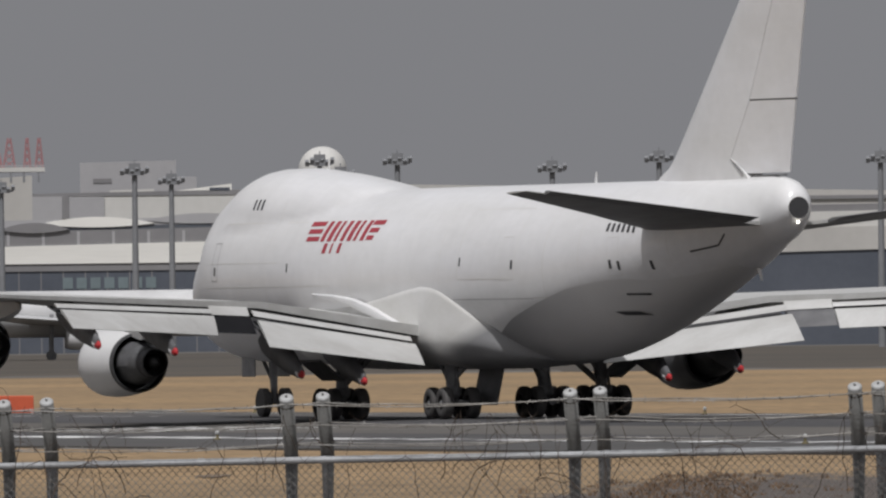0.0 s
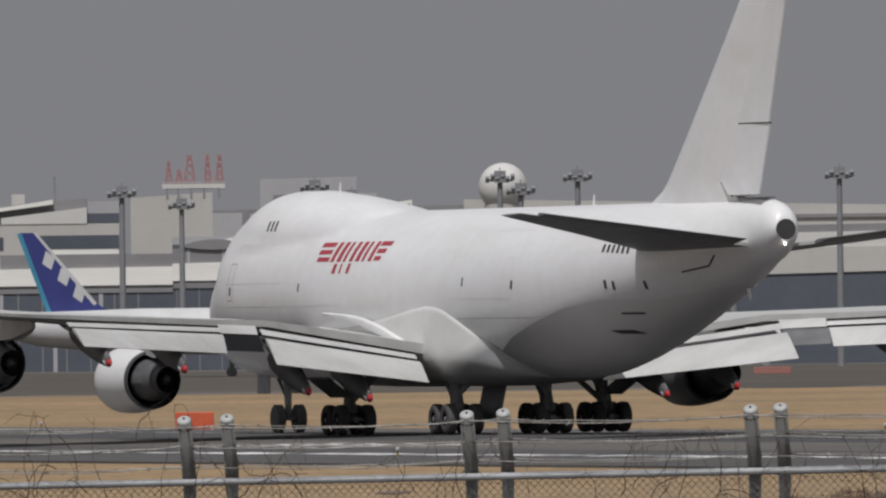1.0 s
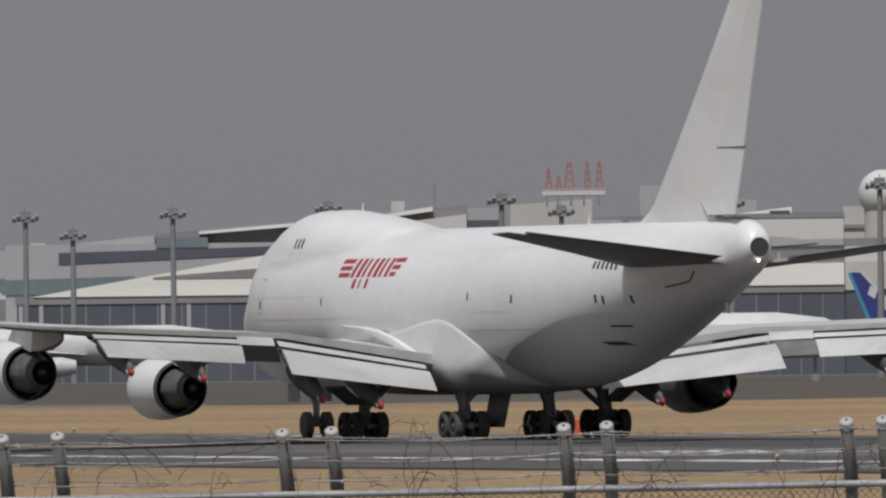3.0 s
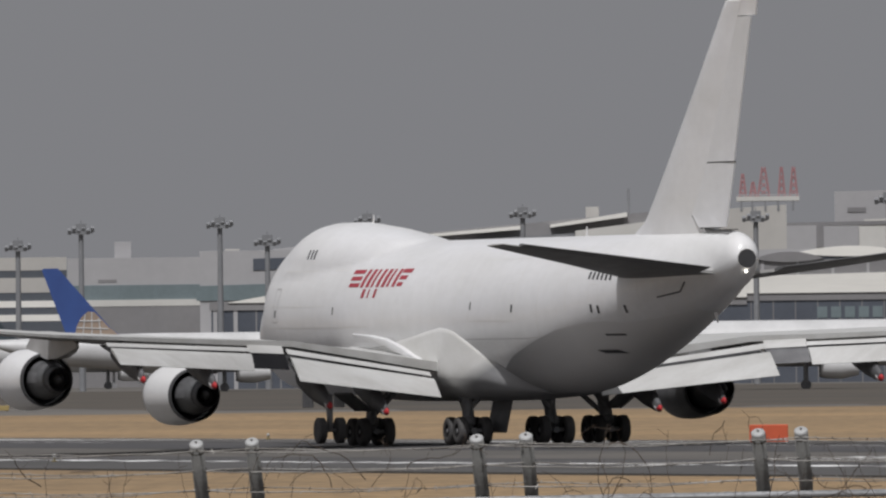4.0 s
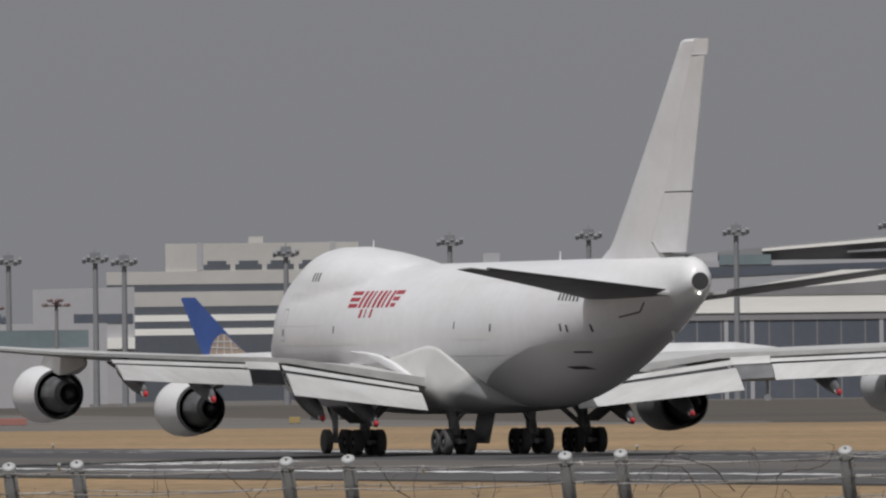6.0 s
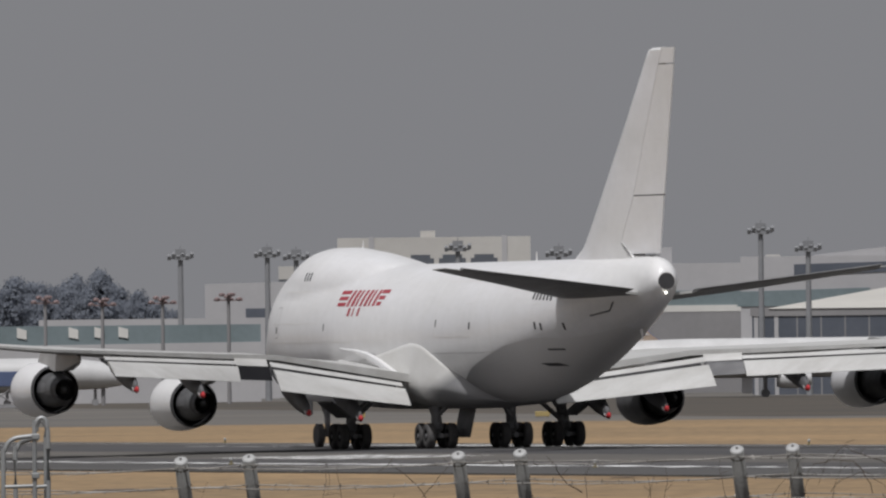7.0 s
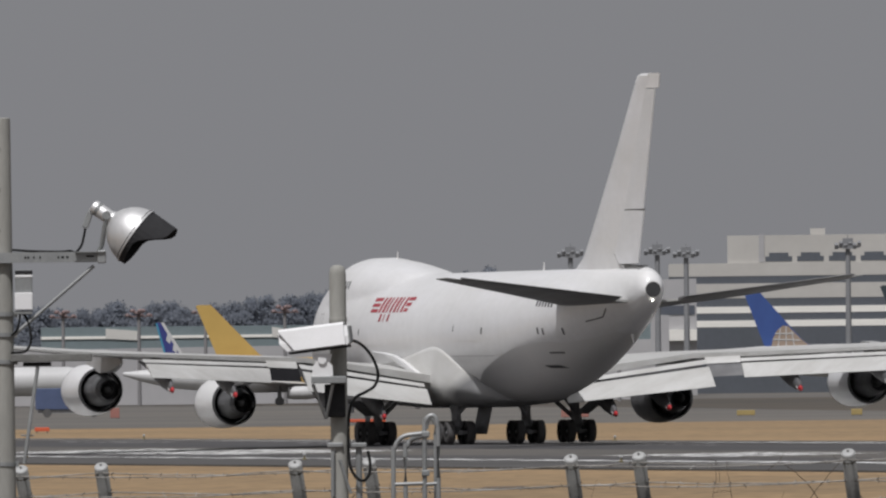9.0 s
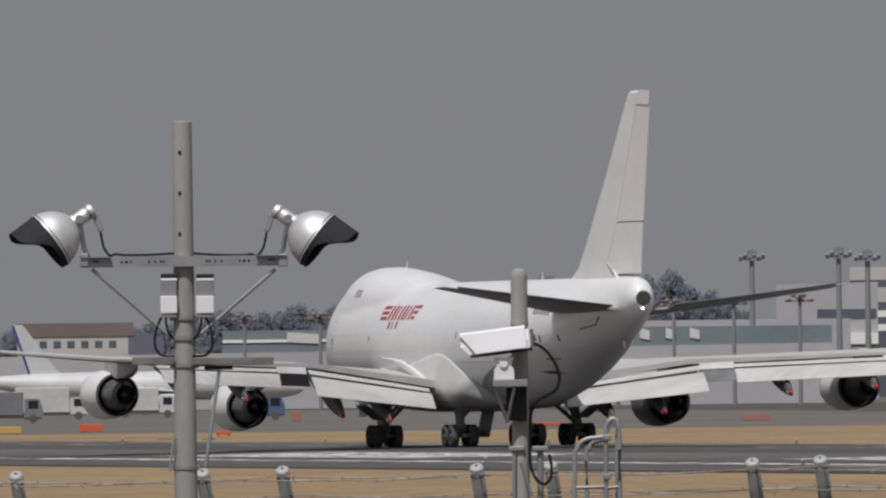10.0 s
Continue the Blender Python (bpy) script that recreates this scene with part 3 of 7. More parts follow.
def build_engine(jet, sg, y, front, zc, paint, words):
    """A turbofan on its pylon; front is the station of the inlet lip."""
    at = (sg * y, 33.4 - front, zc)

    def turned(name, prof, mat, parent, label="", cap0=False, cap1=False, dz=0.0):
        bm = bmesh.new()
        add_turned(bm, [(-d, r) for d, r in prof], 40, 'Y', (at[0], at[1], at[2] + dz), cap0, cap1)
        return part(name, bm, mat, parent, label, smooth=True)
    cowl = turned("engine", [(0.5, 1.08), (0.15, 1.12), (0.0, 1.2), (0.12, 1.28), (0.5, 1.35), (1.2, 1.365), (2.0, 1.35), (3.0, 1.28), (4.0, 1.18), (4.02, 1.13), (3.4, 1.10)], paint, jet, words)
    turned("inlet_lip", [(0.3, 1.125), (0.06, 1.16), (-0.01, 1.2), (0.06, 1.25), (0.3, 1.32)], M_BARE, cowl, "bare metal inlet lip")
    turned("fan_face", [(0.9, 1.1), (0.95, 0.45), (0.5, 0.02)], M_CORE, cowl, cap1=True)
    turned("fan_duct", [(2.7, 1.12), (2.75, 0.8)], M_DARK, cowl)
    turned("fan_nozzle", [(3.85, 1.203), (4.04, 1.183), (4.06, 1.11), (3.6, 1.09)], M_CORE, cowl, "dark nozzle rim")
    turned("core_cowl", [(2.6, 0.80), (3.7, 0.88), (4.4, 0.84), (5.3, 0.66), (5.5, 0.61), (5.52, 0.57), (5.0, 0.55)], M_NOZZLE, cowl, "dark grey core cowl")
    turned("core_nozzle", [(5.3, 0.60), (5.7, 0.575), (6.05, 0.54), (6.07, 0.51), (5.3, 0.50)], M_CORE, cowl, "dark core nozzle")
    turned("exhaust_plug", [(5.3, 0.34), (5.8, 0.28), (6.2, 0.14), (6.35, 0.02)], M_CORE, cowl, cap0=True, cap1=True)
    for a0, a1, d0, d1 in ((1.9, 2.5, 3.75, 4.5), (2.7, 3.3, 3.9, 4.9), (0.7, 1.3, 3.8, 4.6)):       # access plates
        bm = bmesh.new()
        rows = []
        for d in (d0, (d0 + d1) / 2, d1):
            rad = float(np.interp(d, (3.7, 4.4, 5.3), (0.88, 0.84, 0.66))) + 0.012
            rows.append([bm.verts.new((at[0] + rad * math.cos(a0 + (a1 - a0) * i / 5), at[1] - d, at[2] + rad * math.sin(a0 + (a1 - a0) * i / 5))) for i in range(6)])
        for r0, r1 in zip(rows, rows[1:]):
            for i in range(5):
                bm.faces.new((r0[i], r0[i + 1], r1[i + 1], r1[i]))
        part("access_plate", bm, M_TRACK, cowl, smooth=True)
    turned("exhaust_back", [(5.32, 0.53), (5.34, 0.3)], M_DARK, cowl)
    # pylon from the cowl up to the wing
    bm = bmesh.new()
    rings = []
    for d, z0, z1, w in ((1.0, 1.2, 1.45, 0.08), (2.2, 1.2, 1.85, 0.24), (3.6, 1.1, 2.15, 0.3), (5.0, 0.9, 2.1, 0.3), (6.6, 0.95, 1.95, 0.26), (8.2, 1.2, 1.75, 0.16), (9.0, 1.4, 1.6, 0.05)):
        rings.append([Vector((at[0] + sx * w, at[1] - d, zc + z)) for sx, z in ((1, z0), (1, z1), (-1, z1), (-1, z0))])
    ring_loft(bm, rings)
    part("pylon", bm, M_PYLON, cowl, "grey pylon")


RUDDERS = []
WHEELS = []


def build_tail(jet):
    # fin
    def fin_ring(z, sl, st, w):
        out = []
        for u, t in ((0, 0), (0.05, 0.45), (0.2, 0.9), (0.4, 1), (0.7, 0.9), (1.0, 0.74 if z > 9.9 else 0.60)):
            out.append((t * w, 33.4 - (sl + (st - sl) * u), z))
        return out + [(-x, y, zz) for x, y, zz in out[-1:0:-1]]
    bm = bmesh.new()
    rings = [fin_ring(z, sl, st, w) for z, sl, st, w in ((8.7, 52.6, 65.2, 0.56), (9.3, 54.2, 64.3, 0.56), (9.6, 55.2, 63.6, 0.56), (9.92, 55.8, 62.85, 0.55), (10.6, 56.7, 63.45, 0.53), (12.1, 58.55, 64.85, 0.48), (15.5, 62.7, 67.0, 0.38), (18.6, 66.3, 69.0, 0.28), (19.0, 66.8, 69.3, 0.26), (19.12, 67.2, 69.3, 0.1))]
    ring_loft(bm, rings)
    fin = part("fin", bm, M_WHITE, jet, "tall white swept tail fin", smooth=True)
    hinge_z, hinge_s = (9.3, 9.92, 12.2, 18.6, 19.1), (64.1, 62.65, 64.75, 68.85, 69.2)

    def rudder_edge(z):
        """Hinge station, trailing station, half thickness."""
        v = (z - 9.2) / 9.88
        return float(np.interp(z, hinge_z, hinge_s)), 67.9 + 3.05 * v, (0.56 - 0.3 * v) * 0.74
    for name, zs in (("lower_rudder", (9.32, 9.94, 10.8, 11.5, 12.07)), ("upper_rudder", (12.13, 14.0, 16.0, 17.4, 18.3)), ("fin_cap", (18.36, 18.7, 19.1))):
        bm = bmesh.new()
        rr = []
        z0 = zs[0] if name != "lower_rudder" else 9.92
        foot = Vector((0, 33.4 - rudder_edge(z0)[0], z0)) if name != "fin_cap" else Vector((0, 0, 0))
        for z in zs:
            sf, sb, w = rudder_edge(z)
            if z < 9.9:            # the foot is cut back but keeps the thickness of its place
                w *= 0.80
            rr.append([Vector(q) - foot for q in ((w, 33.4 - sf - 0.05, z), (w * 0.62, 33.4 - (sf + sb) / 2, z), (0.03, 33.4 - sb, z), (-0.03, 33.4 - sb, z), (-w * 0.62, 33.4 - (sf + sb) / 2, z), (-w, 33.4 - sf - 0.05, z))])
        ring_loft(bm, rr)
        ob = part(name, bm, M_WHITE, fin, m=Matrix.Translation(foot))
        if name != "fin_cap":
            z1 = zs[-1]
            axis = (Vector((0, 33.4 - rudder_edge(z1)[0], z1)) - foot).normalized()
            RUDDERS.append((ob, foot, axis))
    # narrow dark gaps ahead of and between the rudders
    bm = bmesh.new()
    rr = []
    for z in (9.3, 9.92, 12.1, 15.5, 18.58):
        sf, sb, w = rudder_edge(z)
        rr.append([(w + 0.004, 33.4 - sf + 0.02, z), (w + 0.002, 33.4 - sf - 0.06, z), (-w - 0.002, 33.4 - sf - 0.06, z), (-w - 0.004, 33.4 - sf + 0.02, z)])
    ring_loft(bm, rr)
    part("rudder_gap", bm, M_GREY, fin)
    low = RUDDERS[0]
    bm = bmesh.new()
    sf, sb, w = rudder_edge(12.1)
    ring_loft(bm, [[Vector(q) - low[1] for q in ((w + 0.004, 33.4 - sf, z), (w * 0.62, 33.4 - (sf + sb) / 2, z), (0.035, 33.4 - sb, z), (-0.035, 33.4 - sb, z), (-w * 0.62, 33.4 - (sf + sb) / 2, z), (-w - 0.004, 33.4 - sf, z))] for z in (12.07, 12.125)])
    part("rudder_gap", bm, M_SEAM, low[0])
    bm = bmesh.new()
    add_box(bm, -0.2, 0.2, 33.4 - 67.4, 33.4 - 64.9, 9.21, 9.25)
    part("rudder_gap", bm, M_GREY, fin)
    for sg in (-1, 1):
        bm = bmesh.new()
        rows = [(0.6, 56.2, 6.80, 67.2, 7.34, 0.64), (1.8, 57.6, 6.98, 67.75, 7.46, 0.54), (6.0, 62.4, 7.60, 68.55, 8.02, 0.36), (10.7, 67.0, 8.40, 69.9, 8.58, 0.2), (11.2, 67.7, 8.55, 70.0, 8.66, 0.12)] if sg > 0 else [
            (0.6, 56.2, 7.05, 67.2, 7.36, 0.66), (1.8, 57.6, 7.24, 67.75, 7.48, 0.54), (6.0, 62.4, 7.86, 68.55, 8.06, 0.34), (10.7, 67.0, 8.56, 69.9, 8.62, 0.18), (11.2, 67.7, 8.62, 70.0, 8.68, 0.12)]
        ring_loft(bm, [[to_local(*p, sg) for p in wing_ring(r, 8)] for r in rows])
        st = part("stabilizer", bm, [M_WINGTOP, M_GREY], jet, "swept tailplane, painted darker below for shade", smooth=True)
        # Faces turned down take a darker grey that stands in for shade.
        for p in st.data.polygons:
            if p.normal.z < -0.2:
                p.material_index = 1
        bm = bmesh.new()
        slab(bm, sg, (1.7, 67.62, 7.45, 69.35, 7.62), (10.4, 69.72, 8.58, 70.45, 8.66), 0.09)
        part("elevator", bm, M_GREY, st, "grey elevator", smooth=True)


def build_bogie(jet, sg, y, s, lean, name):
    """A four-wheel main gear leg."""
    x, yy = sg * y, 33.4 - s
    bm = bmesh.new()
    add_tube(bm, (x, yy, 0.7), (x + lean, yy + 0.1, 3.2), 0.22, 0.33, 12)
    add_box(bm, x - 0.3, x + 0.3, yy - 0.35, yy + 0.35, 0.85, 1.25, 0.08)
    add_tube(bm, (x, yy - 0.95, 0.62), (x, yy + 0.95, 0.62), 0.14, None, 10)
    for d in (-0.735, 0.735):
        add_tube(bm, (x - 0.75, yy + d, 0.62), (x + 0.75, yy + d, 0.62), 0.10, None, 10)
    add_tube(bm, (x, yy, 1.2), (x + lean * 0.6 - sg * 1.5 * (1 if y > 3 else 0), yy + (1.9 if y < 3 else 0.3), 2.7), 0.12, None, 8)
    add_tube(bm, (x, yy - 0.1, 1.5), (x - sg * 1.1, yy - 0.6, 2.8), 0.10, None, 8)
    add_tube(bm, (x + 0.12, yy - 0.25, 0.8), (x + 0.12, yy - 0.42, 1.3), 0.06, None, 6)
    add_tube(bm, (x + 0.12, yy - 0.42, 1.3), (x + 0.12, yy - 0.2, 1.8), 0.06, None, 6)
    leg = part(name, bm, M_GEAR, jet, "four-wheel landing gear leg")
    for d in (-0.735, 0.735):
        for o in (-0.56, 0.56):
            bm = bmesh.new()
            add_turned(bm, [(-0.20, 0.30), (-0.22, 0.40), (-0.22, 0.52), (-0.17, 0.60), (-0.08, 0.622), (0.08, 0.622), (0.17, 0.60), (0.22, 0.52), (0.22, 0.40), (0.20, 0.30)], 24, 'X')
            wh = part("wheel", bm, M_RUBBER, leg, "black tyre", smooth=True, m=pose(x + o, yy + d, 0.62))
            WHEELS.append((wh, (x + o, yy + d, 0.62), 0.622))
            bm = bmesh.new()
            add_turned(bm, [(-0.16, 0.02), (-0.18, 0.12), (-0.10, 0.2), (-0.16, 0.31), (0.16, 0.31), (0.10, 0.2), (0.18, 0.12), (0.16, 0.02)], 16, 'X', cap0=True, cap1=True)
            part("rim", bm, M_HUB, wh, "dark wheel hub", smooth=True)
    return leg


def build_nose_gear(jet):
    yy = 33.4 - 7.6
    bm = bmesh.new()
    add_tube(bm, (0, yy, 0.55), (0, yy + 0.15, 2.7), 0.13, 0.2, 12)
    add_tube(bm, (-0.5, yy, 0.6), (0.5, yy, 0.6), 0.09, None, 10)
    add_tube(bm, (0, yy, 1.3), (0, yy + 1.6, 2.5), 0.08, None, 8)
    leg = part("nose_gear", bm, M_GEAR, jet, "twin-wheel nose gear leg")
    for o in (-0.46, 0.46):
        bm = bmesh.new()
        add_turned(bm, [(-0.18, 0.28), (-0.2, 0.40), (-0.2, 0.5), (-0.15, 0.59), (0.15, 0.59), (0.2, 0.5), (0.2, 0.40), (0.18, 0.28)], 24, 'X', cap0=True, cap1=True)
        wh = part("wheel", bm, M_RUBBER, leg, "black tyre", smooth=True, m=pose(o, yy, 0.6))
        WHEELS.append((wh, (o, yy, 0.6), 0.59))
    for sg in (-1, 1):
        bm = bmesh.new()
        add_box(bm, sg * 0.75 - 0.03, sg * 0.75 + 0.03, yy + 0.2, yy + 1.8, 1.65, 2.5, 0.02)
        part("gear_door", bm, M_GEAR, leg)


def build_jet():
    jet = thing("cargo_jet", pose(*START, 0, 0, HEADING), "plain white four-engined cargo jet with red bars, rolling on the runway", "airplane")
    bm = bmesh.new()
    ss = [0.0, 0.08, 0.2, 0.4, 0.7, 1.1, 1.6, 2.1, 2.7, 3.3, 4.0, 4.8, 5.6, 6.5, 7.5] + [8.5 + i for i in range(8)] + [16.2 + 0.4 * i for i in range(25)] + [26.5, 27.5] + [29.5 + 2 * i for i in range(8)] + [45.5 + 1.0 * i for i in range(22)] + [67.0, 67.6, 68.1, 68.5, 68.75, 68.95, 69.1]
    ring_loft(bm, [body_ring(s) for s in ss])
    body = part("fuselage", bm, M_WHITE, jet, "glossy white fuselage with a humped upper deck", smooth=True)
    # wing-body fairing
    bm = bmesh.new()
    rings = []
    for s, hw, zb, zt in ((16.5, 1.4, 2.16, 3.2), (18.5, 2.7, 2.08, 4.0), (21, 3.05, 1.98, 4.5), (24, 3.12, 1.93, 4.4), (27, 3.16, 1.92, 4.6), (30, 3.2, 1.92, 4.85), (33, 3.26, 1.93, 5.15),
                          (35, 3.30, 1.93, 5.31), (36.2, 3.30, 1.94, 5.25), (37.2, 3.28, 1.95, 5.1), (38.55, 3.18, 1.98, 4.69), (40, 3.02, 2.02, 4.2), (41.9, 2.72, 2.07, 3.57), (42.7, 2.38, 2.14, 3.2), (43.4, 1.75, 2.2, 2.8), (43.8, 1.0, 2.23, 2.45)):
        # flat sides that lean in from the knuckle to a crisp edge on the body
        half = []
        zm = zb + min(1.55, 0.62 * (zt - zb))
        top_w = half_width(s, zt) + 0.02
        for i in range(25):
            z = zb + (zt - zb) * (i / 24) ** 1.15
            u = min(1, max(0, (zm - z) / (zm - zb)))
            side = hw * (1 - u ** 3) ** (1 / 2.6) if z < zm else hw + (top_w - hw) * (z - zm) / (zt - zm)
            half.append((max(half_width(s, z) + 0.004, side), z))
        half[0] = (hw * 0.25, zb)
        half[-1] = (half[-1][0] - 0.1, zt)
        y = 33.4 - s
        rings.append([(w, y, z) for w, z in half] + [(-w, y, z) for w, z in half[::-1]])
    ring_loft(bm, rings)
    part("wing_fairing", bm, M_ROOT, jet, "pale wing-root fairing with shade painted on its lower rear", smooth=True)
    for sg in (-1, 1):
        build_wing(jet, sg)
        # The starboard inner cowl's shade is put into a darker grey.
        build_engine(jet, sg, 11.85 if sg < 0 else 12.4, 21.75, 2.33, M_WHITE if sg < 0 else M_TRACK, "white turbofan nacelle" if sg < 0 else "turbofan nacelle painted dark in place of shade")
        build_engine(jet, sg, 21.15, 30.2, 3.1, M_WHITE, "white turbofan nacelle")
    build_tail(jet)
    for sg in (-1, 1):
        build_bogie(jet, sg, 5.5, 31.9, -sg * 0.2, "wing_gear")
        build_bogie(jet, sg, 1.92, 34.97, 0.0, "body_gear")
        bm = bmesh.new()
        add_box(bm, -0.05, 0.05, -1.3, 1.3, -0.65, 0.65, 0.03)
        part("gear_door", bm, M_TRACK, jet, m=pose(sg * 6.3, 33.4 - 31.9, 1.95, 0, sg * 52, 0))
    bm = bmesh.new()
    add_box(bm, -0.04, 0.04, -1.4, 1.4, -0.75, 0.75, 0.03)
    part("gear_door", bm, M_TRACK, jet, "hanging grey gear door", m=pose(-0.62, 33.4 - 35.6, 1.25, 0, 12, 0))
    build_nose_gear(jet)
    # tail cone outlet
    bm = bmesh.new()
    add_turned(bm, [(0.05, 0.43), (-0.03, 0.425), (-0.03, 0.41), (0.3, 0.40)], 28, 'Y', (0, 33.4 - 69.1, 7.97), cap1=False)
    out = part("exhaust_outlet", bm, M_FAIRING, jet, "round metal tail exhaust", smooth=True)
    bm = bmesh.new()
    add_turned(bm, [(-0.032, 0.41), (-0.034, 0.02)], 28, 'Y', (0, 33.4 - 69.1, 7.97), cap1=True)
    part("outlet_hole", bm, M_DARK, out)
    bm = bmesh.new()
    bmesh.ops.create_icosphere(bm, subdivisions=2, radius=0.055)
    part("tail_light", bm, M_LAMP, jet, "lit white tail light", m=pose(-0.05, 33.4 - 69.15, 7.42))
    # grey belly panel, its colour darkened in place of shade
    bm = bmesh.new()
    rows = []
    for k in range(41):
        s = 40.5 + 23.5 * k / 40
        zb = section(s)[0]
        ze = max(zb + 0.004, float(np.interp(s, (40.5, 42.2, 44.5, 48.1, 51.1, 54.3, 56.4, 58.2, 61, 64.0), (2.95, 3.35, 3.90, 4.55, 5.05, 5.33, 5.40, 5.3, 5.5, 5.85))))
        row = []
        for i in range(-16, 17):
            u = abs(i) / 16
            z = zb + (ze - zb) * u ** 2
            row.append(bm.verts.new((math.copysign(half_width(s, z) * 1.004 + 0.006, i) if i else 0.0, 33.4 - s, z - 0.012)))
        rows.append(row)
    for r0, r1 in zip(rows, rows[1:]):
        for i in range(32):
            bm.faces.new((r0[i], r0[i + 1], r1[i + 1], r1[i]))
    part("belly_panel", bm, M_BELLY, body, "grey belly with shade put into its colour", smooth=True)
    # fillet where the wing's upper side meets the body
    for sg in (-1, 1):
        bm = bmesh.new()
        rings = []
        for k in range(15):
            s = 21.8 + 12.2 * k / 14
            z = float(np.interp(s, (21.8, 24.4, 27.1, 29.4, 31.5, 34.0), (4.98, 4.90, 4.72, 4.38, 3.95, 3.5)))
            w = max(half_width(s, z + 0.12), float(np.interp(s, (21.8, 25, 34), (2.9, 3.2, 3.31))))
            g = 0.08 + math.sin(math.pi * (k / 14) ** 1.3)
            rings.append([Vector((sg * (w + x), 33.4 - s, z + y)) for x, y in ((-0.06, 0.05), (0.0, 0.05 * g), (0.10 * g, 0.0), (0.13 * g, -0.08 * g), (0.08 * g, -0.3 * g), (-0.2, -0.3))])
        ring_loft(bm, rings)
        part("wing_fillet", bm, M_WHITE, jet, smooth=True)
    # skin details: port side is seen
    def skin(name, mat, *args, label="", **kw):
        bm = bmesh.new()
        skin_patch(bm, *args, **kw)
        return part(name, bm, mat, body, label, smooth=True)
    for k in range(3):
        skin("window", M_GLASS, 12.45 + 0.5 * k, 12.65 + 0.5 * k, 8.42, 8.84, ns=2, nz=3, slant=-0.12, label="small dark upper-deck window")
    # livery: slanted red bars in place of lettering
    for k in range(7):
        skin("livery_bar", M_LOGO, 22.2 + 0.80 * k, 22.2 + 0.80 * k + (0.44, 0.5, 0.34)[k % 3], 7.08, 7.88, ns=2, nz=3, slant=0.25, label="slanted red livery bar")
    for k in range(3):
        skin("livery_wing", M_LOGO, 20.2 + 0.12 * k, 21.95, 7.7 - 0.3 * k, 7.88 - 0.3 * k, ns=4, nz=2, slant=0.25, label="red livery stripe")
        skin("livery_wing", M_LOGO, 27.75, 29.15 - 0.3 * k, 7.7 - 0.3 * k, 7.88 - 0.3 * k, ns=4, nz=2, slant=0.25, label="red livery stripe")
        skin("livery_bar", M_LOGO, 22.8 + 0.9 * k, 22.8 + 0.9 * k + (0.42, 0.2, 0.36)[k], 6.6, 7.0, ns=2, nz=2, slant=0.25)
    for k in range(6):
        skin("registration_bar", M_BLACK, 54.9 + 0.48 * k, 55.12 + 0.48 * k, 7.22 - 0.015 * k, 7.53 - 0.015 * k, ns=2, nz=2, slant=0.1, label="black marking bar")
    for s0, s1, z0, z1 in ((9.0, 9.85, 5.55, 7.1), (44.3, 45.4, 5.4, 7.1), (55.2, 56.2, 5.5, 7.0)):
        t = 0.022
        for a in ((s0, s0 + t, z0, z1), (s1 - t, s1, z0, z1), (s0, s1, z0, z0 + t), (s0, s1, z1 - t, z1)):
            skin("door_seam", M_GREY if s0 < 10 else M_FAIRING, *a, out=0.006, ns=3, nz=6)
    for s, z in ((9.35, 5.95), (45.6, 6.0), (55.3, 5.95), (56.0, 5.9), (18.7, 6.05), (39.6, 6.15), (58.6, 5.9)):
        skin("skin_port", M_BLACK, s, s + (0.22 if s not in (18.7, 39.6) else 0.14), z - 0.17, z + 0.17, ns=2, nz=3, label="small dark door window")
    for a in ((38.6, 47.7, 4.66, 4.69), (47.7, 56.0, 4.70, 4.72)):
        skin("panel_seam", M_PYLON if a[0] < 40 else M_STAIN, *a, out=0.006, ns=12, nz=1)
    for s0, s1, z0, z1 in ((39.4, 46.0, 5.45, 8.2),):
        for a in ((s0, s0 + 0.05, z0, z1), (s1 - 0.05, s1, z0, z1), (s0, s1, z1 - 0.025, z1), (s0, s1, z0, z0 + 0.025)):
            skin("cargo_door_seam", M_FAIRING, *a, out=0.005, ns=6, nz=8)
    for a in ((9.6, 19.6, 7.86, 7.90), (8.6, 17.5, 6.25, 6.29), (8.0, 24.0, 5.28, 5.32)):
        skin("lap_seam", M_FAIRING, *a, out=0.005, ns=14, nz=1)
    for s in (16.0, 26.5, 37.2, 49.0, 52.5, 60.2):
        skin("frame_seam", M_FAIRING, s, s + 0.05, 4.6, 8.7, out=0.004, ns=1, nz=14)
    bm = bmesh.new()
    line = []
    for s, z in ((61.9, 6.38), (62.6, 6.45), (63.4, 6.53), (64.0, 6.6), (64.35, 6.8), (64.7, 7.02)):
        line.append((-half_width(s, z) - 0.01, 33.4 - s, z))
    add_path(bm, line, 0.035, 6)
    part("tail_seam", bm, M_BLACK, body, "bent dark seam")
    bm = bmesh.new()
    ring_loft(bm, [[(0.03, 33.4 - 64.6, 5.7), (0, 33.4 - 65.0, 5.7), (-0.03, 33.4 - 64.6, 5.7)], [(0.012, 33.4 - 64.95, 5.25), (0, 33.4 - 65.15, 5.25), (-0.012, 33.4 - 64.95, 5.25)]])
    part("antenna", bm, M_WHITE, jet, "small blade antenna")
    skin("skin_vent", M_BLACK, 55.8, 57.4, 4.78, 4.85, out=0.045, ns=5, nz=1, label="dark slot")
    skin("skin_vent", M_BLACK, 54.4, 55.9, 4.02, 4.16, out=0.045, ns=5, nz=2, slant=-3.0, label="dark drain outlet")
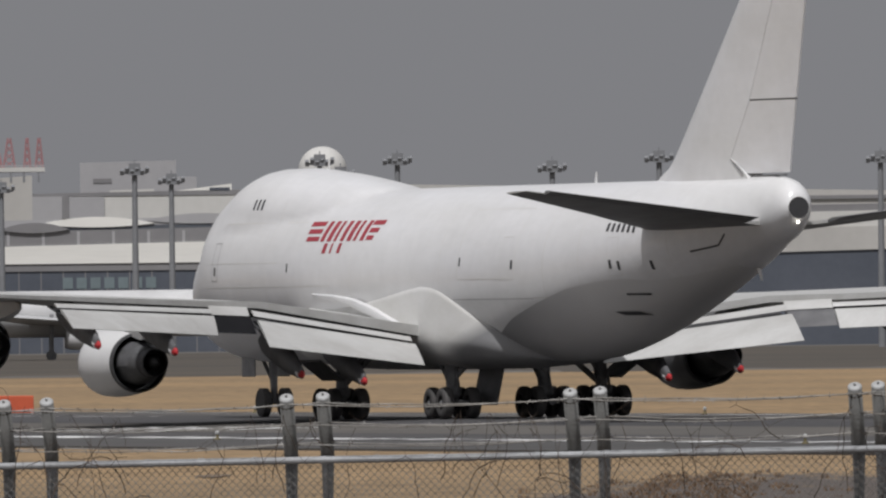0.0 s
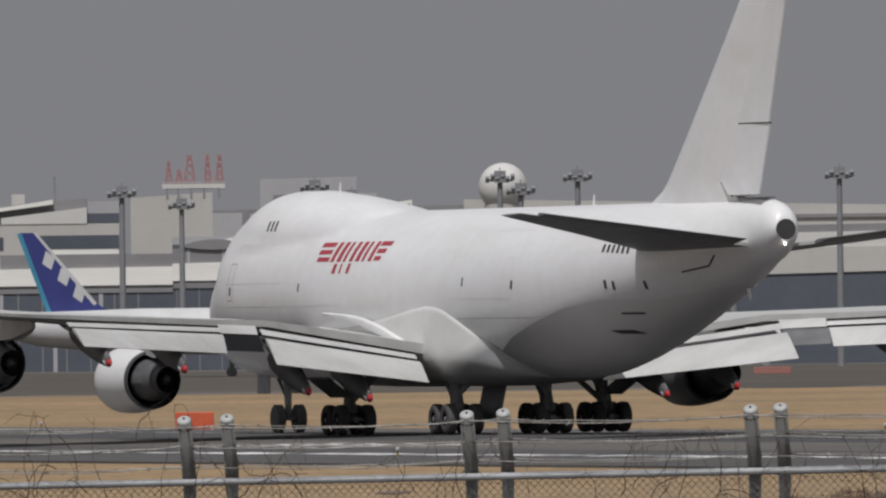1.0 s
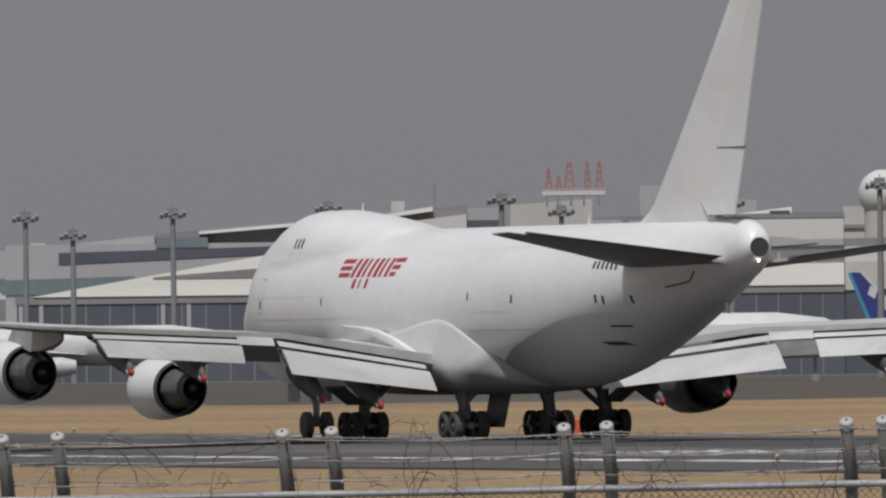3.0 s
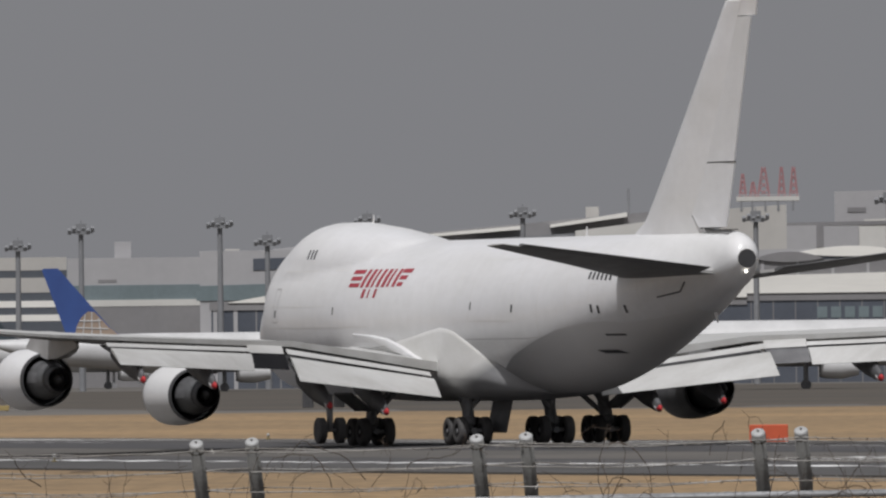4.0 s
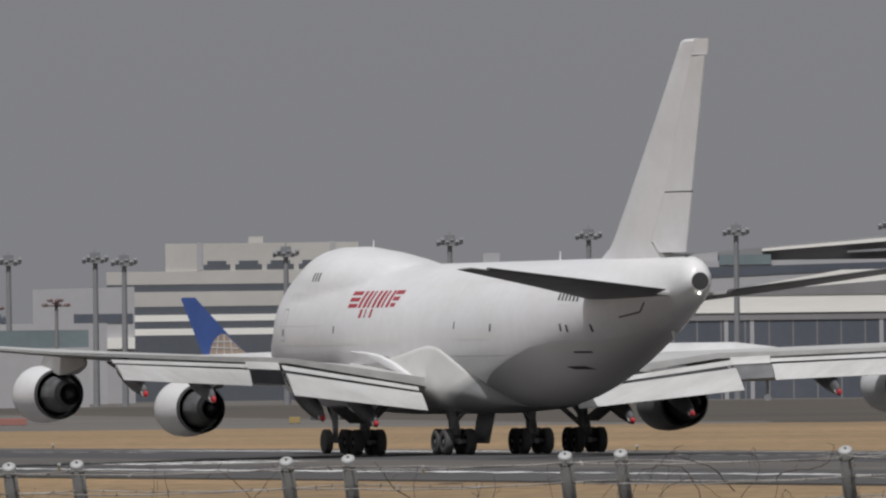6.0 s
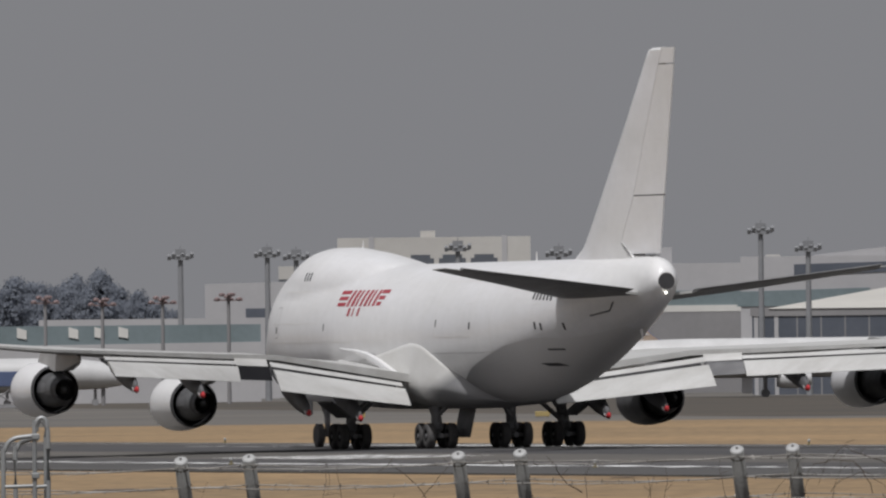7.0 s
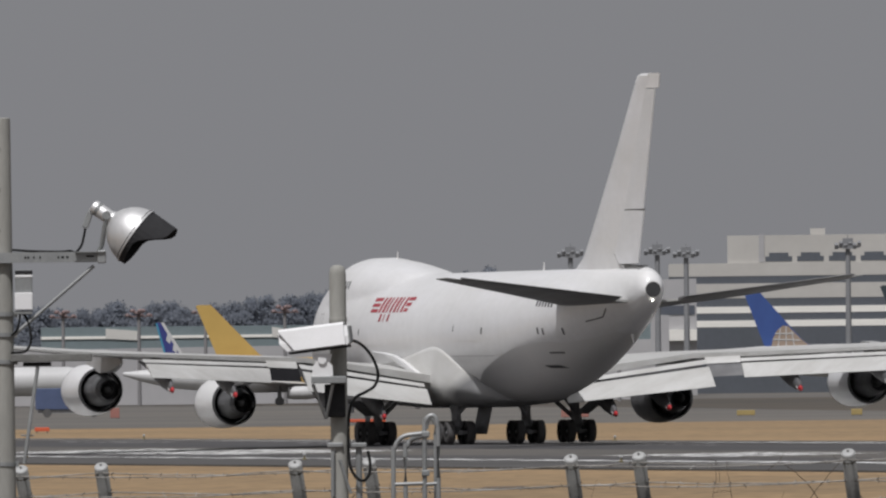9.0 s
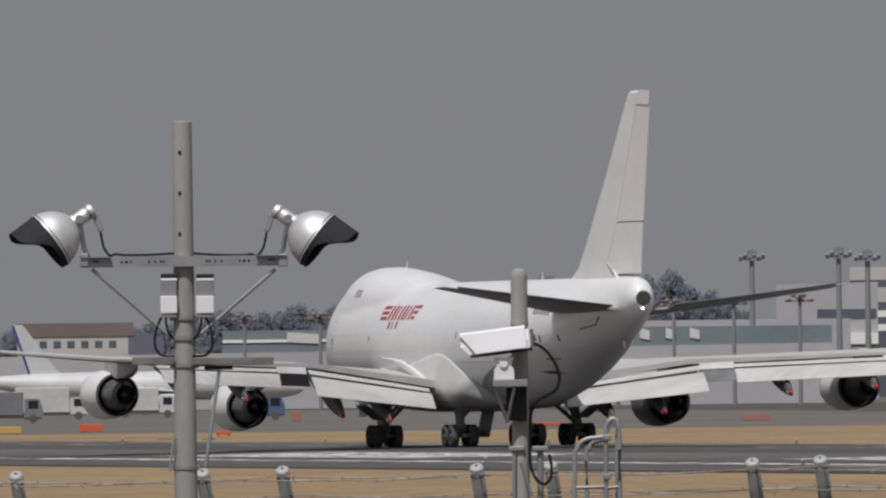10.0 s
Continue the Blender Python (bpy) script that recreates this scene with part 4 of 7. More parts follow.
    for s, z in ((14.6, 10.0), (46.5, 9.15), (55.5, 9.15)):
        bm = bmesh.new()
        ring_loft(bm, [[(0.03, 33.4 - s, z - 0.1), (0, 33.4 - s - 0.3, z - 0.1), (-0.03, 33.4 - s, z - 0.1)], [(0.012, 33.4 - s - 0.15, z + 0.42), (0, 33.4 - s - 0.26, z + 0.42), (-0.012, 33.4 - s - 0.15, z + 0.42)]])
        part("antenna", bm, M_WHITE, jet, "white blade antenna")
    return jet


# ---- far side of the field: apron, terminal, masts ----
# Several far colours are paled or greyed, with haze put into them.
M_BEIGE = material("beige_cladding", (0.52, 0.505, 0.475), 0.85, second=(0.45, 0.435, 0.41), scale=0.05, fine=0.06)
M_PALE = material("pale_cladding", (0.42, 0.415, 0.42), 0.85, second=(0.365, 0.36, 0.37), scale=0.05, fine=0.06)
M_LIGHT = material("light_cladding", (0.64, 0.63, 0.60), 0.85, second=(0.56, 0.55, 0.52), scale=0.05, fine=0.06)
M_SOFTBAND = material("grey_window_band", (0.105, 0.115, 0.135), 0.5, second=(0.09, 0.10, 0.115), scale=0.08, fine=0.1)
M_VIOLET = material("violet_grey_cladding", (0.16, 0.15, 0.205), 0.85, second=(0.13, 0.125, 0.17), scale=0.05, fine=0.06)
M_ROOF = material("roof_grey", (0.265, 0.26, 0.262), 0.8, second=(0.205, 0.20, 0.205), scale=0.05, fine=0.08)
# Near white: sunlight on the roof slopes is put into this colour.
M_ROOFLIT = material("roof_sunlit", (0.90, 0.885, 0.83), 0.6, second=(0.76, 0.745, 0.70), scale=0.06, fine=0.06, streak=(0.3, 1, 3))
M_BAND = material("window_band", (0.11, 0.121, 0.146), 0.4, second=(0.085, 0.096, 0.118), scale=0.08, fine=0.1)
M_MAST = material("mast_steel", (0.25, 0.255, 0.265), 0.7, second=(0.20, 0.205, 0.215), scale=0.3, fine=0.1)
# Bluish grey, paler than foliage: distance haze is painted into the leaves.
M_LEAF = material("pine_haze_grey", (0.32, 0.345, 0.395), 0.95, second=(0.29, 0.315, 0.362), scale=0.15, fine=0.3)
ln_ = M_LEAF.node_tree              # leaves let some light through
glow_through = ln_.nodes.new("ShaderNodeBsdfTranslucent")
leaf_mix = ln_.nodes.new("ShaderNodeMixShader")
leaf_mix.inputs[0].default_value = 0.6
ln_.links.new(ln_.nodes["Principled BSDF"].inputs["Base Color"].links[0].from_socket, glow_through.inputs["Color"])
ln_.links.new(ln_.nodes["Principled BSDF"].outputs["BSDF"], leaf_mix.inputs[1])
ln_.links.new(glow_through.outputs["BSDF"], leaf_mix.inputs[2])
ln_.links.new(leaf_mix.outputs["Shader"], ln_.nodes["Material Output"].inputs["Surface"])
M_BARK = material("pine_bark", (0.09, 0.08, 0.07), 0.9, scale=1)
M_DOME = material("radome_white", (0.62, 0.61, 0.58), 0.7, second=(0.55, 0.54, 0.52), scale=0.2, fine=0.05)
M_CRANE = material("antenna_red", (0.40, 0.20, 0.21), 0.7, second=(0.36, 0.20, 0.205), scale=0.5)
M_RUST = material("rusty_basket", (0.24, 0.165, 0.16), 0.8, second=(0.20, 0.155, 0.155), scale=0.8)
M_BLUE = material("tail_blue", (0.045, 0.055, 0.22), 0.4, second=(0.04, 0.048, 0.19), scale=0.3)
M_CYAN = material("tail_light_blue", (0.06, 0.28, 0.42), 0.4, scale=0.3)
M_ROYAL = material("tail_royal_blue", (0.05, 0.10, 0.30), 0.4, second=(0.045, 0.085, 0.26), scale=0.3)
M_GOLD = material("tail_gold", (0.36, 0.28, 0.22), 0.5, scale=0.3)
M_TEAL = material("tail_dark_slate", (0.045, 0.06, 0.07), 0.4, scale=0.3)
M_CORAL = material("tail_red_ring", (0.56, 0.06, 0.085), 0.5, scale=0.3)
M_YELLOW = material("tail_yellow", (0.56, 0.37, 0.11), 0.5, second=(0.50, 0.33, 0.095), scale=0.3)
M_PLANE = material("parked_white", (0.60, 0.60, 0.60), 0.5, second=(0.5, 0.5, 0.5), scale=0.2, fine=0.05)
M_ORANGE = material("sign_orange", (0.64, 0.12, 0.05), 0.6, second=(0.54, 0.10, 0.045), scale=1, fine=0.1)
# Yellow and red for far boards, dulled in colour to imitate haze.
M_DULLYELLOW = material("dull_yellow", (0.40, 0.30, 0.11), 0.7, second=(0.34, 0.26, 0.11), scale=0.8, fine=0.1)
M_MUTEDRED = material("muted_red", (0.36, 0.14, 0.12), 0.7, second=(0.32, 0.16, 0.13), scale=0.8, fine=0.1)
M_BRICK = material("brown_roof", (0.20, 0.155, 0.145), 0.9, second=(0.165, 0.13, 0.12), scale=0.1, fine=0.1)
M_TEALWALL = material("blast_fence", (0.19, 0.235, 0.25), 0.8, second=(0.15, 0.19, 0.20), scale=0.1, fine=0.1)


def facing(b, dist, z=GROUND_Z):
    """A pose at a bearing, whose x runs to the right and y away from the camera."""
    p = spot(b, 0, dist)
    return pose(p.x, p.y, z, 0, 0, math.degrees(-b / 1000))


def block(bm, dist, b0, b1, e0, e1, deep, bc, e1r=None, e0r=None):
    """A box between two bearings and elevations, in the space of facing(bc, dist); e1r gives its top a slope."""
    z0, zl = EYE + dist * e0 / 1000 - GROUND_Z, EYE + dist * e1 / 1000 - GROUND_Z
    zr = zl if e1r is None else EYE + dist * e1r / 1000 - GROUND_Z
    zq = z0 if e0r is None else EYE + dist * e0r / 1000 - GROUND_Z
    x0, x1 = dist * (b0 - bc) / 1000, dist * (b1 - bc) / 1000
    v = [bm.verts.new(p) for p in ((x0, 0, z0), (x1, 0, zq), (x1, deep, zq), (x0, deep, z0), (x0, 0, zl), (x1, 0, zr), (x1, deep, zr), (x0, deep, zl))]
    for q in ((3, 2, 1, 0), (4, 5, 6, 7), (0, 1, 5, 4), (1, 2, 6, 5), (2, 3, 7, 6), (3, 0, 4, 7)):
        bm.faces.new([v[i] for i in q])


GROUND_E = -1.7    # low enough to reach the ground at any of these distances


def building(name, label, dist, bc, pieces, category="building"):
    """pieces: (part name, material, b0, b1, e0, e1[, e1 at the far end], step forward)."""
    ob = thing(name, facing(bc, dist), label, category)
    for pn, mat, b0, b1, e0, e1, e1r, fwd, deep, *low in pieces:
        bm = bmesh.new()
        if e0 is None:
            e0 = -(EYE - GROUND_Z) / dist * 1000
        block(bm, dist, b0, b1, e0, e1, deep, bc, e1r, low[0] if low else None)
        part(pn, bm, mat, ob, m=pose(0, -fwd * (0.12 if fwd > 0 else 1), 0))
    return ob


def build_terminals():
    # long terminal with stepped roofs, bearings -50 to -12
    W, R, L, G, P = M_BEIGE, M_ROOF, M_ROOFLIT, M_BAND, M_PALE
    V = M_LIGHT
    building("terminal_building", "long grey airport terminal with white roofs and a dark glass front", 2700, -31, [
        ("wall", G, -53.4, -24.4, None, 2.75, None, 0, 60),
        ("eave", R, -53.5, -24.4, 2.66, 3.12, None, 1.5, 60),
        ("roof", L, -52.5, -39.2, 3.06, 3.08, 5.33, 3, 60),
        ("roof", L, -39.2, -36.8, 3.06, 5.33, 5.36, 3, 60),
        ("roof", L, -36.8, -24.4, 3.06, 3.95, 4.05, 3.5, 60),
        ("parapet", R, -46, -36.8, 4.0, 4.08, 4.75, 4, 6),
        ("parapet", R, -36.8, -24.4, 3.95, 4.75, None, 0.5, 60),
        ("skylight", P, -36.05, -33.7, 3.98, 4.0, 4.67, 1.0, 4, 3.99)] +
        [("pilaster", P, b, b + 0.22, None, 2.66, None, 0.6, 1) for b in (-53.3, -52.2, -45.6, -44.2, -37.2, -33.8, -30.9, -28.4)] +
        [("mullion", R, -51.0 + 1.3 * k, -50.93 + 1.3 * k, None, 2.66, None, 0.3, 0.5) for k in range(20)])
    build_curved_terminal()
    building("terminal_building", "long beige airport terminal with a dark glass ground floor", 2700, 11, [
        ("wall", G, -8.6, 32, None, 2.95, 3.75, 0, 60), ("upper_wall", W, -8.6, 32, 2.95, 4.5, 4.9, 2, 60, 3.7),
        ("roof", V, -8.6, 32, 4.5, 5.3, 5.75, 1, 60, 4.9), ("band", R, -8.6, 32, 5.3, 5.75, 6.1, 0, 60, 5.7)])
    building("concourse_building", "stepped pale terminal hall with sloping white roofs", 2850, -40, [
        ("wall", P, -54, -35.35, None, 5.9, None, 0, 50),
        ("lower_front", M_TEALWALL, -54.2, -47, 3.2, 4.0, 4.15, 1.5, 5),
        ("window_band", G, -51.1, -36.14, 4.81, 5.45, 5.75, 1, 5, 5.38),
        ("upper_wall", P, -50, -45.9, 5.45, 5.95, 6.38, -1, 40),
        ("roof", R, -45.9, -28.95, 5.6, 6.4, 7.8, -2, 40),
        ("plant_room", M_TEALWALL, -45.84, -43.02, 5.67, 6.21, None, 2, 5),
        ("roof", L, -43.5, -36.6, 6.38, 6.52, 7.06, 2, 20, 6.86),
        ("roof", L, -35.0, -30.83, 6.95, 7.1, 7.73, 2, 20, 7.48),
        ("overhang", M_MAST, -38.9, -33.7, 6.25, 6.36, 6.63, 3, 6, 6.45),
        ("wall", W, -35.35, -27.26, None, 6.42, None, 1, 50),
        ("penthouse", V, -33.65, -29.0, 6.42, 6.76, 7.3, 2, 12),
        ("window_band", G, -31.84, -27.28, 5.06, 5.79, None, 2, 3),
        ("window", G, -34.08, -33.54, 5.03, 5.72, None, 2, 2),
        ("ledge", L, -31.0, -27.3, 4.76, 5.02, None, 2.5, 3),
        ("stair_tower", P, -28.95, -27.26, 6.9, 7.62, None, 0, 12),
        ("window_band", G, -28.95, -27.26, 6.45, 6.97, None, 0.6, 10),
        ("roof_box", W, -33.05, -32.34, 7.3, 8.06, None, -6, 4),
        ("roof_pole", M_MAST, -30.8, -30.64, 7.4, 9.01, None, -4, 0.5),
        ("roof_box", W, -52.64, -51.87, 5.5, 6.0, None, -6, 4)])
    building("tall_hall", "tall windowless beige hall with a sloped top", 2900, -24.4, [
        ("wall", W, -26.63, -22.2, None, 7.78, 8.05, 0, 45), ("annex", P, -22.2, -20.6, None, 6.9, None, 4, 30), ("platform", M_LIGHT, -24.9, -21.5, 8.26, 8.5, None, 1, 12), ("railing", P, -24.9, -21.5, 8.56, 8.62, None, 1, 0.3)] + [("prop", M_MAST, b, b + 0.12, 7.7, 8.26, None, 0.5, 0.4) for b in (-24.7, -24.1, -23.4, -22.7, -21.9)])
    building("hangar_building", "sunlit beige cargo building behind the terminal roofs", 3050, -16, [
        ("wall", M_LIGHT, -22.2, -8.6, None, 6.9, 7.0, 0, 40), ("roof", R, -22.2, -8.6, 6.9, 7.06, 7.2, 1, 40), ("side_block", P, -21.1, -18.3, 5.7, 6.86, None, 2, 5),
        ("side_block", R, -21.1, -20.2, 5.7, 6.9, None, 2.5, 5), ("roof_light", L, -14.6, -11.4, 7.05, 7.12, 7.5, 0.5, 8), ("roof_light", M_LIGHT, -18.0, -15.6, 7.02, 7.2, 7.26, 0.5, 8), ("window", G, -12.6, -11.5, 7.1, 7.3, None, 1, 2)])
    building("far_hangar", "faint pale hangar far behind the terminal", 3250, -17, [
        ("wall", P, -19.6, -14.4, None, 8.72, 8.8, 0, 25), ("annex", P, -14.4, -13.3, None, 7.9, None, 1, 20), ("vent", R, -18.9, -17.9, 7.6, 7.85, None, 1, 1)])
    building("hangar_building", "pale cargo building beneath a radar dome", 3050, 8, [
        ("wall", W, -8.6, 30, None, 7.5, 6.6, 0, 40), ("roof", R, -8.6, 30, 6.3, 6.5, None, 3, 3), ("window_band", G, -8, 30, 4.9, 5.3, None, 2, 3)])
    building("arched_building", "beige terminal block with four dark arched openings on its roof", 3100, -70.5, [
        ("wall", W, -75.8, -65.35, 5.6, 7.15, None, 0, 40), ("roof_hut", W, -71.3, -70.5, 7.15, 7.5, None, -2, 8),
        ("pier", P, -74.1, -73.8, 5.7, 7.2, None, 1, 3), ("pier", P, -66.9, -66.6, 5.7, 7.2, None, 1, 3)] +
        [("arch_opening", M_SOFTBAND, -73.75 + 1.72 * k, -72.3 + 1.72 * k, 5.72, 6.0, None, 0.6, 3) for k in range(4)] +
        [("arch_opening", M_SOFTBAND, -73.55 + 1.72 * k, -72.5 + 1.72 * k, 6.0, 6.2, None, 0.6, 3) for k in range(4)] +
        [("storey", W, -79, -61.2, 4.95, 5.65, None, 4.4, 50), ("window_band", M_SOFTBAND, -79, -61.2, 4.55, 4.95, None, 4, 50), ("storey", W, -79, -61.2, 3.75, 4.55, None, 6.4, 50),
         ("window_band", M_SOFTBAND, -79, -61.2, 3.3, 3.75, None, 6, 50), ("storey", L, -79, -61.2, 2.95, 3.3, None, 8.4, 50), ("window_band", M_SOFTBAND, -79, -61.2, 2.55, 2.95, None, 8, 50),
         ("storey", L, -79, -61.2, 2.2, 2.55, None, 10.4, 50), ("window_band", M_SOFTBAND, -79, -61.2, None, 2.2, None, 10, 50)])
    building("pale_hangar", "pale windowless hangar with a small roof tower", 3000, -57, [
        ("wall", P, -61.15, -47, 4.1, 5.58, None, 0, 50), ("vent_slot", R, -59.5, -58.5, 4.24, 4.41, None, 0.4, 1), ("roof_tower", P, -58.6, -57.7, 5.58, 6.46, None, -3, 10), ("window_band", M_TEALWALL, -61, -47, 3.3, 4.1, None, 2, 50),
        ("canopy", M_LIGHT, -61, -47, 2.95, 3.3, None, 4.5, 50), ("window_band", R, -61, -47, None, 2.95, None, 4, 50)])
    building("maintenance_shed", "grey apron shed with a shallow roof", 2950, -81, [
        ("wall", P, -83.0, -77.5, None, 4.75, 4.85, 0, 30), ("window_band", G, -80.8, -77.6, 2.9, 3.4, None, 1, 3), ("canopy", L, -83, -77.5, 1.5, 2.1, None, 10, 12)])
    building("pier_building", "long low blue-grey pier building across the apron", 2600, -104, [
        ("wall", M_TEALWALL, -113, -80, None, 2.6, 2.55, 0, 3), ("base", P, -128, -80, None, 1.3, 1.6, 1.2, 2)] + [("front_panel", M_LIGHT, b, b + w * 0.75, 1.95, 2.5, 2.35, 1.5, 1, 1.85) for b, w in ((-96.1, 0.7), (-94.7, 0.7), (-93.2, 0.7), (-90.4, 0.7), (-89.0, 0.7), (-87.7, 0.7), (-100.5, 1.2), (-109.5, 2.5))] + [("roof_edge", L, -113, -98, 1.95, 2.1, None, 1.4, 1)])
    building("office_block", "beige two-storey building with a dark brown roof", 2800, -120.7, [
        ("wall", W, -124.1, -118.1, None, 2.5, None, 0, 20), ("roof", M_BRICK, -124.2, -117.8, 2.4, 3.12, None, 1.5, 24), ("annex", M_VIOLET, -118.1, -116.2, None, 2.75, 2.3, 0.5, 14)] +
        [("window", G, -122.9 + 0.75 * k, -122.5 + 0.75 * k, 1.75, 2.15, None, 0.15, 1) for k in range(6)])
    building("apron_building", "grey distant airport buildings with pale fronts", 2900, -88, [
        ("wall", P, -92, -79, None, 2.9, None, 0, 20), ("canopy", L, -90.5, -89.6, None, 2.3, None, 1, 3), ("canopy", L, -87.5, -86.6, None, 2.3, None, 1, 3), ("canopy", W, -84.5, -83.5, None, 2.4, None, 1, 3)])
    # radar dome on its mount
    rd = thing("radar_dome", facing(-6.47, 3000), "white radar dome on a roof", "radar")
    zc = EYE + 3000 * 8.15 / 1000 - GROUND_Z
    bm = bmesh.new()
    bmesh.ops.create_uvsphere(bm, u_segments=40, v_segments=24, radius=3.95)
    part("dome", bm, M_DOME, rd, smooth=True, m=pose(0, 4, zc))
    bm = bmesh.new()
    add_turned(bm, [(0, 3.0), (zc - 2.2, 3.0), (zc - 2.0, 3.3), (zc - 1.0, 3.3)], 24, 'Z', (0, 4, 0), True, True)
    part("mount", bm, M_BEIGE, rd)
    # red antennas on the tall hall
    for b, e, w in ((-24.55, 9.75, 0.5), (-24.0, 9.3, 0.5), (-23.42, 10.1, 0.9), (-22.45, 10.1, 0.5), (-21.8, 10.1, 0.6)):
        an = thing("roof_antenna", facing(b, 2901, EYE + 2.9 * 8.5), "slim red lattice antenna on a roof", "antenna", group="red antennas on the hall")
        bm = bmesh.new()
        h = 2.895 * (e - 8.5)
        for sx in (-1, 1):
            add_tube(bm, (sx * w, 0, 0), (sx * w * 0.25, 0, h), 0.17, 0.12, 5)
        for k in range(4):
            u = k / 4
            ww = w * (1 - 0.75 * u)
            add_tube(bm, (-ww, 0, h * u), (ww * 0.8, 0, h * (u + 0.25)), 0.09, None, 4)
            add_tube(bm, (ww, 0, h * u), (-ww * 0.8, 0, h * (u + 0.25)), 0.09, None, 4)
        part("lattice", bm, M_CRANE, an)


def build_curved_terminal():
    """Terminal front under a cream roof, with low curved shell roofs behind it."""
    T, R, L, G, P = M_TEALWALL, M_ROOF, M_ROOFLIT, M_BAND, M_PALE
    hall = building("terminal_building", "dark glass terminal front under a broad cream roof", 2700, -16.5, [
        ("wall", G, -24.4, -8.6, None, 2.88, None, 0, 60), ("eave", R, -24.4, -8.6, 2.86, 3.28, None, 1.5, 60),
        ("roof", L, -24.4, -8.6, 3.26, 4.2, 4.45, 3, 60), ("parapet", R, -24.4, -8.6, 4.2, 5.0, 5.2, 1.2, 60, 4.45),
        ("kerb", M_SOFTBAND, -24.4, -8.6, 5.0, 5.22, 5.4, 0.6, 60, 5.2), ("roof_step", P, -24.4, -8.6, 5.22, 5.62, 5.75, 0.4, 60, 5.4)] +
        [("roof_rib", P, -23.6 + 1.9 * k, -23.45 + 1.9 * k, 4.25, 5.0, None, 1.6, 2) for k in range(8)] +
        [("glass_panel", T, -20.6 + 0.75 * k, -20.05 + 0.75 * k, 1.9, 2.5, None, 0.7, 1) for k in range(7)] +
        [("mullion", R, -24.2 + 1.2 * k, -24.14 + 1.2 * k, None, 2.86, None, 0.5, 0.5) for k in range(13)])
    for b0, b1, e0, e1, out, mat, lab in ((-24.0, -20.2, 5.12, 5.5, 0.5, M_ROOF, "low dark shell roof"), (-21.8, -15.6, 5.4, 5.78, 0.3, M_ROOFLIT, "low white shell roof"), (-16.0, -10.0, 5.55, 5.92, 0.2, M_PALE, "low pale shell roof")):
        xc, w, zb, zt = 2.7 * ((b0 + b1) / 2 + 16.5), 2.7 * (b1 - b0) / 2, EYE + 2.7 * e0 - GROUND_Z, EYE + 2.7 * e1 - GROUND_Z
        bm = bmesh.new()
        rings = []
        for i in range(17):
            u = -1 + i / 8
            top = zb + (zt - zb) * (1 - u * u)
            rings.append([(xc + w * u, -out, zb - 0.5 * (1 - u * u)), (xc + w * u, -out, top), (xc + w * u, 20, top), (xc + w * u, 20, zb - 0.5 * (1 - u * u))])
        ring_loft(bm, rings)
        part("shell_roof", bm, mat, hall, lab)


def build_light_masts():
    data = [(-16.65, 8.63), (-14.66, 8.06), (-2.42, 9.02), (5.96, 8.53), (11.75, 9.0), (23.73, 8.84), (-6.62, 9.0), (-5.5, 8.32), (-27.1, 8.4), (-23.87, 7.7),
            (-44.9, 7.8), (-36.48, 8.05), (-69.28, 6.92), (-63.82, 6.56), (-60.4, 7.43), (-52.88, 7.68), (-50.32, 6.7), (-84.3, 6.62), (-79.6, 6.7), (-78.04, 6.54)]
    first = None
    for b, e in data:
        dist = (2400 if b > -46 else 2560) + 1.5 * abs(b) + (180 if e < 8.2 and b > -50 else 0)
        h = EYE + dist * e / 1000 - GROUND_Z
        m = facing(b, dist)
        ob = thing("light_mast", m, "tall grey apron floodlight mast with a lamp crown", "light mast", group="apron floodlight masts")
        bm = bmesh.new()
        add_tube(bm, (0, 0, 0), (0, 0, h - 0.8), 0.50, 0.34, 10)
        part("pole", bm, M_MAST, ob)
        bm = bmesh.new()
        add_box(bm, -1.65, 1.65, -0.5, 0.5, h - 1.35, h - 1.05)
        add_box(bm, -0.75, 0.75, -0.8, 0.8, h - 1.5, h + 0.05)
        add_tube(bm, (0, 0, h - 1.0), (0, 0, h + 0.5), 0.08, None, 5)
        part("crown_frame", bm, M_MAST, ob)
        for k in range(6):
            x = -1.65 + 0.66 * k
            bm = bmesh.new()
            add_box(bm, -0.26, 0.26, -0.4, 0.3, -0.35, 0.35, 0.05)
            part("floodlight", bm, M_MAST, ob, m=pose(x, -0.5, h - 1.05 + 0.3 * (k % 2), 25, 0, 0))
    # short masts with red and white heads near the field's end
    for b, e in ((-91.65, 4.3), (-88.56, 4.15), (-85.3, 4.22), (-81.73, 4.35), (-111.8, 3.6), (-107.7, 3.62), (-104.1, 3.75), (-99.8, 3.75)):
        dist = 2450 if b > -95 else 2560
        h = EYE + dist * e / 1000 - GROUND_Z
        ob = thing("signal_mast", facing(b, dist), "pale mast with a rusty red basket head", "mast", group="signal masts by the apron")
        bm = bmesh.new()
        add_tube(bm, (0, 0, 0), (0, 0, h - 1.0), 0.28, 0.22, 8)
        part("pole", bm, M_ROOF, ob)
        bm = bmesh.new()
        for k in range(9):
            a = 0.7 * k
            rk = 1.9 * ((k * 0.37) % 1)
            c = Vector((rk * math.cos(a), rk * math.sin(a), h - 0.75 + 0.35 * math.sin(k * 2.1)))
            bmesh.ops.create_icosphere(bm, subdivisions=1, radius=0.42, matrix=Matrix.Translation(c) @ Matrix.Diagonal((1.2, 1, 0.7, 1)))
        add_box(bm, -1.9, 1.9, -0.4, 0.4, h - 1.3, h - 1.1)
        part("basket", bm, M_RUST, ob, "rusty red basket")


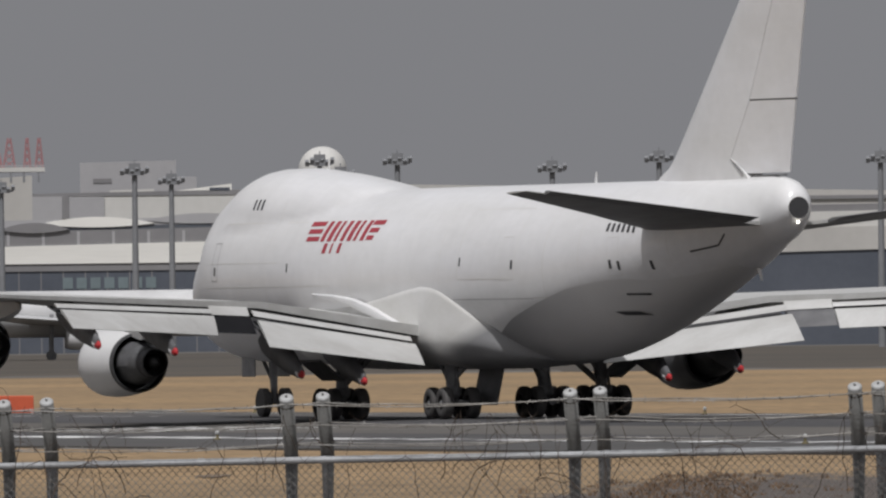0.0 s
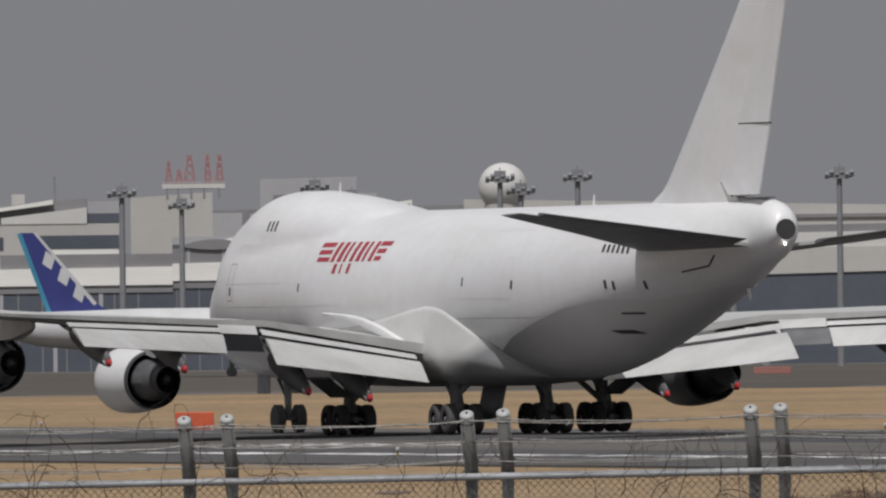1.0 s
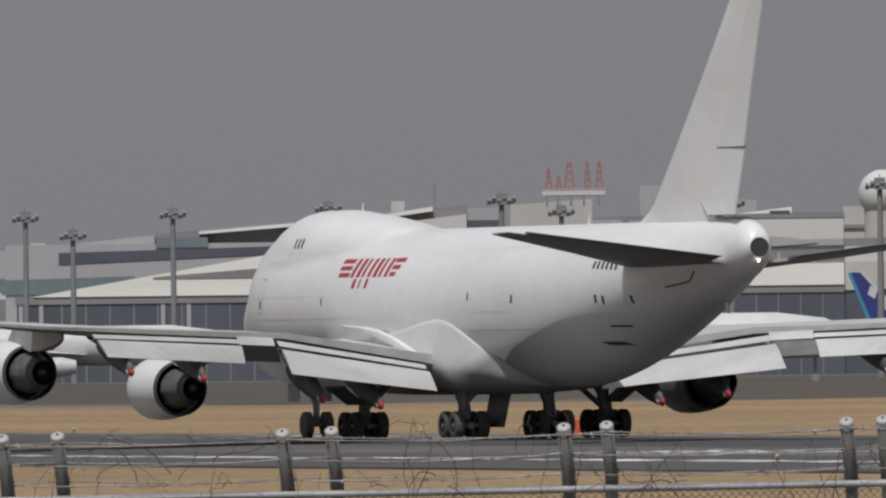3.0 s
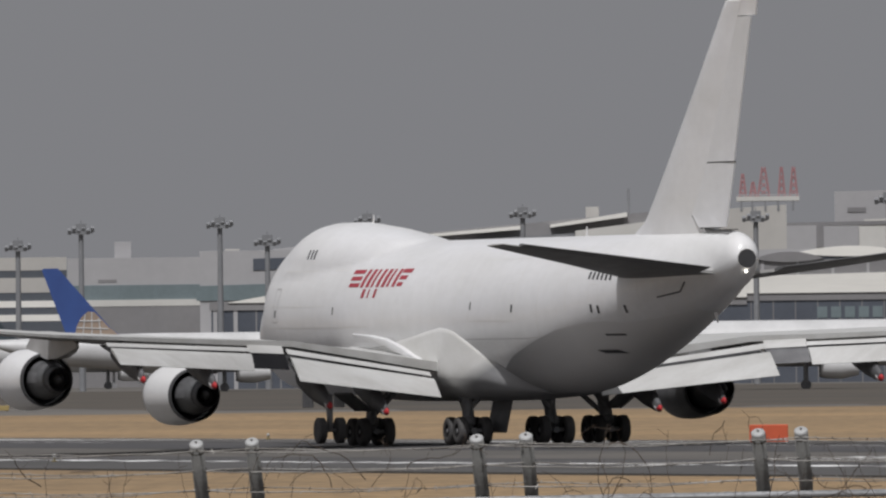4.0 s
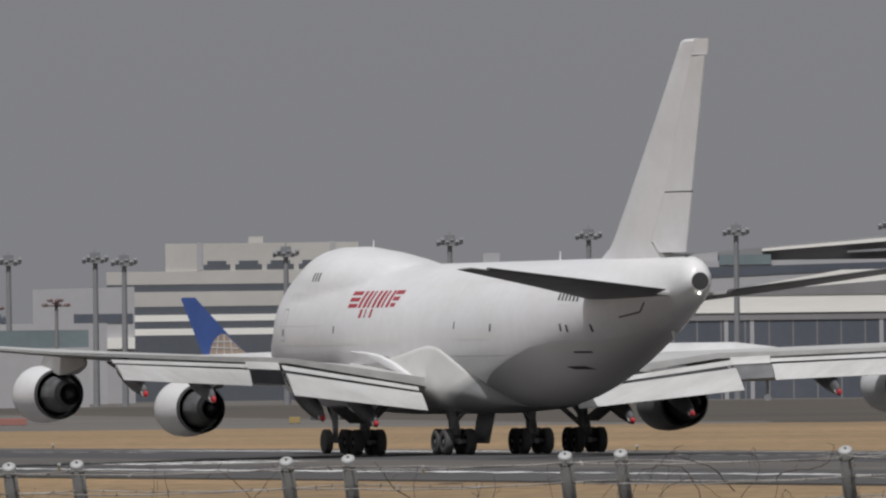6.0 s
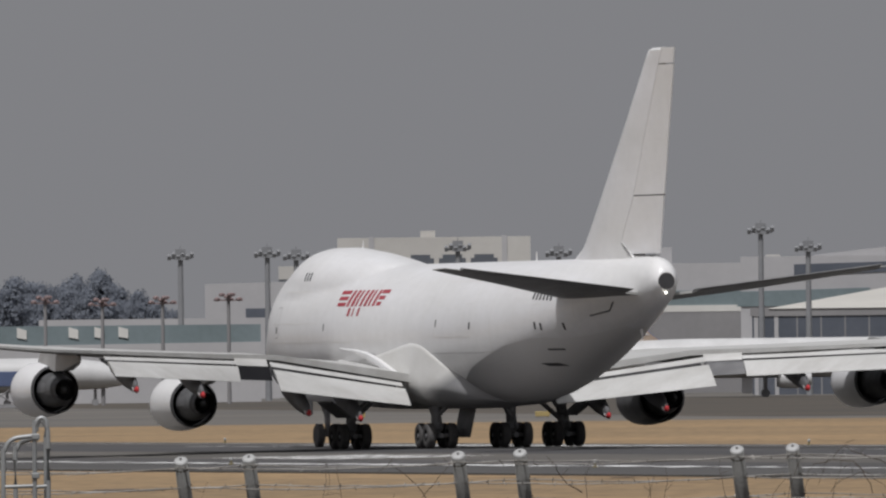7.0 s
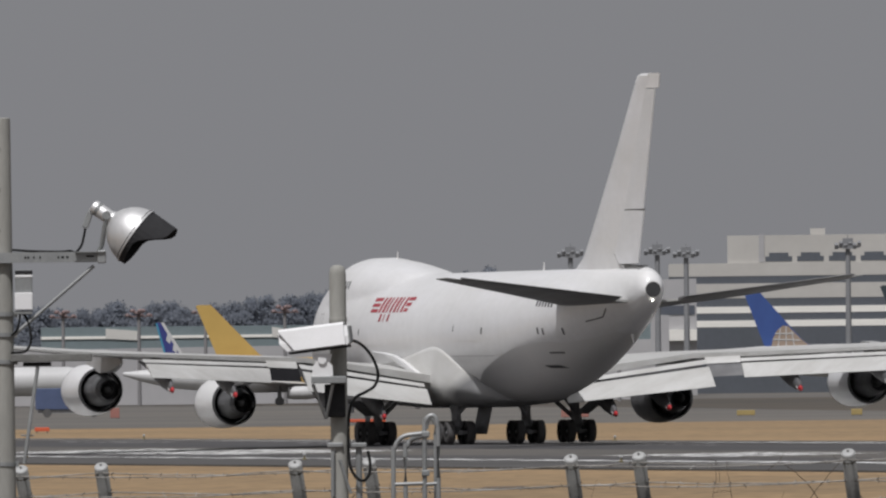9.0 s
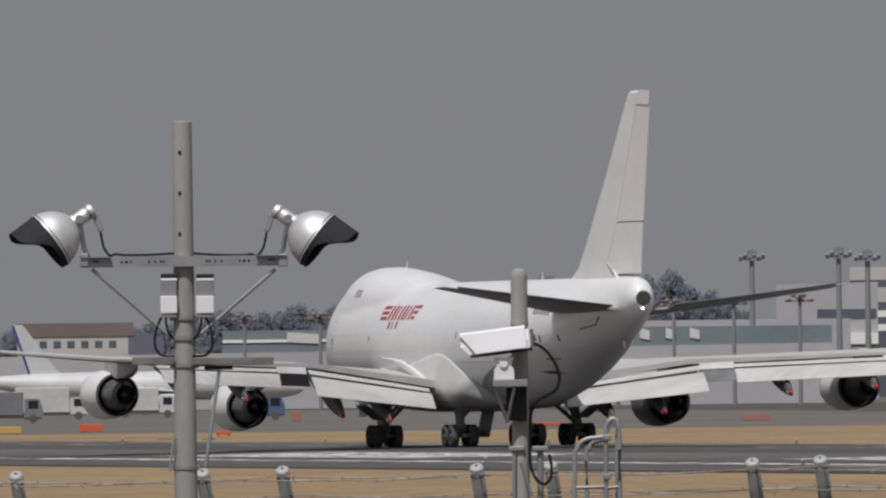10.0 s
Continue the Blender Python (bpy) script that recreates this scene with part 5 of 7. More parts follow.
def build_parked_jet(b_tip, e_tip, dist, width, mats, label, emblem=None, flip=1, hull=None):
    """A parked airliner seen from the side; its tail stands at the bearing given. width: chord of the fin's foot."""
    top = EYE + dist * e_tip / 1000 - GROUND_Z
    k = top / 17.0
    ob = thing("parked_airliner", facing(b_tip, dist), label, "airplane", group="airliners on the apron")
    foot = top * 0.46
    tip_w = width * 0.26
    # fin: tip at x 0..tip_w, the front edge slopes down towards +x
    bm = bmesh.new()
    hgt = top - foot
    front = [(tip_w, top), (tip_w + width * 0.79, foot + hgt * 0.1), (width * 1.2, foot)]
    outline = [(0.05 * tip_w, top - 0.02 * hgt), (0.2 * tip_w, top)] + front + [(width * 0.38, foot)]
    fr = [bm.verts.new((flip * x, -0.18, z)) for x, z in outline]
    bk = [bm.verts.new((flip * x, 0.18, z)) for x, z in outline]
    bm.faces.new(fr)
    bm.faces.new(bk[::-1])
    for i in range(len(outline)):
        j = (i + 1) % len(outline)
        bm.faces.new((fr[i], bk[i], bk[j], fr[j]))
    fin = part("fin", bm, mats[0], ob)
    if emblem == "stripe":
        bm = bmesh.new()
        sw = tip_w * 0.24
        q = [(0, top - 0.1), (sw, top - 0.1), (width * 0.38 + sw, foot), (width * 0.38, foot)]
        bm.faces.new([bm.verts.new((flip * x, -0.2, z)) for x, z in q])
        part("stripe", bm, mats[1], fin, "light blue stripe")
        bm = bmesh.new()
        for u in range(3):
            x, z = width * (0.40 + 0.20 * u), top - hgt * (0.32 + 0.21 * u)
            bm.faces.new([bm.verts.new((flip * (x + dx * width), -0.21, z + dz * hgt)) for dx, dz in ((-0.07, -0.07), (0.05, -0.15), (0.10, 0.0), (-0.02, 0.09))])
        part("livery_mark", bm, M_PLANE, fin, "white livery marks")
        bm = bmesh.new()
        o2 = [(tip_w, top), front[1], front[2]]
        bm.faces.new([bm.verts.new((flip * x, -0.205, z)) for x, z in ((o2[0][0] - 0.4, top), o2[0], o2[1], (o2[1][0] - 0.4, o2[1][1] - 0.25))])
        part("leading_edge", bm, M_PLANE, fin, "pale leading edge")
    if emblem == "globe":
        bm = bmesh.new()
        q = [(0.50, 0.0), (0.53, 0.14), (0.60, 0.27), (0.70, 0.36), (0.80, 0.35), (1.03, 0.11), (1.17, 0.01)]
        bm.faces.new([bm.verts.new((flip * x * width, -0.2, foot + z * hgt)) for x, z in q])
        part("emblem", bm, mats[1], fin, "gold emblem patch")
        bm = bmesh.new()
        for x0, z0, x1, z1 in ((0.53, 0.12, 1.0, 0.10), (0.57, 0.22, 0.90, 0.22), (0.62, 0.0, 0.66, 0.32), (0.76, 0.0, 0.76, 0.35), (0.90, 0.0, 0.86, 0.26)):
            add_tube(bm, (flip * x0 * width, -0.22, foot + z0 * hgt), (flip * x1 * width, -0.22, foot + z1 * hgt), 0.09, None, 5)
        part("emblem_lines", bm, M_PLANE, fin, "white lines across the patch")
    if emblem == "disc":
        bm = bmesh.new()
        cx, cz, r = width * 0.66, foot + hgt * 0.17, width * 0.2
        rim = [[bm.verts.new((flip * (cx + q * math.cos(a)), -0.2, cz + q * math.sin(a))) for a in [2 * math.pi * i / 28 for i in range(28)]] for q in (r, r * 0.76)]
        for i in range(28):
            bm.faces.new((rim[0][i], rim[0][(i + 1) % 28], rim[1][(i + 1) % 28], rim[1][i]))
        bm.faces.new([bm.verts.new((flip * (cx + x * r), -0.2, cz + z * r)) for x, z in ((0, 0.55), (0.42, 0.1), (0.3, -0.3), (-0.3, -0.3), (-0.42, 0.1))])
        part("emblem", bm, mats[1], fin, "red ring emblem")
    # body with wing, engine, gear
    bm = bmesh.new()
    ln, r = 55 * k, 2.7 * k
    zc = foot - r * 0.9
    rings = []
    for u, rr, dz in ((-0.12, 0.12, 0.5), (-0.06, 0.4, 0.35), (0.05, 0.75, 0.15), (0.26, 1.0, 0), (0.4, 1, 0), (0.5, 1, 0), (0.8, 1, 0), (0.9, 0.85, -0.1), (0.96, 0.5, -0.25), (0.985, 0.1, -0.35)):
        rings.append([(flip * ln * u, rr * r * math.cos(a), zc + dz * r + rr * r * math.sin(a)) for a in [2 * math.pi * i / 20 for i in range(20)]])
    ring_loft(bm, rings[:5] if hull else rings)
    part("rear_fuselage" if hull else "fuselage", bm, hull or M_PLANE, ob, smooth=True)
    if hull:
        bm = bmesh.new()
        ring_loft(bm, rings[4:])
        part("fuselage", bm, M_PLANE, ob, smooth=True)
    for sg in (-1, 1):
        bm = bmesh.new()
        rr = []
        for y, x0, c, z in ((0, 0.42, 0.2, -0.5), (0.3, 0.32, 0.1, -0.2), (0.5, 0.25, 0.04, 0.0)):
            rr.append([(flip * ln * (x0 + c * u), sg * y * ln, zc + z * r + t) for u, t in ((0, 0), (0.6, 0.5), (1, 0), (0.6, -0.3))])
        ring_loft(bm, rr)
        part("wing", bm, M_PLANE, ob)
        bm = bmesh.new()
        add_turned(bm, [(0, 1.1 * k), (0.6, 1.3 * k), (2.5, 1.35 * k), (4.5, 0.9 * k)], 16, 'X', (flip * ln * 0.48, sg * 0.17 * ln, zc - r * 1.05), True, True)
        part("engine", bm, M_PLANE, ob, smooth=True)
        bm = bmesh.new()
        add_tube(bm, (flip * ln * 0.45, sg * 4 * k, 0.6), (flip * ln * 0.45, sg * 4 * k, zc), 0.25, None, 8)
        add_tube(bm, (flip * ln * 0.45, sg * 4 * k - 0.6, 0.6), (flip * ln * 0.45, sg * 4 * k + 0.6, 0.6), 0.6, None, 14)
        part("landing_gear", bm, M_GEAR, ob)
    bm = bmesh.new()
    add_tube(bm, (flip * ln * 0.88, 0, 0.5), (flip * ln * 0.88, 0, zc), 0.2, None, 8)
    add_tube(bm, (flip * ln * 0.88, -0.4, 0.5), (flip * ln * 0.88, 0.4, 0.5), 0.5, None, 14)
    part("nose_gear", bm, M_GEAR, ob)


def build_trees():
    """A wood of pines in a haze-pale colour, each crown of many small clumps."""
    rnd = random.Random(7)
    proto = []
    for v in range(4):
        bm = bmesh.new()
        fat = (3.4, 4.2, 3.0, 3.8)[v]
        for k in range(170):
            h = rnd.random() ** 0.85
            spread = fat * (1 - 0.7 * h ** 1.6) * (0.65 + 0.5 * rnd.random()) * (0.75 + 0.25 * math.sin(9 * h + v))
            a = rnd.random() * 6.283
            rr = spread * rnd.uniform(0.3, 1.0)
            c = Vector((rr * math.cos(a), rr * math.sin(a), 3.5 + 14.3 * h))
            s = rnd.uniform(0.7, 1.4)
            for j in range(34):        # a clump of small sprays
                d = Vector((rnd.gauss(0, 1), rnd.gauss(0, 1), rnd.gauss(0, 0.7)))
                d = d.normalized() * s * rnd.uniform(0.15, 1.25)
                q = c + d
                out = (Vector((q.x, q.y, 0)).normalized() + Vector((rnd.gauss(0, 0.35), rnd.gauss(0, 0.35), 0.45 + rnd.gauss(0, 0.3)))).normalized()
                n1 = out.orthogonal().normalized()
                n1 = Matrix.Rotation(rnd.random() * 6.283, 3, out) @ n1
                n2 = out.cross(n1)
                w = rnd.uniform(0.12, 0.27)
                bm.faces.new([bm.verts.new(q + n1 * w * 1.5), bm.verts.new(q + n2 * w - n1 * w * 0.7), bm.verts.new(q - n2 * w - n1 * w * 0.7)])
        me = bpy.data.meshes.new("crown")
        bm.to_mesh(me)
        bm.free()
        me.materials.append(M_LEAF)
        bm = bmesh.new()
        add_path(bm, [(0, 0, 0), (0.15, 0.1, 5), (0, 0, 11), (0.1, 0, 17)], [0.42, 0.34, 0.22, 0.06], 7)
        for k in range(7):
            a, z = rnd.random() * 6.28, 5 + 1.5 * k
            add_tube(bm, (0, 0, z), (2.2 * math.cos(a), 2.2 * math.sin(a), z + 1), 0.12, 0.04, 5)
        mt = bpy.data.meshes.new("trunk")
        bm.to_mesh(mt)
        bm.free()
        mt.materials.append(M_BARK)
        proto.append((me, mt))
    # bearing and height of the wood's skyline
    line = [(-130, 2.6), (-121, 3.0), (-118, 3.05), (-116, 3.2), (-112.8, 3.75), (-110, 3.75), (-106.2, 4.1), (-104, 3.7), (-102.3, 3.95), (-99.3, 4.2), (-97, 4.7), (-95.3, 5.3), (-93, 5.0), (-91.5, 5.1), (-90.2, 5.3), (-89.1, 5.65), (-87.8, 5.1), (-86.4, 4.2), (-84, 3.2)]
    bs, es = [q[0] for q in line], [q[1] for q in line]
    b = -129.5
    while b < -84.5:
        for rowd in (0, 1, 2):
            dist = 3050 + 40 * rowd + rnd.uniform(-14, 14)
            bb = b + rnd.uniform(-0.5, 0.5)
            top = EYE + dist * float(np.interp(bb, bs, es)) / 1000 - GROUND_Z
            h = top * rnd.uniform(0.86, 1.03) * (0.97 if rowd else 1)
            me, mt = proto[rnd.randrange(4)]
            p = spot(bb, 0, dist)
            k = h / 18.6
            tr = new("pine_tree")
            tr.matrix_basis = pose(p.x, p.y, GROUND_Z, 0, 0, rnd.random() * 360)
            tagged(tr, "distant pine tree in a belt of woodland, haze painted in", "tree", group="pine belt")
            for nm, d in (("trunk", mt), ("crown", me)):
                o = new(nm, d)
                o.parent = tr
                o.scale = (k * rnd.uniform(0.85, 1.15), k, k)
        b += 0.62


M_TRUCKS = [material("truck_white", (0.58, 0.57, 0.55), 0.6, scale=0.5, fine=0.05), material("truck_grey", (0.20, 0.20, 0.21), 0.5, scale=0.5, fine=0.05),
            material("truck_yellow", (0.45, 0.33, 0.08), 0.5, scale=0.5, fine=0.05), material("truck_red", (0.38, 0.10, 0.09), 0.5, scale=0.5, fine=0.05), material("truck_blue", (0.09, 0.12, 0.22), 0.5, scale=0.5, fine=0.05)]


def build_service_trucks():
    words = ("white", "grey", "yellow", "red", "dark blue")
    for b, dist, col, ln, h in ((-124.6, 1900, 1, 7, 3.2), (-122.3, 2050, 0, 8, 3.6), (-117.2, 2100, 0, 7, 3.4), (-111.5, 1900, 4, 7, 3.0), (-93.6, 2100, 4, 6, 4.6)):
        tk = thing("service_truck", facing(b, dist, GROUND_Z + 0.05), words[col] + " airport service truck on the apron", "truck", group="trucks on the apron")
        bm = bmesh.new()
        floor = 0.8 if h < 4 else 2.9             # an invented tall one: its box is raised on a scissor frame to fit the camera's view
        add_box(bm, -ln / 2, ln / 2 - 2.0, -1.2, 1.2, floor, h, 0.06)
        part("cargo_box", bm, M_TRUCKS[col], tk)
        if floor > 1:
            for y in (-0.9, 0.9):
                bm = bmesh.new()
                for x0, x1 in ((-ln / 2 + 0.3, ln / 2 - 2.4), (ln / 2 - 2.4, -ln / 2 + 0.3)):
                    add_tube(bm, (x0, y, 0.8), (x1, y, floor), 0.09, None, 6)
                part("scissor_frame", bm, M_ROOF, tk)
        bm = bmesh.new()
        ring_loft(bm, [[(ln / 2 - 1.9, y, 0.6), (ln / 2, y, 0.6), (ln / 2, y, 1.5), (ln / 2 - 0.4, y, 2.5), (ln / 2 - 1.9, y, 2.5)] for y in (-1.15, 1.15)])
        cab = part("cab", bm, M_TRUCKS[col if h < 4 else 0], tk)
        bm = bmesh.new()
        add_box(bm, ln / 2 - 1.5, ln / 2 - 0.5, -1.18, -1.15, 1.5, 2.3)
        part("window", bm, M_GLASS, cab)
        bm = bmesh.new()
        add_box(bm, -ln / 2 + 0.2, ln / 2 - 0.1, -1.0, 1.0, 0.45, 0.8)
        part("chassis", bm, M_GEAR, tk)
        for x in (-ln / 2 + 1.2, ln / 2 - 1.0):
            for y in (-1.05, 1.05):
                bm = bmesh.new()
                add_turned(bm, [(-0.15, 0.25), (-0.15, 0.45), (0.15, 0.45), (0.15, 0.25)], 14, 'Y', cap0=True, cap1=True)
                part("wheel", bm, M_RUBBER, tk, m=pose(x, y, 0.45))


def build_field_signs():
    for b0, b1, e0, e1, mat, lab in ((-24.35, -22.25, -5.0, -3.85, M_ORANGE, "orange-red board on legs in the grass"), (-120.8, -119.5, -2.85, -2.35, M_ORANGE, "red marker board in the grass"),
                                     (-84.9, -83.4, -2.65, -2.2, M_MUTEDRED, "red marker board beyond the runway, muted for haze"), (-96.5, -94.4, -2.8, -2.55, M_ORANGE, "low red marker board beyond the runway"), (-125.5, -123.95, -2.9, -2.45, M_YELLOW, "yellow marker board in the grass"), (-69.2, -68.6, -2.7, -2.3, M_DULLYELLOW, "dull yellow marker board beyond the runway"), (-65.2, -64.4, -2.7, -2.35, M_DULLYELLOW, "dull yellow marker board by the runway"), (-75.4, -74.4, -2.65, -2.3, M_DULLYELLOW, "dull yellow marker board by the far grass"), (-113.4, -112.6, -3.1, -2.8, M_ORANGE, "small red marker board in the grass"), (-109.3, -108.8, -2.4, -1.8, M_MUTEDRED, "narrow red board beside the apron"), (7.0, 9.0, -2.2, -1.75, M_MUTEDRED, "red marker board by the apron edge, muted for haze")):
        dist = (EYE - GROUND_Z) / -e0 * 1000
        ob = thing("marker_board", facing((b0 + b1) / 2, dist), lab, "sign")
        w, h = dist * (b1 - b0) / 1000, dist * (e1 - e0) / 1000
        bm = bmesh.new()
        add_box(bm, -w / 2, w / 2, -0.12, 0.12, 0.12, h, 0.03)
        part("board", bm, mat, ob)
        for sx in (-0.35, 0.35):
            bm = bmesh.new()
            add_tube(bm, (sx * w, 0, 0), (sx * w, 0, 0.2), 0.05, None, 8)
            part("leg", bm, M_MAST, ob)


# ---- the fence ----
M_CONC = material("fence_post_grey", (0.225, 0.225, 0.215), 0.85, second=(0.15, 0.15, 0.142), scale=4, fine=0.15, bump=0.3)
M_POST = material("galvanised_post", (0.42, 0.435, 0.445), 0.6, 0.1, second=(0.32, 0.33, 0.335), scale=5, fine=0.15)
# Paler than the posts: the sun on their tops is painted in.
M_CAP = material("post_cap", (0.46, 0.465, 0.46), 0.5, second=(0.34, 0.34, 0.335), scale=8, fine=0.1)
M_GALV = material("galvanised", (0.36, 0.37, 0.37), 0.5, 0.4, second=(0.27, 0.28, 0.28), scale=3, fine=0.12)
M_RAIL = material("weathered_rail", (0.42, 0.43, 0.44), 0.55, 0.2, second=(0.30, 0.305, 0.31), scale=3, fine=0.2)
M_WIRE = material("weathered_wire", (0.36, 0.35, 0.33), 0.55, 0.3, second=(0.17, 0.155, 0.135), scale=3, fine=0.2)
M_MESH = material("chain_link_wire", (0.27, 0.27, 0.26), 0.6, 0.15, second=(0.14, 0.13, 0.115), scale=6, fine=0.2)
M_WEED = material("dry_weed", (0.21, 0.135, 0.082), 0.9, second=(0.12, 0.078, 0.05), scale=0.8, fine=0.25)
M_TWIG = material("dry_vine", (0.085, 0.06, 0.042), 0.9, second=(0.055, 0.04, 0.03), scale=8, fine=0.2)
M_POLE = material("lamp_pole_grey", (0.345, 0.34, 0.312), 0.8, second=(0.255, 0.252, 0.232), scale=2.5, fine=0.12, streak=(1, 1, 0.3), bump=0.1)
M_STEEL = material("brushed_steel", (0.82, 0.82, 0.82), 0.5, 0.7, second=(0.66, 0.66, 0.66), scale=3, fine=0.06)
M_HOOD = material("lamp_hood", (0.04, 0.04, 0.042), 0.7, 0.0, second=(0.028, 0.028, 0.03), scale=5, fine=0.15)
M_HOOD.node_tree.nodes["Principled BSDF"].inputs["Specular IOR Level"].default_value = 0.12
M_CAMWHITE = material("camera_white", (0.85, 0.85, 0.86), 0.35, second=(0.79, 0.79, 0.79), scale=4, fine=0.05)
M_CABLE = material("black_cable", (0.018, 0.018, 0.018), 0.7)
M_CABLE.node_tree.nodes["Principled BSDF"].inputs["Specular IOR Level"].default_value = 0.1
FB = 0.110                                  # bearing of the fence's normal
FN = Vector((math.sin(FB), math.cos(FB), 0))
FA = Vector((math.cos(FB), -math.sin(FB), 0))


def at_fence(along, out, z):
    return FA * along + FN * out + Vector((0, 0, z))


def fence_top(along):
    return 3.395 + 0.0093 * (along + 11.4)


FROT = -math.degrees(FB)


def build_fence_row(out, first, count, step, rail, label):
    """A row of posts whose tops lean towards the camera, with barbed wire, and a rail with chain link where there is one."""
    fe = thing("security_fence", Matrix.Translation((0, 0, 0)), label, "fence")
    lean = 0.72
    arm = 0.37
    front = out + lean * arm - 0.049            # the posts' faces towards the camera
    bm = bmesh.new()
    def shared(name, bm, mat):
        bmesh.ops.recalc_face_normals(bm, faces=bm.faces)
        data = bpy.data.meshes.new(name)
        bm.to_mesh(data)
        bm.free()
        data.materials.append(mat)
        for p in data.polygons:
            p.use_smooth = True
        return data
    add_path(bm, [(0, 0, -3.6), (0, 0, -arm - 0.03), (0, -0.004, -arm + 0.01)], 0.048, 14)
    me = shared("post", bm, M_POST)
    bm = bmesh.new()
    add_path(bm, [(0, 0, -arm - 0.07), (0, -0.03, -arm), (0, -lean * arm, 0)], 0.050, 14)
    ma = shared("arm", bm, M_CONC)
    bm = bmesh.new()
    d = Vector((0, -lean, 1)).normalized() * 0.006
    add_tube(bm, -d, d, 0.054, None, 12, caps=False)
    mt = shared("wire_tie", bm, M_TWIG)
    bm = bmesh.new()
    add_turned(bm, [(-0.012, 0.050), (0.006, 0.050), (0.014, 0.041), (0.016, 0.015)], 14, 'Z', cap0=True, cap1=True)
    add_tube(bm, (0.0, 0, 0.012), (0.0, 0, 0.036), 0.009, None, 6)
    mc = bpy.data.meshes.new("cap")
    bm.to_mesh(mc)
    bm.free()
    mc.materials.append(M_CAP)
    xs = [first + step * k for k in range(count)]
    # keep the top of the leaning arm on its line of sight
    for x in xs:
        p = at_fence(x, out + lean * arm, fence_top(x))
        po = new("post", me)
        po.parent = fe
        po.matrix_basis = pose(*p, 0, 0, FROT)
        o = new("arm", ma)
        o.parent = po
        for u in (0.12, 0.5, 0.88):
            o = new("wire_tie", mt)
            o.parent = po
            o.matrix_basis = Matrix.Translation((0, -lean * arm * (1 - u), -arm * u))
        c = new("cap", mc)
        c.parent = po
        c.matrix_basis = pose(0, -lean * arm, 0.0, 36, 0, 0)
    rnd = random.Random(int(out * 10))
    # barbed wires along the arms
    for k in range(3):
        u = (0.12, 0.5, 0.88)[k]
        bm = bmesh.new()
        pts = []
        n = (count - 1) * 8
        for i in range(n + 1):
            x = xs[0] + (xs[-1] - xs[0]) * i / n
            sag = 0.03 * math.sin(math.pi * ((i / 8) % 1)) + rnd.uniform(-0.006, 0.006)
            pts.append(at_fence(x, out + lean * arm * u - 0.06, fence_top(x) - arm * u - sag))
        add_path(bm, pts, 0.0042, 4)
        for i in range(int((xs[-1] - xs[0]) / 0.12)):
            x = xs[0] + 0.12 * i
            p = at_fence(x, out + lean * arm * u - 0.06, fence_top(x) - arm * u - 0.03 * math.sin(math.pi * (((x - xs[0]) / step) % 1)))
            d = Vector((rnd.uniform(-1, 1), rnd.uniform(-1, 1), rnd.uniform(-1, 1))).normalized() * 0.022
            add_tube(bm, p - d, p + d, 0.003, None, 3)
        part("barbed_wire", bm, M_WIRE, fe, "sagging barbed wire")
    if rail:
        for k in range(count - 1):
            x0, x1 = xs[k], xs[k + 1]
            bm = bmesh.new()
            add_tube(bm, at_fence(x0, front - 0.028, fence_top(x0) - 0.435), at_fence(x1, front - 0.028, fence_top(x1) - 0.435), 0.026, None, 12)
            for u in (0.12, 0.31, 0.5, 0.69, 0.88):
                c = at_fence(x0 + (x1 - x0) * u, front - 0.028, fence_top(x0 + (x1 - x0) * u) - 0.435)
                add_tube(bm, c - FA * 0.03, c + FA * 0.012, 0.030, None, 10)
            part("rail", bm, M_RAIL, fe, "galvanised top rail", smooth=False)
            # chain link: crossing wires
            bm = bmesh.new()
            d = 0.057
            h = 1.1
            n = int((x1 - x0 + h) / d)
            for i in range(n):
                for sg in (-1, 1):
                    xa = (x0 - (h if sg > 0 else 0)) + d * i
                    xb = xa + sg * h
                    za, zb = 0.0, -h
                    if sg > 0:
                        if xa < x0:
                            za, xa = -(x0 - xa), x0
                        if xb > x1:
                            zb, xb = zb + (xb - x1), x1
                    else:
                        if xa > x1:
                            za, xa = -(xa - x1), x1
                        if xb < x0:
                            zb, xb = zb + (x0 - xb), x0
                    if za - zb < 0.05:
                        continue
                    add_tube(bm, at_fence(xa, front - 0.008, fence_top(xa) - 0.45 + za), at_fence(xb, front - 0.008, fence_top(xb) - 0.45 + zb), 0.0024, None, 3, caps=False)
            part("chain_link", bm, M_MESH, fe, "diamond chain-link mesh")


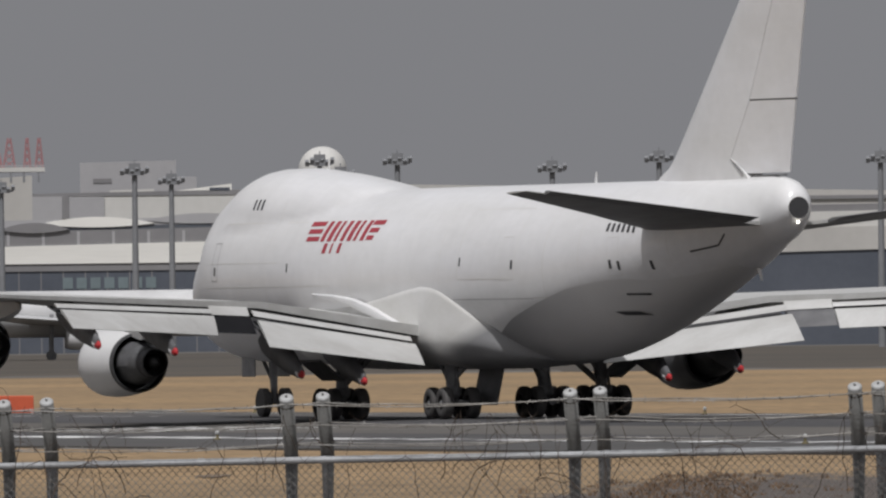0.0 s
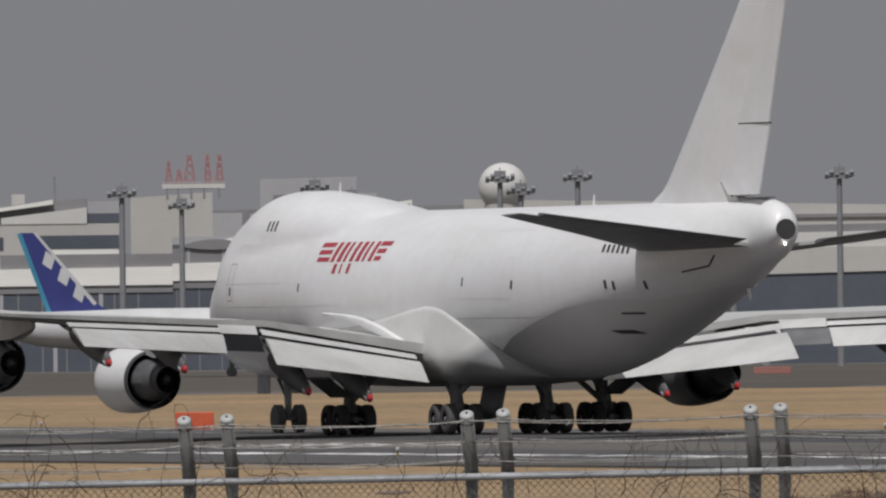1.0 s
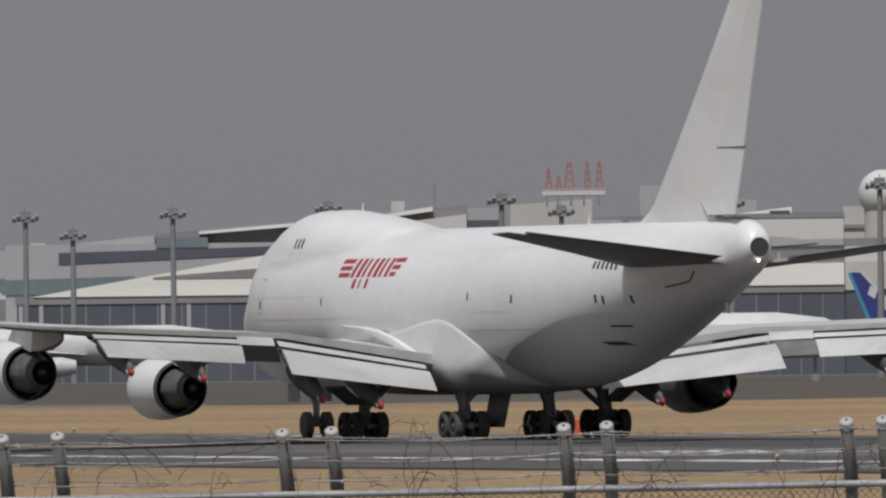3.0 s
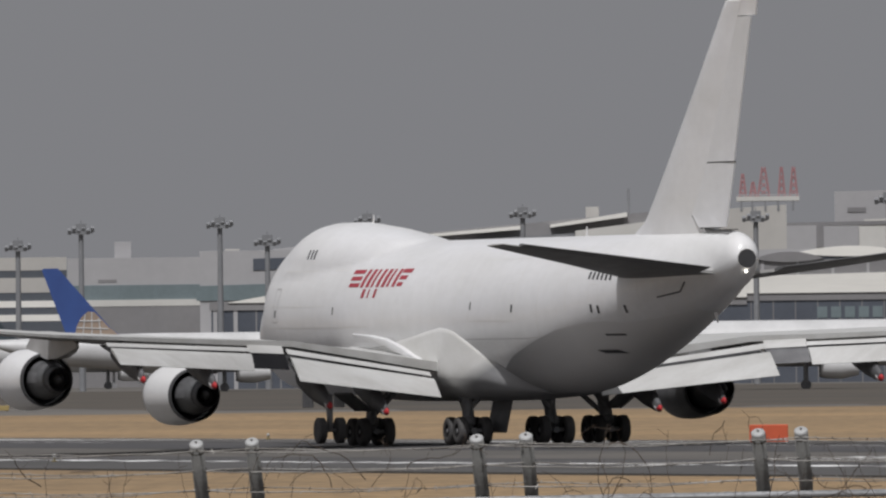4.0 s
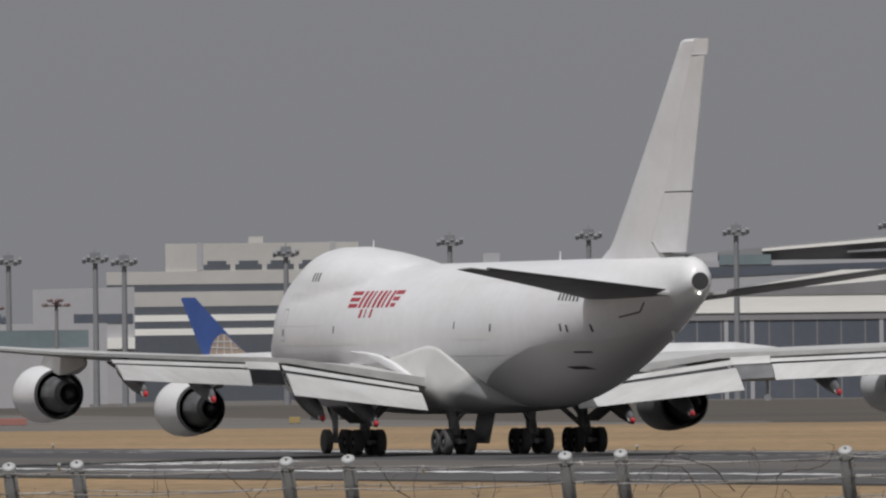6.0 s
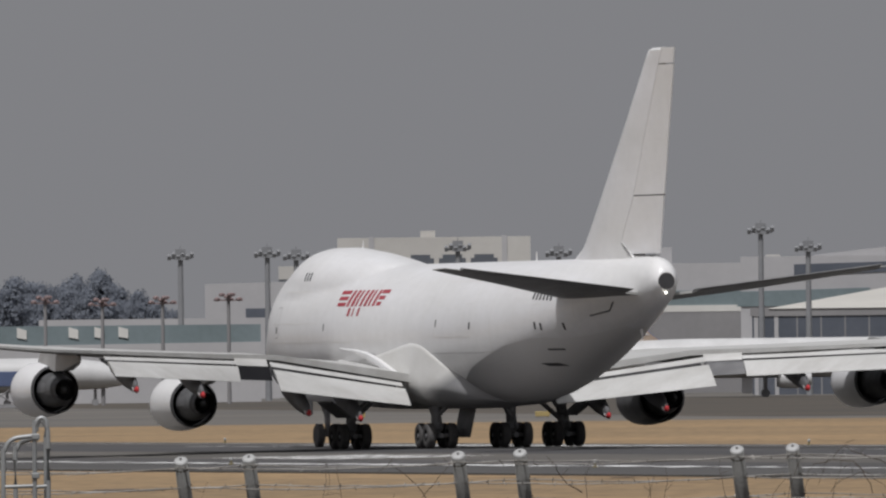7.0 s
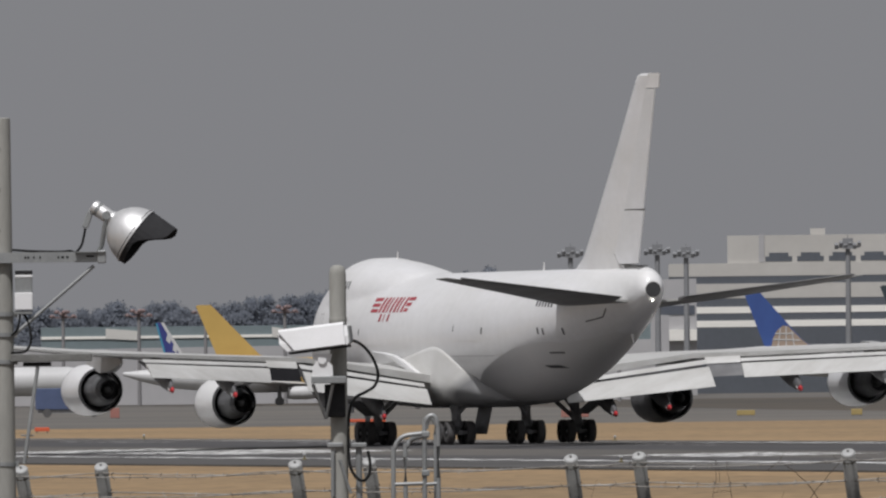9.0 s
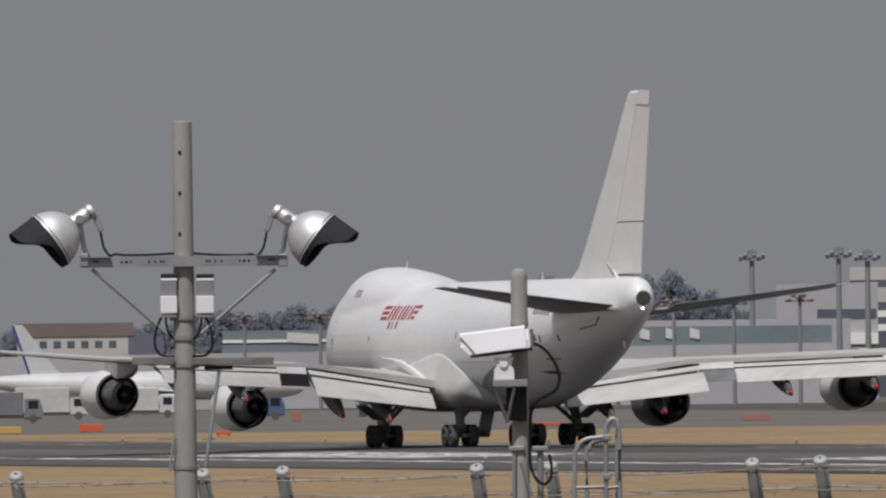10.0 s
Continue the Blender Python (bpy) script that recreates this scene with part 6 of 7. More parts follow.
def build_weeds():
    """Dry brown weeds standing in the strip of bare soil."""
    rnd = random.Random(21)
    verts, faces = [], []
    for k in range(420):
        y = rnd.uniform(425, 520)
        spread = rnd.gauss(0.0130, 0.0026) if k < 330 else rnd.uniform(0.003, 0.022)
        x = y * spread
        if y > min(11.3 * x + 446, 520) - rnd.uniform(0, 30):
            continue
        z, tall = ground_height(x, y), rnd.uniform(0.05, 0.20)
        for i in range(rnd.randrange(8, 16)):
            a, w = rnd.uniform(0, 2 * math.pi), rnd.uniform(0.006, 0.016)
            lean, h = rnd.uniform(0.02, 0.16), tall * rnd.uniform(0.5, 1.1)
            bx, by = x + rnd.uniform(-0.12, 0.12), y + rnd.uniform(-0.12, 0.12)
            mx, my = bx + lean * 0.4 * math.cos(a), by + lean * 0.4 * math.sin(a)
            n = len(verts)
            verts += [(bx - w, by, z - 0.03), (bx + w, by, z - 0.03), (mx + w * 0.8, my, z + h * 0.6), (mx - w * 0.8, my, z + h * 0.6), (bx + lean * math.cos(a), by + lean * math.sin(a), z + h)]
            faces += [(n, n + 1, n + 2, n + 3), (n + 3, n + 2, n + 4)]
    data = bpy.data.meshes.new("dry_weeds")
    data.from_pydata(verts, [], faces)
    data.materials.append(M_WEED)
    tagged(new("dry_weeds", data), "low dry brown weeds on the bare soil", "weeds", kind="stuff")


def build_vines():
    """Dry climbing stems that hang in the wires."""
    rnd = random.Random(3)
    for lo, hi, n, high in ((-15.6, -8.5, 80, 0.3), (-16.9, -15.6, 10, 0.25), (-19.5, -16.9, 26, 0.08), (-22.5, -19.8, 26, 0.15), (-24.6, -22.5, 10, 0.2), (-28, -25, 5, 0.2)):
        for k in range(n):
            x = rnd.uniform(lo, hi)
            z = fence_top(x) - rnd.uniform(high, 1.0)
            p = at_fence(x, 128.55 + rnd.uniform(-0.05, 0.3), z)
            d = Vector((rnd.uniform(-1, 1), 0, rnd.uniform(0.2, 1.3))).normalized()
            upright = k % 2 == 0          # every other one climbs straight up
            if upright:
                p.z, d = fence_top(x) - rnd.uniform(0.55, 1.0), Vector((rnd.uniform(-0.25, 0.25), 0, 1)).normalized()
            pts = [p]
            for i in range(rnd.randrange(8, 18)):
                d = (d + (Vector((rnd.uniform(-0.35, 0.35), rnd.uniform(-0.2, 0.2), rnd.uniform(-0.1, 0.3))) if upright else Vector((rnd.uniform(-0.6, 0.6), rnd.uniform(-0.3, 0.3), rnd.uniform(-0.75, 0.5))))).normalized()
                nxt = pts[-1] + d * rnd.uniform(0.03, 0.08)
                if nxt.z > fence_top(x) + 0.2 - high:
                    d.z = -abs(d.z)
                    nxt = pts[-1] + d * 0.05
                pts.append(nxt)
            bm = bmesh.new()
            for i in range(3, len(pts) - 1, 4):         # short side twigs
                add_tube(bm, pts[i], pts[i] + Vector((rnd.uniform(-0.08, 0.08), 0, rnd.uniform(0.0, 0.07))), 0.002, 0.0012, 3)
            add_path(bm, pts, [(0.0022 + 0.0024 * ((k * 37) % 10) / 10) * (1 - 0.6 * i / len(pts)) for i in range(len(pts))], 4)
            tagged(part("dry_vine", bm, M_TWIG), "bare brown vine stem tangled in the fence wire", "vine", group="vines on the fence")


# ---- lamp pole, watching camera and hoops by the fence ----
UNIT = 0.0039


def flowing(pts, n=5):
    """More points on a smooth curve through pts."""
    pts = [Vector(p) for p in pts]
    ext = [pts[0] * 2 - pts[1]] + pts + [pts[-1] * 2 - pts[-2]]
    out = []
    for i in range(1, len(ext) - 2):
        p0, p1, p2, p3 = ext[i - 1:i + 3]
        for k in range(n):
            u = k / n
            out.append(0.5 * (2 * p1 + (p2 - p0) * u + (2 * p0 - 5 * p1 + 4 * p2 - p3) * u * u + (3 * p1 - p0 - 3 * p2 + p3) * u ** 3))
    return out + [pts[-1]]


def near_thing(name, bearing, dist, label, category):
    p = spot(bearing, 0, dist)
    base = ground_height(p.x, p.y)
    return thing(name, pose(p.x, p.y, base, 0, 0, math.degrees(-bearing / 1000)), label, category), base


def grid(top):
    """Places set to fit the camera's view, in units of 3.9 mm, right and down from the top of a pole."""
    def g(dx, dy, y=0.0):
        return Vector((UNIT * (dx - 0.0115 * dy), y, top - UNIT * (dy + 0.0115 * dx)))
    return g


def build_floodlight(parent, g, sg, x0):
    """A bell-shaped floodlight with a dark hood, aimed outwards and down; sg 1 aims to the right."""
    neck = g(x0 + sg * 164, 158, -0.05)
    axis = Vector((sg * 0.80, -0.15, -0.58)).normalized()
    q = axis.to_track_quat('Z', 'Y')
    m = Matrix.Translation(neck) @ q.to_matrix().to_4x4()

    def turned(name, prof, mat, par, label="", c0=False, c1=False, n=32):
        bm = bmesh.new()
        add_turned(bm, prof, n, 'Z', cap0=c0, cap1=c1)
        return part(name, bm, mat, par, label, smooth=True, m=m if par is parent else None)
    bell = turned("floodlight", [(-0.02, 0.02), (-0.015, 0.043), (0.0, 0.05), (0.125, 0.05), (0.13, 0.057), (0.145, 0.059), (0.155, 0.078), (0.175, 0.108), (0.21, 0.145), (0.255, 0.175), (0.30, 0.194), (0.345, 0.206), (0.348, 0.211), (0.356, 0.211)], M_STEEL, parent, "brushed metal bell floodlight", True)
    turned("neck_ring", [(0.015, 0.045), (0.015, 0.051), (0.04, 0.051), (0.04, 0.045)], M_GALV, bell)
    turned("lens", [(0.350, 0.2), (0.351, 0.01)], M_GLASS, bell, "dark lamp glass", False, True)
    # hood: a tube cut on a slant, long on the upper side
    bm = bmesh.new()
    n = 32
    rr = []
    for wall in (0.205, 0.197):
        low, hi = [], []
        for i in range(n):
            a = 2 * math.pi * i / n
            d = Vector((math.cos(a), math.sin(a), 0))
            up = (q @ d).z
            ext = 0.035 + 0.165 * smooth01((up + 0.15) / 0.75)
            low.append(Vector((wall * d.x, wall * d.y, 0.335)))
            hi.append(Vector((wall * d.x, wall * d.y, 0.356 + ext)))
        rr.append((low, hi))
    ring_loft(bm, [rr[0][0], rr[0][1], rr[1][1], rr[1][0]], cap0=False, cap1=False)
    part("hood", bm, M_HOOD, bell, "dark slant-cut glare hood", smooth=False)
    # yoke, plate and lead
    bm = bmesh.new()
    add_path(bm, [neck + axis * 0.10 + Vector((0, -0.06, 0)), g(x0 + sg * 176, 225, -0.07), g(x0 + sg * 165, 248, -0.02)], 0.017, 8)
    add_path(bm, [neck + axis * 0.10 + Vector((0, 0.06, 0)), g(x0 + sg * 178, 225, 0.07), g(x0 + sg * 165, 248, 0.02)], 0.011, 8)
    add_turned(bm, [(-0.075, 0.03), (0.075, 0.03)], 14, 'Y', tuple(neck + axis * 0.1), True, True)
    part("yoke", bm, M_GALV, parent, "galvanised yoke")
    bm = bmesh.new()
    add_box(bm, -0.022, 0.022, -0.03, 0.03, -0.07, 0.05, 0.006)
    part("terminal_box", bm, M_GALV, parent, m=Matrix.Translation(g(x0 + sg * 152, 178, -0.03)) @ pose(0, 0, 0, 0, sg * 20, 0))
    bm = bmesh.new()
    add_path(bm, flowing([g(x0 + sg * 147, 196, -0.03), g(x0 + sg * 144, 212, -0.03), g(x0 + sg * 140, 226, -0.03), g(x0 + sg * 130, 238, -0.03), g(x0 + sg * 120, 235.5, -0.075), g(x0 + sg * 104, 237, -0.085), g(x0 + sg * 60, 236.5, -0.085), g(x0 + sg * 17, 234, -0.085)]), 0.0085, 7)
    part("lamp_lead", bm, M_CABLE, parent, "black lamp lead", smooth=True)


def build_lamp_pole():
    b, e, dist = -115.06, 13.98, 127.5
    lp, base = near_thing("lamp_pole", b, dist, "grey concrete pole carrying two bell floodlights on a slotted crossbar", "lamp pole")
    top = EYE + dist * e / 1000 - base
    g = grid(top)
    bm = bmesh.new()
    add_turned(bm, [(0, 0.088), (top - 2.6, 0.080), (top - 0.03, 0.066), (top - 0.005, 0.064), (top, 0.05)], 24, 'Z', cap0=True, cap1=True)
    part("pole", bm, M_POLE, lp, "grey-buff concrete pole", smooth=True)
    for dy in (55, 127, 199):
        bm = bmesh.new()
        p = g(-4, dy)
        add_turned(bm, [(-0.073, 0.011), (-0.05, 0.011)], 10, 'Y', (p.x, 0, p.z), True, True)
        part("bolt_hole", bm, M_CABLE, lp, "dark bolt hole")
    # slotted crossbar: a channel with dark slots
    za = g(0, 248).z
    bm = bmesh.new()
    x0, x1 = g(-178, 248).x, g(184, 248).x
    add_box(bm, x0, x1, -0.112, -0.104, za - 0.036, za + 0.036)
    add_box(bm, x0, x1, -0.104, -0.066, za + 0.028, za + 0.036)
    add_box(bm, x0, x1, -0.104, -0.066, za - 0.036, za - 0.028)
    bar = part("crossbar", bm, M_GALV, lp, "galvanised slotted crossbar")
    for sg in (-1, 1):
        for u, w in ((0.516, 0.006), (0.438, 0.008), (0.406, 0.010), (0.376, 0.005), (0.25, 0.005), (0.207, 0.005), (0.168, 0.006), (0.148, 0.006)):
            bm = bmesh.new()
            add_box(bm, sg * u + 0.012 - w, sg * u + 0.012 + w, -0.1145, -0.111, za - 0.007, za + 0.007)
            part("slot", bm, M_CABLE, bar)
    for sg, xx in ((-1, -178), (1, 184)):
        bm = bmesh.new()
        p = g(xx, 246)
        add_box(bm, -0.03, 0.03, -0.05, 0.05, -0.045, 0.045, 0.006)
        part("end_plate", bm, M_GALV, bar, m=pose(p.x - sg * 0.02, -0.09, p.z))
        bm = bmesh.new()
        add_box(bm, -0.104, 0.104, -0.006, 0.006, -0.030, 0.034)
        add_box(bm, -0.104, 0.104, -0.036, -0.006, 0.028, 0.034)
        plate = part("lamp_plate", bm, M_GALV, bar, m=pose(p.x - sg * 0.10, -0.1185, za + 0.003))
        bm = bmesh.new()
        add_box(bm, -0.026, 0.026, -0.0085, -0.005, -0.004, 0.007)
        part("slot", bm, M_CABLE, plate)
    for sg in (-1, 1):
        build_floodlight(lp, g, sg, 3)
        bm = bmesh.new()
        add_tube(bm, g(3 + sg * 162, 262, -0.085), g(3 + sg * 20, 385, -0.06), 0.013, None, 8)
        part("brace", bm, M_GALV, lp, "galvanised brace")
        xm = 3 + sg * 29
        bm = bmesh.new()
        xa, xb = (-37, -9) if sg < 0 else (26, 56)
        p, p2 = g(xa, 310), g(xb, 269)
        add_box(bm, p.x, p2.x, -0.09, 0.02, p.z, p2.z, 0.006)
        bx = part("ballast_box", bm, M_MAST if sg < 0 else M_GALV, lp, "grey ballast box")
        for nm, y0, y1, d, mat, lb in (("top_strip", 277, 270, 0.096, M_HOOD, "dark top strip"), ("label_strip", 283, 278, 0.094, M_CAMWHITE, "white strip"),
                                       ("lower_cover", 340, 309, 0.11, M_CAMWHITE, "white lower cover"), ("gland_plate", 348, 341, 0.10, M_GALV, "grey cable gland plate")):
            bm = bmesh.new()
            p, p2 = g(xa - 0.5, y0), g(xb + 0.5, y1)
            add_box(bm, p.x, p2.x, -d, 0.024, p.z, p2.z, 0.004)
            part(nm, bm, mat, bx, lb)
        bm = bmesh.new()
        s = sg
        add_path(bm, flowing([g(xm + s * 2, 345, -0.05), g(xm + s * 2, 358, -0.06), g(xm - s * 3, 375, -0.08), g(3 + s * 17, 385, -0.07)]), 0.008, 7)
        add_path(bm, flowing([g(xm + s * 9, 345, -0.05), g(xm + s * 17, 362, -0.07), g(xm + s * 22, 385, -0.09), g(xm + s * 20, 402, -0.09), g(xm + s * 10, 414, -0.08), g(3 + s * 16, 416, -0.07)]), 0.009, 7)
        part("cable_loop", bm, M_CABLE, lp, "black cable loop", smooth=True)
    # lower arms and stay
    for xa, xb in ((-88, -14), (18, 162)):
        bm = bmesh.new()
        p, p2 = g(xa, 432), g(xb, 417)
        add_box(bm, p.x, p2.x, -0.10, -0.03, p.z, p2.z, 0.005)
        part("lower_arm", bm, M_CONC, lp, "weathered flat steel arm")
    bm = bmesh.new()
    p, p2 = g(40, 440), g(90, 432)
    add_box(bm, p.x, p2.x, -0.06, 0.0, p.z, p2.z, 0.004)
    part("arm_bracket", bm, M_HOOD, lp)
    for k, dy in enumerate((348, 384, 432, 613)):
        bm = bmesh.new()
        z = g(0, dy).z
        add_turned(bm, [(z - 0.014, 0.078), (z - 0.014, 0.086), (z + 0.014, 0.086), (z + 0.014, 0.078)], 24, 'Z')
        add_box(bm, -0.10, -0.07, -0.03, 0.01, z - 0.02, z + 0.02)
        add_box(bm, 0.07, 0.10, -0.03, 0.01, z - 0.02, z + 0.02)
        part("clamp", bm, M_GALV, lp, "steel pole clamp")
    bm = bmesh.new()
    add_tube(bm, g(66, 440, -0.06), g(42, 612, -0.08), 0.013, None, 8)
    add_tube(bm, g(-14, 560, -0.08), g(-22, 620, -0.08), 0.008, None, 6)
    part("stay", bm, M_GALV, lp, "thin steel stay")
    for xa, xb in ((-43, -10), (36, 60)):
        bm = bmesh.new()
        add_tube(bm, g(xa, 562, -0.05), g(xb, 562, -0.05), 0.006, None, 6)
        part("step_bolt", bm, M_MAST, lp)


def build_watch_camera():
    b, e, dist = -96.92, 5.81, 127.6
    wc, base = near_thing("surveillance_camera", b, dist, "white surveillance camera housing bracketed to a grey pole", "camera")
    top = EYE + dist * e / 1000 - base
    g = grid(top)
    bm = bmesh.new()
    add_turned(bm, [(0, 0.062), (top - 0.06, 0.058), (top - 0.02, 0.05), (top - 0.004, 0.03), (top, 0.01)], 22, 'Z', cap0=True, cap1=True)
    add_turned(bm, [(top - 0.40, 0.060), (top - 0.39, 0.062), (top - 0.37, 0.062), (top - 0.36, 0.059)], 22, 'Z')
    part("pole", bm, M_POLE, wc, "grey-buff pole with a domed cap", smooth=True)
    # housing, aimed to the left, down and a little towards the camera
    c = g(-38, 133, -0.16)
    hm = Matrix.Translation(c) @ pose(0, 0, 0, 0, -6.5, -7)
    bm = bmesh.new()
    rings = []
    for x, w, z0, z1 in ((-0.25, 0.065, 0.01, 0.07), (-0.20, 0.075, -0.055, 0.075), (0.22, 0.075, -0.06, 0.075), (0.235, 0.07, -0.05, 0.07)):
        rings.append([(x, sy * w, z) for sy, z in ((-1, z0), (-0.95, 0.0), (-0.6, z1), (0.6, z1), (0.95, 0.0), (1, z0))])
    ring_loft(bm, rings)
    hs = part("housing", bm, M_CAMWHITE, wc, "white camera housing", m=hm)
    bm = bmesh.new()
    ring_loft(bm, [[(x + sl, -0.100, -0.055), (x, -0.072, 0.085), (x, -0.05, 0.10), (x, 0.05, 0.10), (x, 0.072, 0.085), (x + sl, 0.100, -0.055), (x + sl, 0.095, -0.055), (x, 0.066, 0.083), (x, 0.047, 0.095), (x, -0.047, 0.095), (x, -0.066, 0.083), (x + sl, -0.095, -0.055)] for x, sl in ((-0.245, 0.10), (0.21, 0.0))])
    part("sun_shield", bm, M_CAMWHITE, hs, "white sun shield")
    bm = bmesh.new()
    add_box(bm, -0.19, 0.23, -0.07, 0.07, -0.078, -0.061)
    part("base_rail", bm, M_HOOD, hs, "dark mounting rail")
    bm = bmesh.new()
    add_box(bm, 0.236, 0.25, -0.07, 0.07, -0.05, 0.07, 0.004)
    part("rear_plate", bm, M_GALV, hs, "grey rear plate")
    bm = bmesh.new()
    add_box(bm, -0.2515, -0.249, -0.06, 0.06, 0.02, 0.065)
    part("window", bm, M_GLASS, hs, "dark front glass")
    bm = bmesh.new()
    p, p2 = g(-44, 197), g(-8, 158)
    rings = []
    for z, x0, x1 in ((p.z, p.x, p2.x), (p.z + 0.072, p.x + 0.004, p2.x - 0.004), (p.z + 0.092, p.x + 0.022, p2.x - 0.022), (p2.z, p.x + 0.005, p2.x - 0.005)):
        rings.append([(x0, -0.21, z), (x1, -0.21, z), (x1, -0.11, z), (x0, -0.11, z)])
    ring_loft(bm, rings)
    add_turned(bm, [(-0.225, 0.03), (-0.10, 0.03)], 16, 'Y', (g(-27, 165).x, 0, g(-27, 168).z), True, True)
    part("tilt_head", bm, M_CAMWHITE, wc, "white tilt head")
    bm = bmesh.new()
    p, p2 = g(-46, 210), g(16, 197)
    add_box(bm, p.x, p2.x, -0.24, 0.05, p.z, p2.z, 0.004)
    part("shelf", bm, M_GALV, wc, "grey steel shelf")
    for x, y in ((-43, -0.22), (-8, -0.22)):
        bm = bmesh.new()
        add_tube(bm, g(x, 212, y), g(-20 if x < 0 else 13, 272, -0.115), 0.012, None, 6)
        part("shelf_brace", bm, M_GALV, wc)
    bm = bmesh.new()
    p, p2 = g(-22, 270), g(14, 211)
    add_box(bm, p.x, p2.x, -0.11, -0.055, p.z, p2.z, 0.006)
    part("junction_box", bm, M_HOOD, wc, "dark grey junction box")
    bm = bmesh.new()
    add_path(bm, flowing([g(22, 133, -0.14), g(36, 137, -0.15), g(52, 150, -0.15), g(66, 172, -0.15), g(72, 195, -0.14), g(66, 214, -0.13), g(50, 225, -0.12), g(33, 234, -0.11), g(24, 250, -0.10), g(20, 275, -0.09), g(20, 330, -0.08), g(22, 352, -0.09), g(30, 372, -0.1), g(44, 382, -0.1), g(56, 372, -0.1), g(58, 350, -0.08), g(54, 330, -0.06)]), 0.0105, 8)
    part("camera_cable", bm, M_CABLE, wc, "looped black cable", smooth=True)
    for x in (-4, 38):
        bm = bmesh.new()
        p = g(x, 318)
        add_turned(bm, [(0, 0.022), (p.z - 0.02, 0.022)], 12, 'Z', (p.x, -0.03, 0), True, True)
        add_box(bm, p.x - 0.055, p.x + 0.055, -0.08, 0.03, p.z - 0.02, p.z + 0.012, 0.006)
        part("conduit", bm, M_GALV, wc, "galvanised conduit with a cap")
    bm = bmesh.new()
    add_tube(bm, g(4, 345, -0.06), g(24, 405, -0.06), 0.012, None, 6)
    add_tube(bm, g(-8, 330, -0.07), g(-8, 410, -0.07), 0.014, None, 8)
    part("conduit_stay", bm, M_GALV, wc)


def build_hoops():
    """Galvanised grab hoops at the head of a ladder."""
    b, dist = -96.92, 127.3
    lh, base = near_thing("ladder_hoops", b + 127 * 0.0306, dist, "bent galvanised grab rails of a ladder head", "ladder")
    top = EYE + dist * 5.81 / 1000 - base
    g0 = grid(top)

    def g(x, y, d=0.0):
        p = g0(x, y, d)
        return p - Vector((127 * 0.0306 * dist / 1000, 0, 0))
    low = 620

    def rail(pts, r=0.017):
        bm = bmesh.new()
        add_path(bm, flowing(pts, 4) if len(pts) > 2 else pts, r, 10)
        part("hoop_rail", bm, M_GALV, lh, "bent galvanised tube", smooth=True)
    rail([g(100, low), g(99, 345), g(101, 325), g(108, 310), g(120, 302), g(140, 299), g(158, 297)])
    rail([g(124, low, 0.3), g(120, 340, 0.3), g(123, 322, 0.3), g(130, 310, 0.3), g(145, 304, 0.25), g(160, 302, 0.2)])
    rail([g(156, low), g(154, 300), g(155, 280), g(160, 269), g(168, 266), g(174, 272), g(176, 286), g(178, 320), g(180, low)])
    rail([g(158, 290, 0.25), g(160, 276, 0.25), g(166, 271, 0.25), g(171, 278, 0.25), g(173, 300, 0.25), g(175, low, 0.25)], 0.013)
    rail([g(98, 388), g(155, 386)], 0.014)
    rail([g(156, 388), g(180, 386)], 0.014)
    for y in (299, 368):
        bm = bmesh.new()
        p = g(156, y)
        add_box(bm, p.x - 0.028, p.x + 0.028, -0.03, 0.03, p.z - 0.02, p.z + 0.02, 0.006)
        part("rail_clamp", bm, M_GALV, lh)


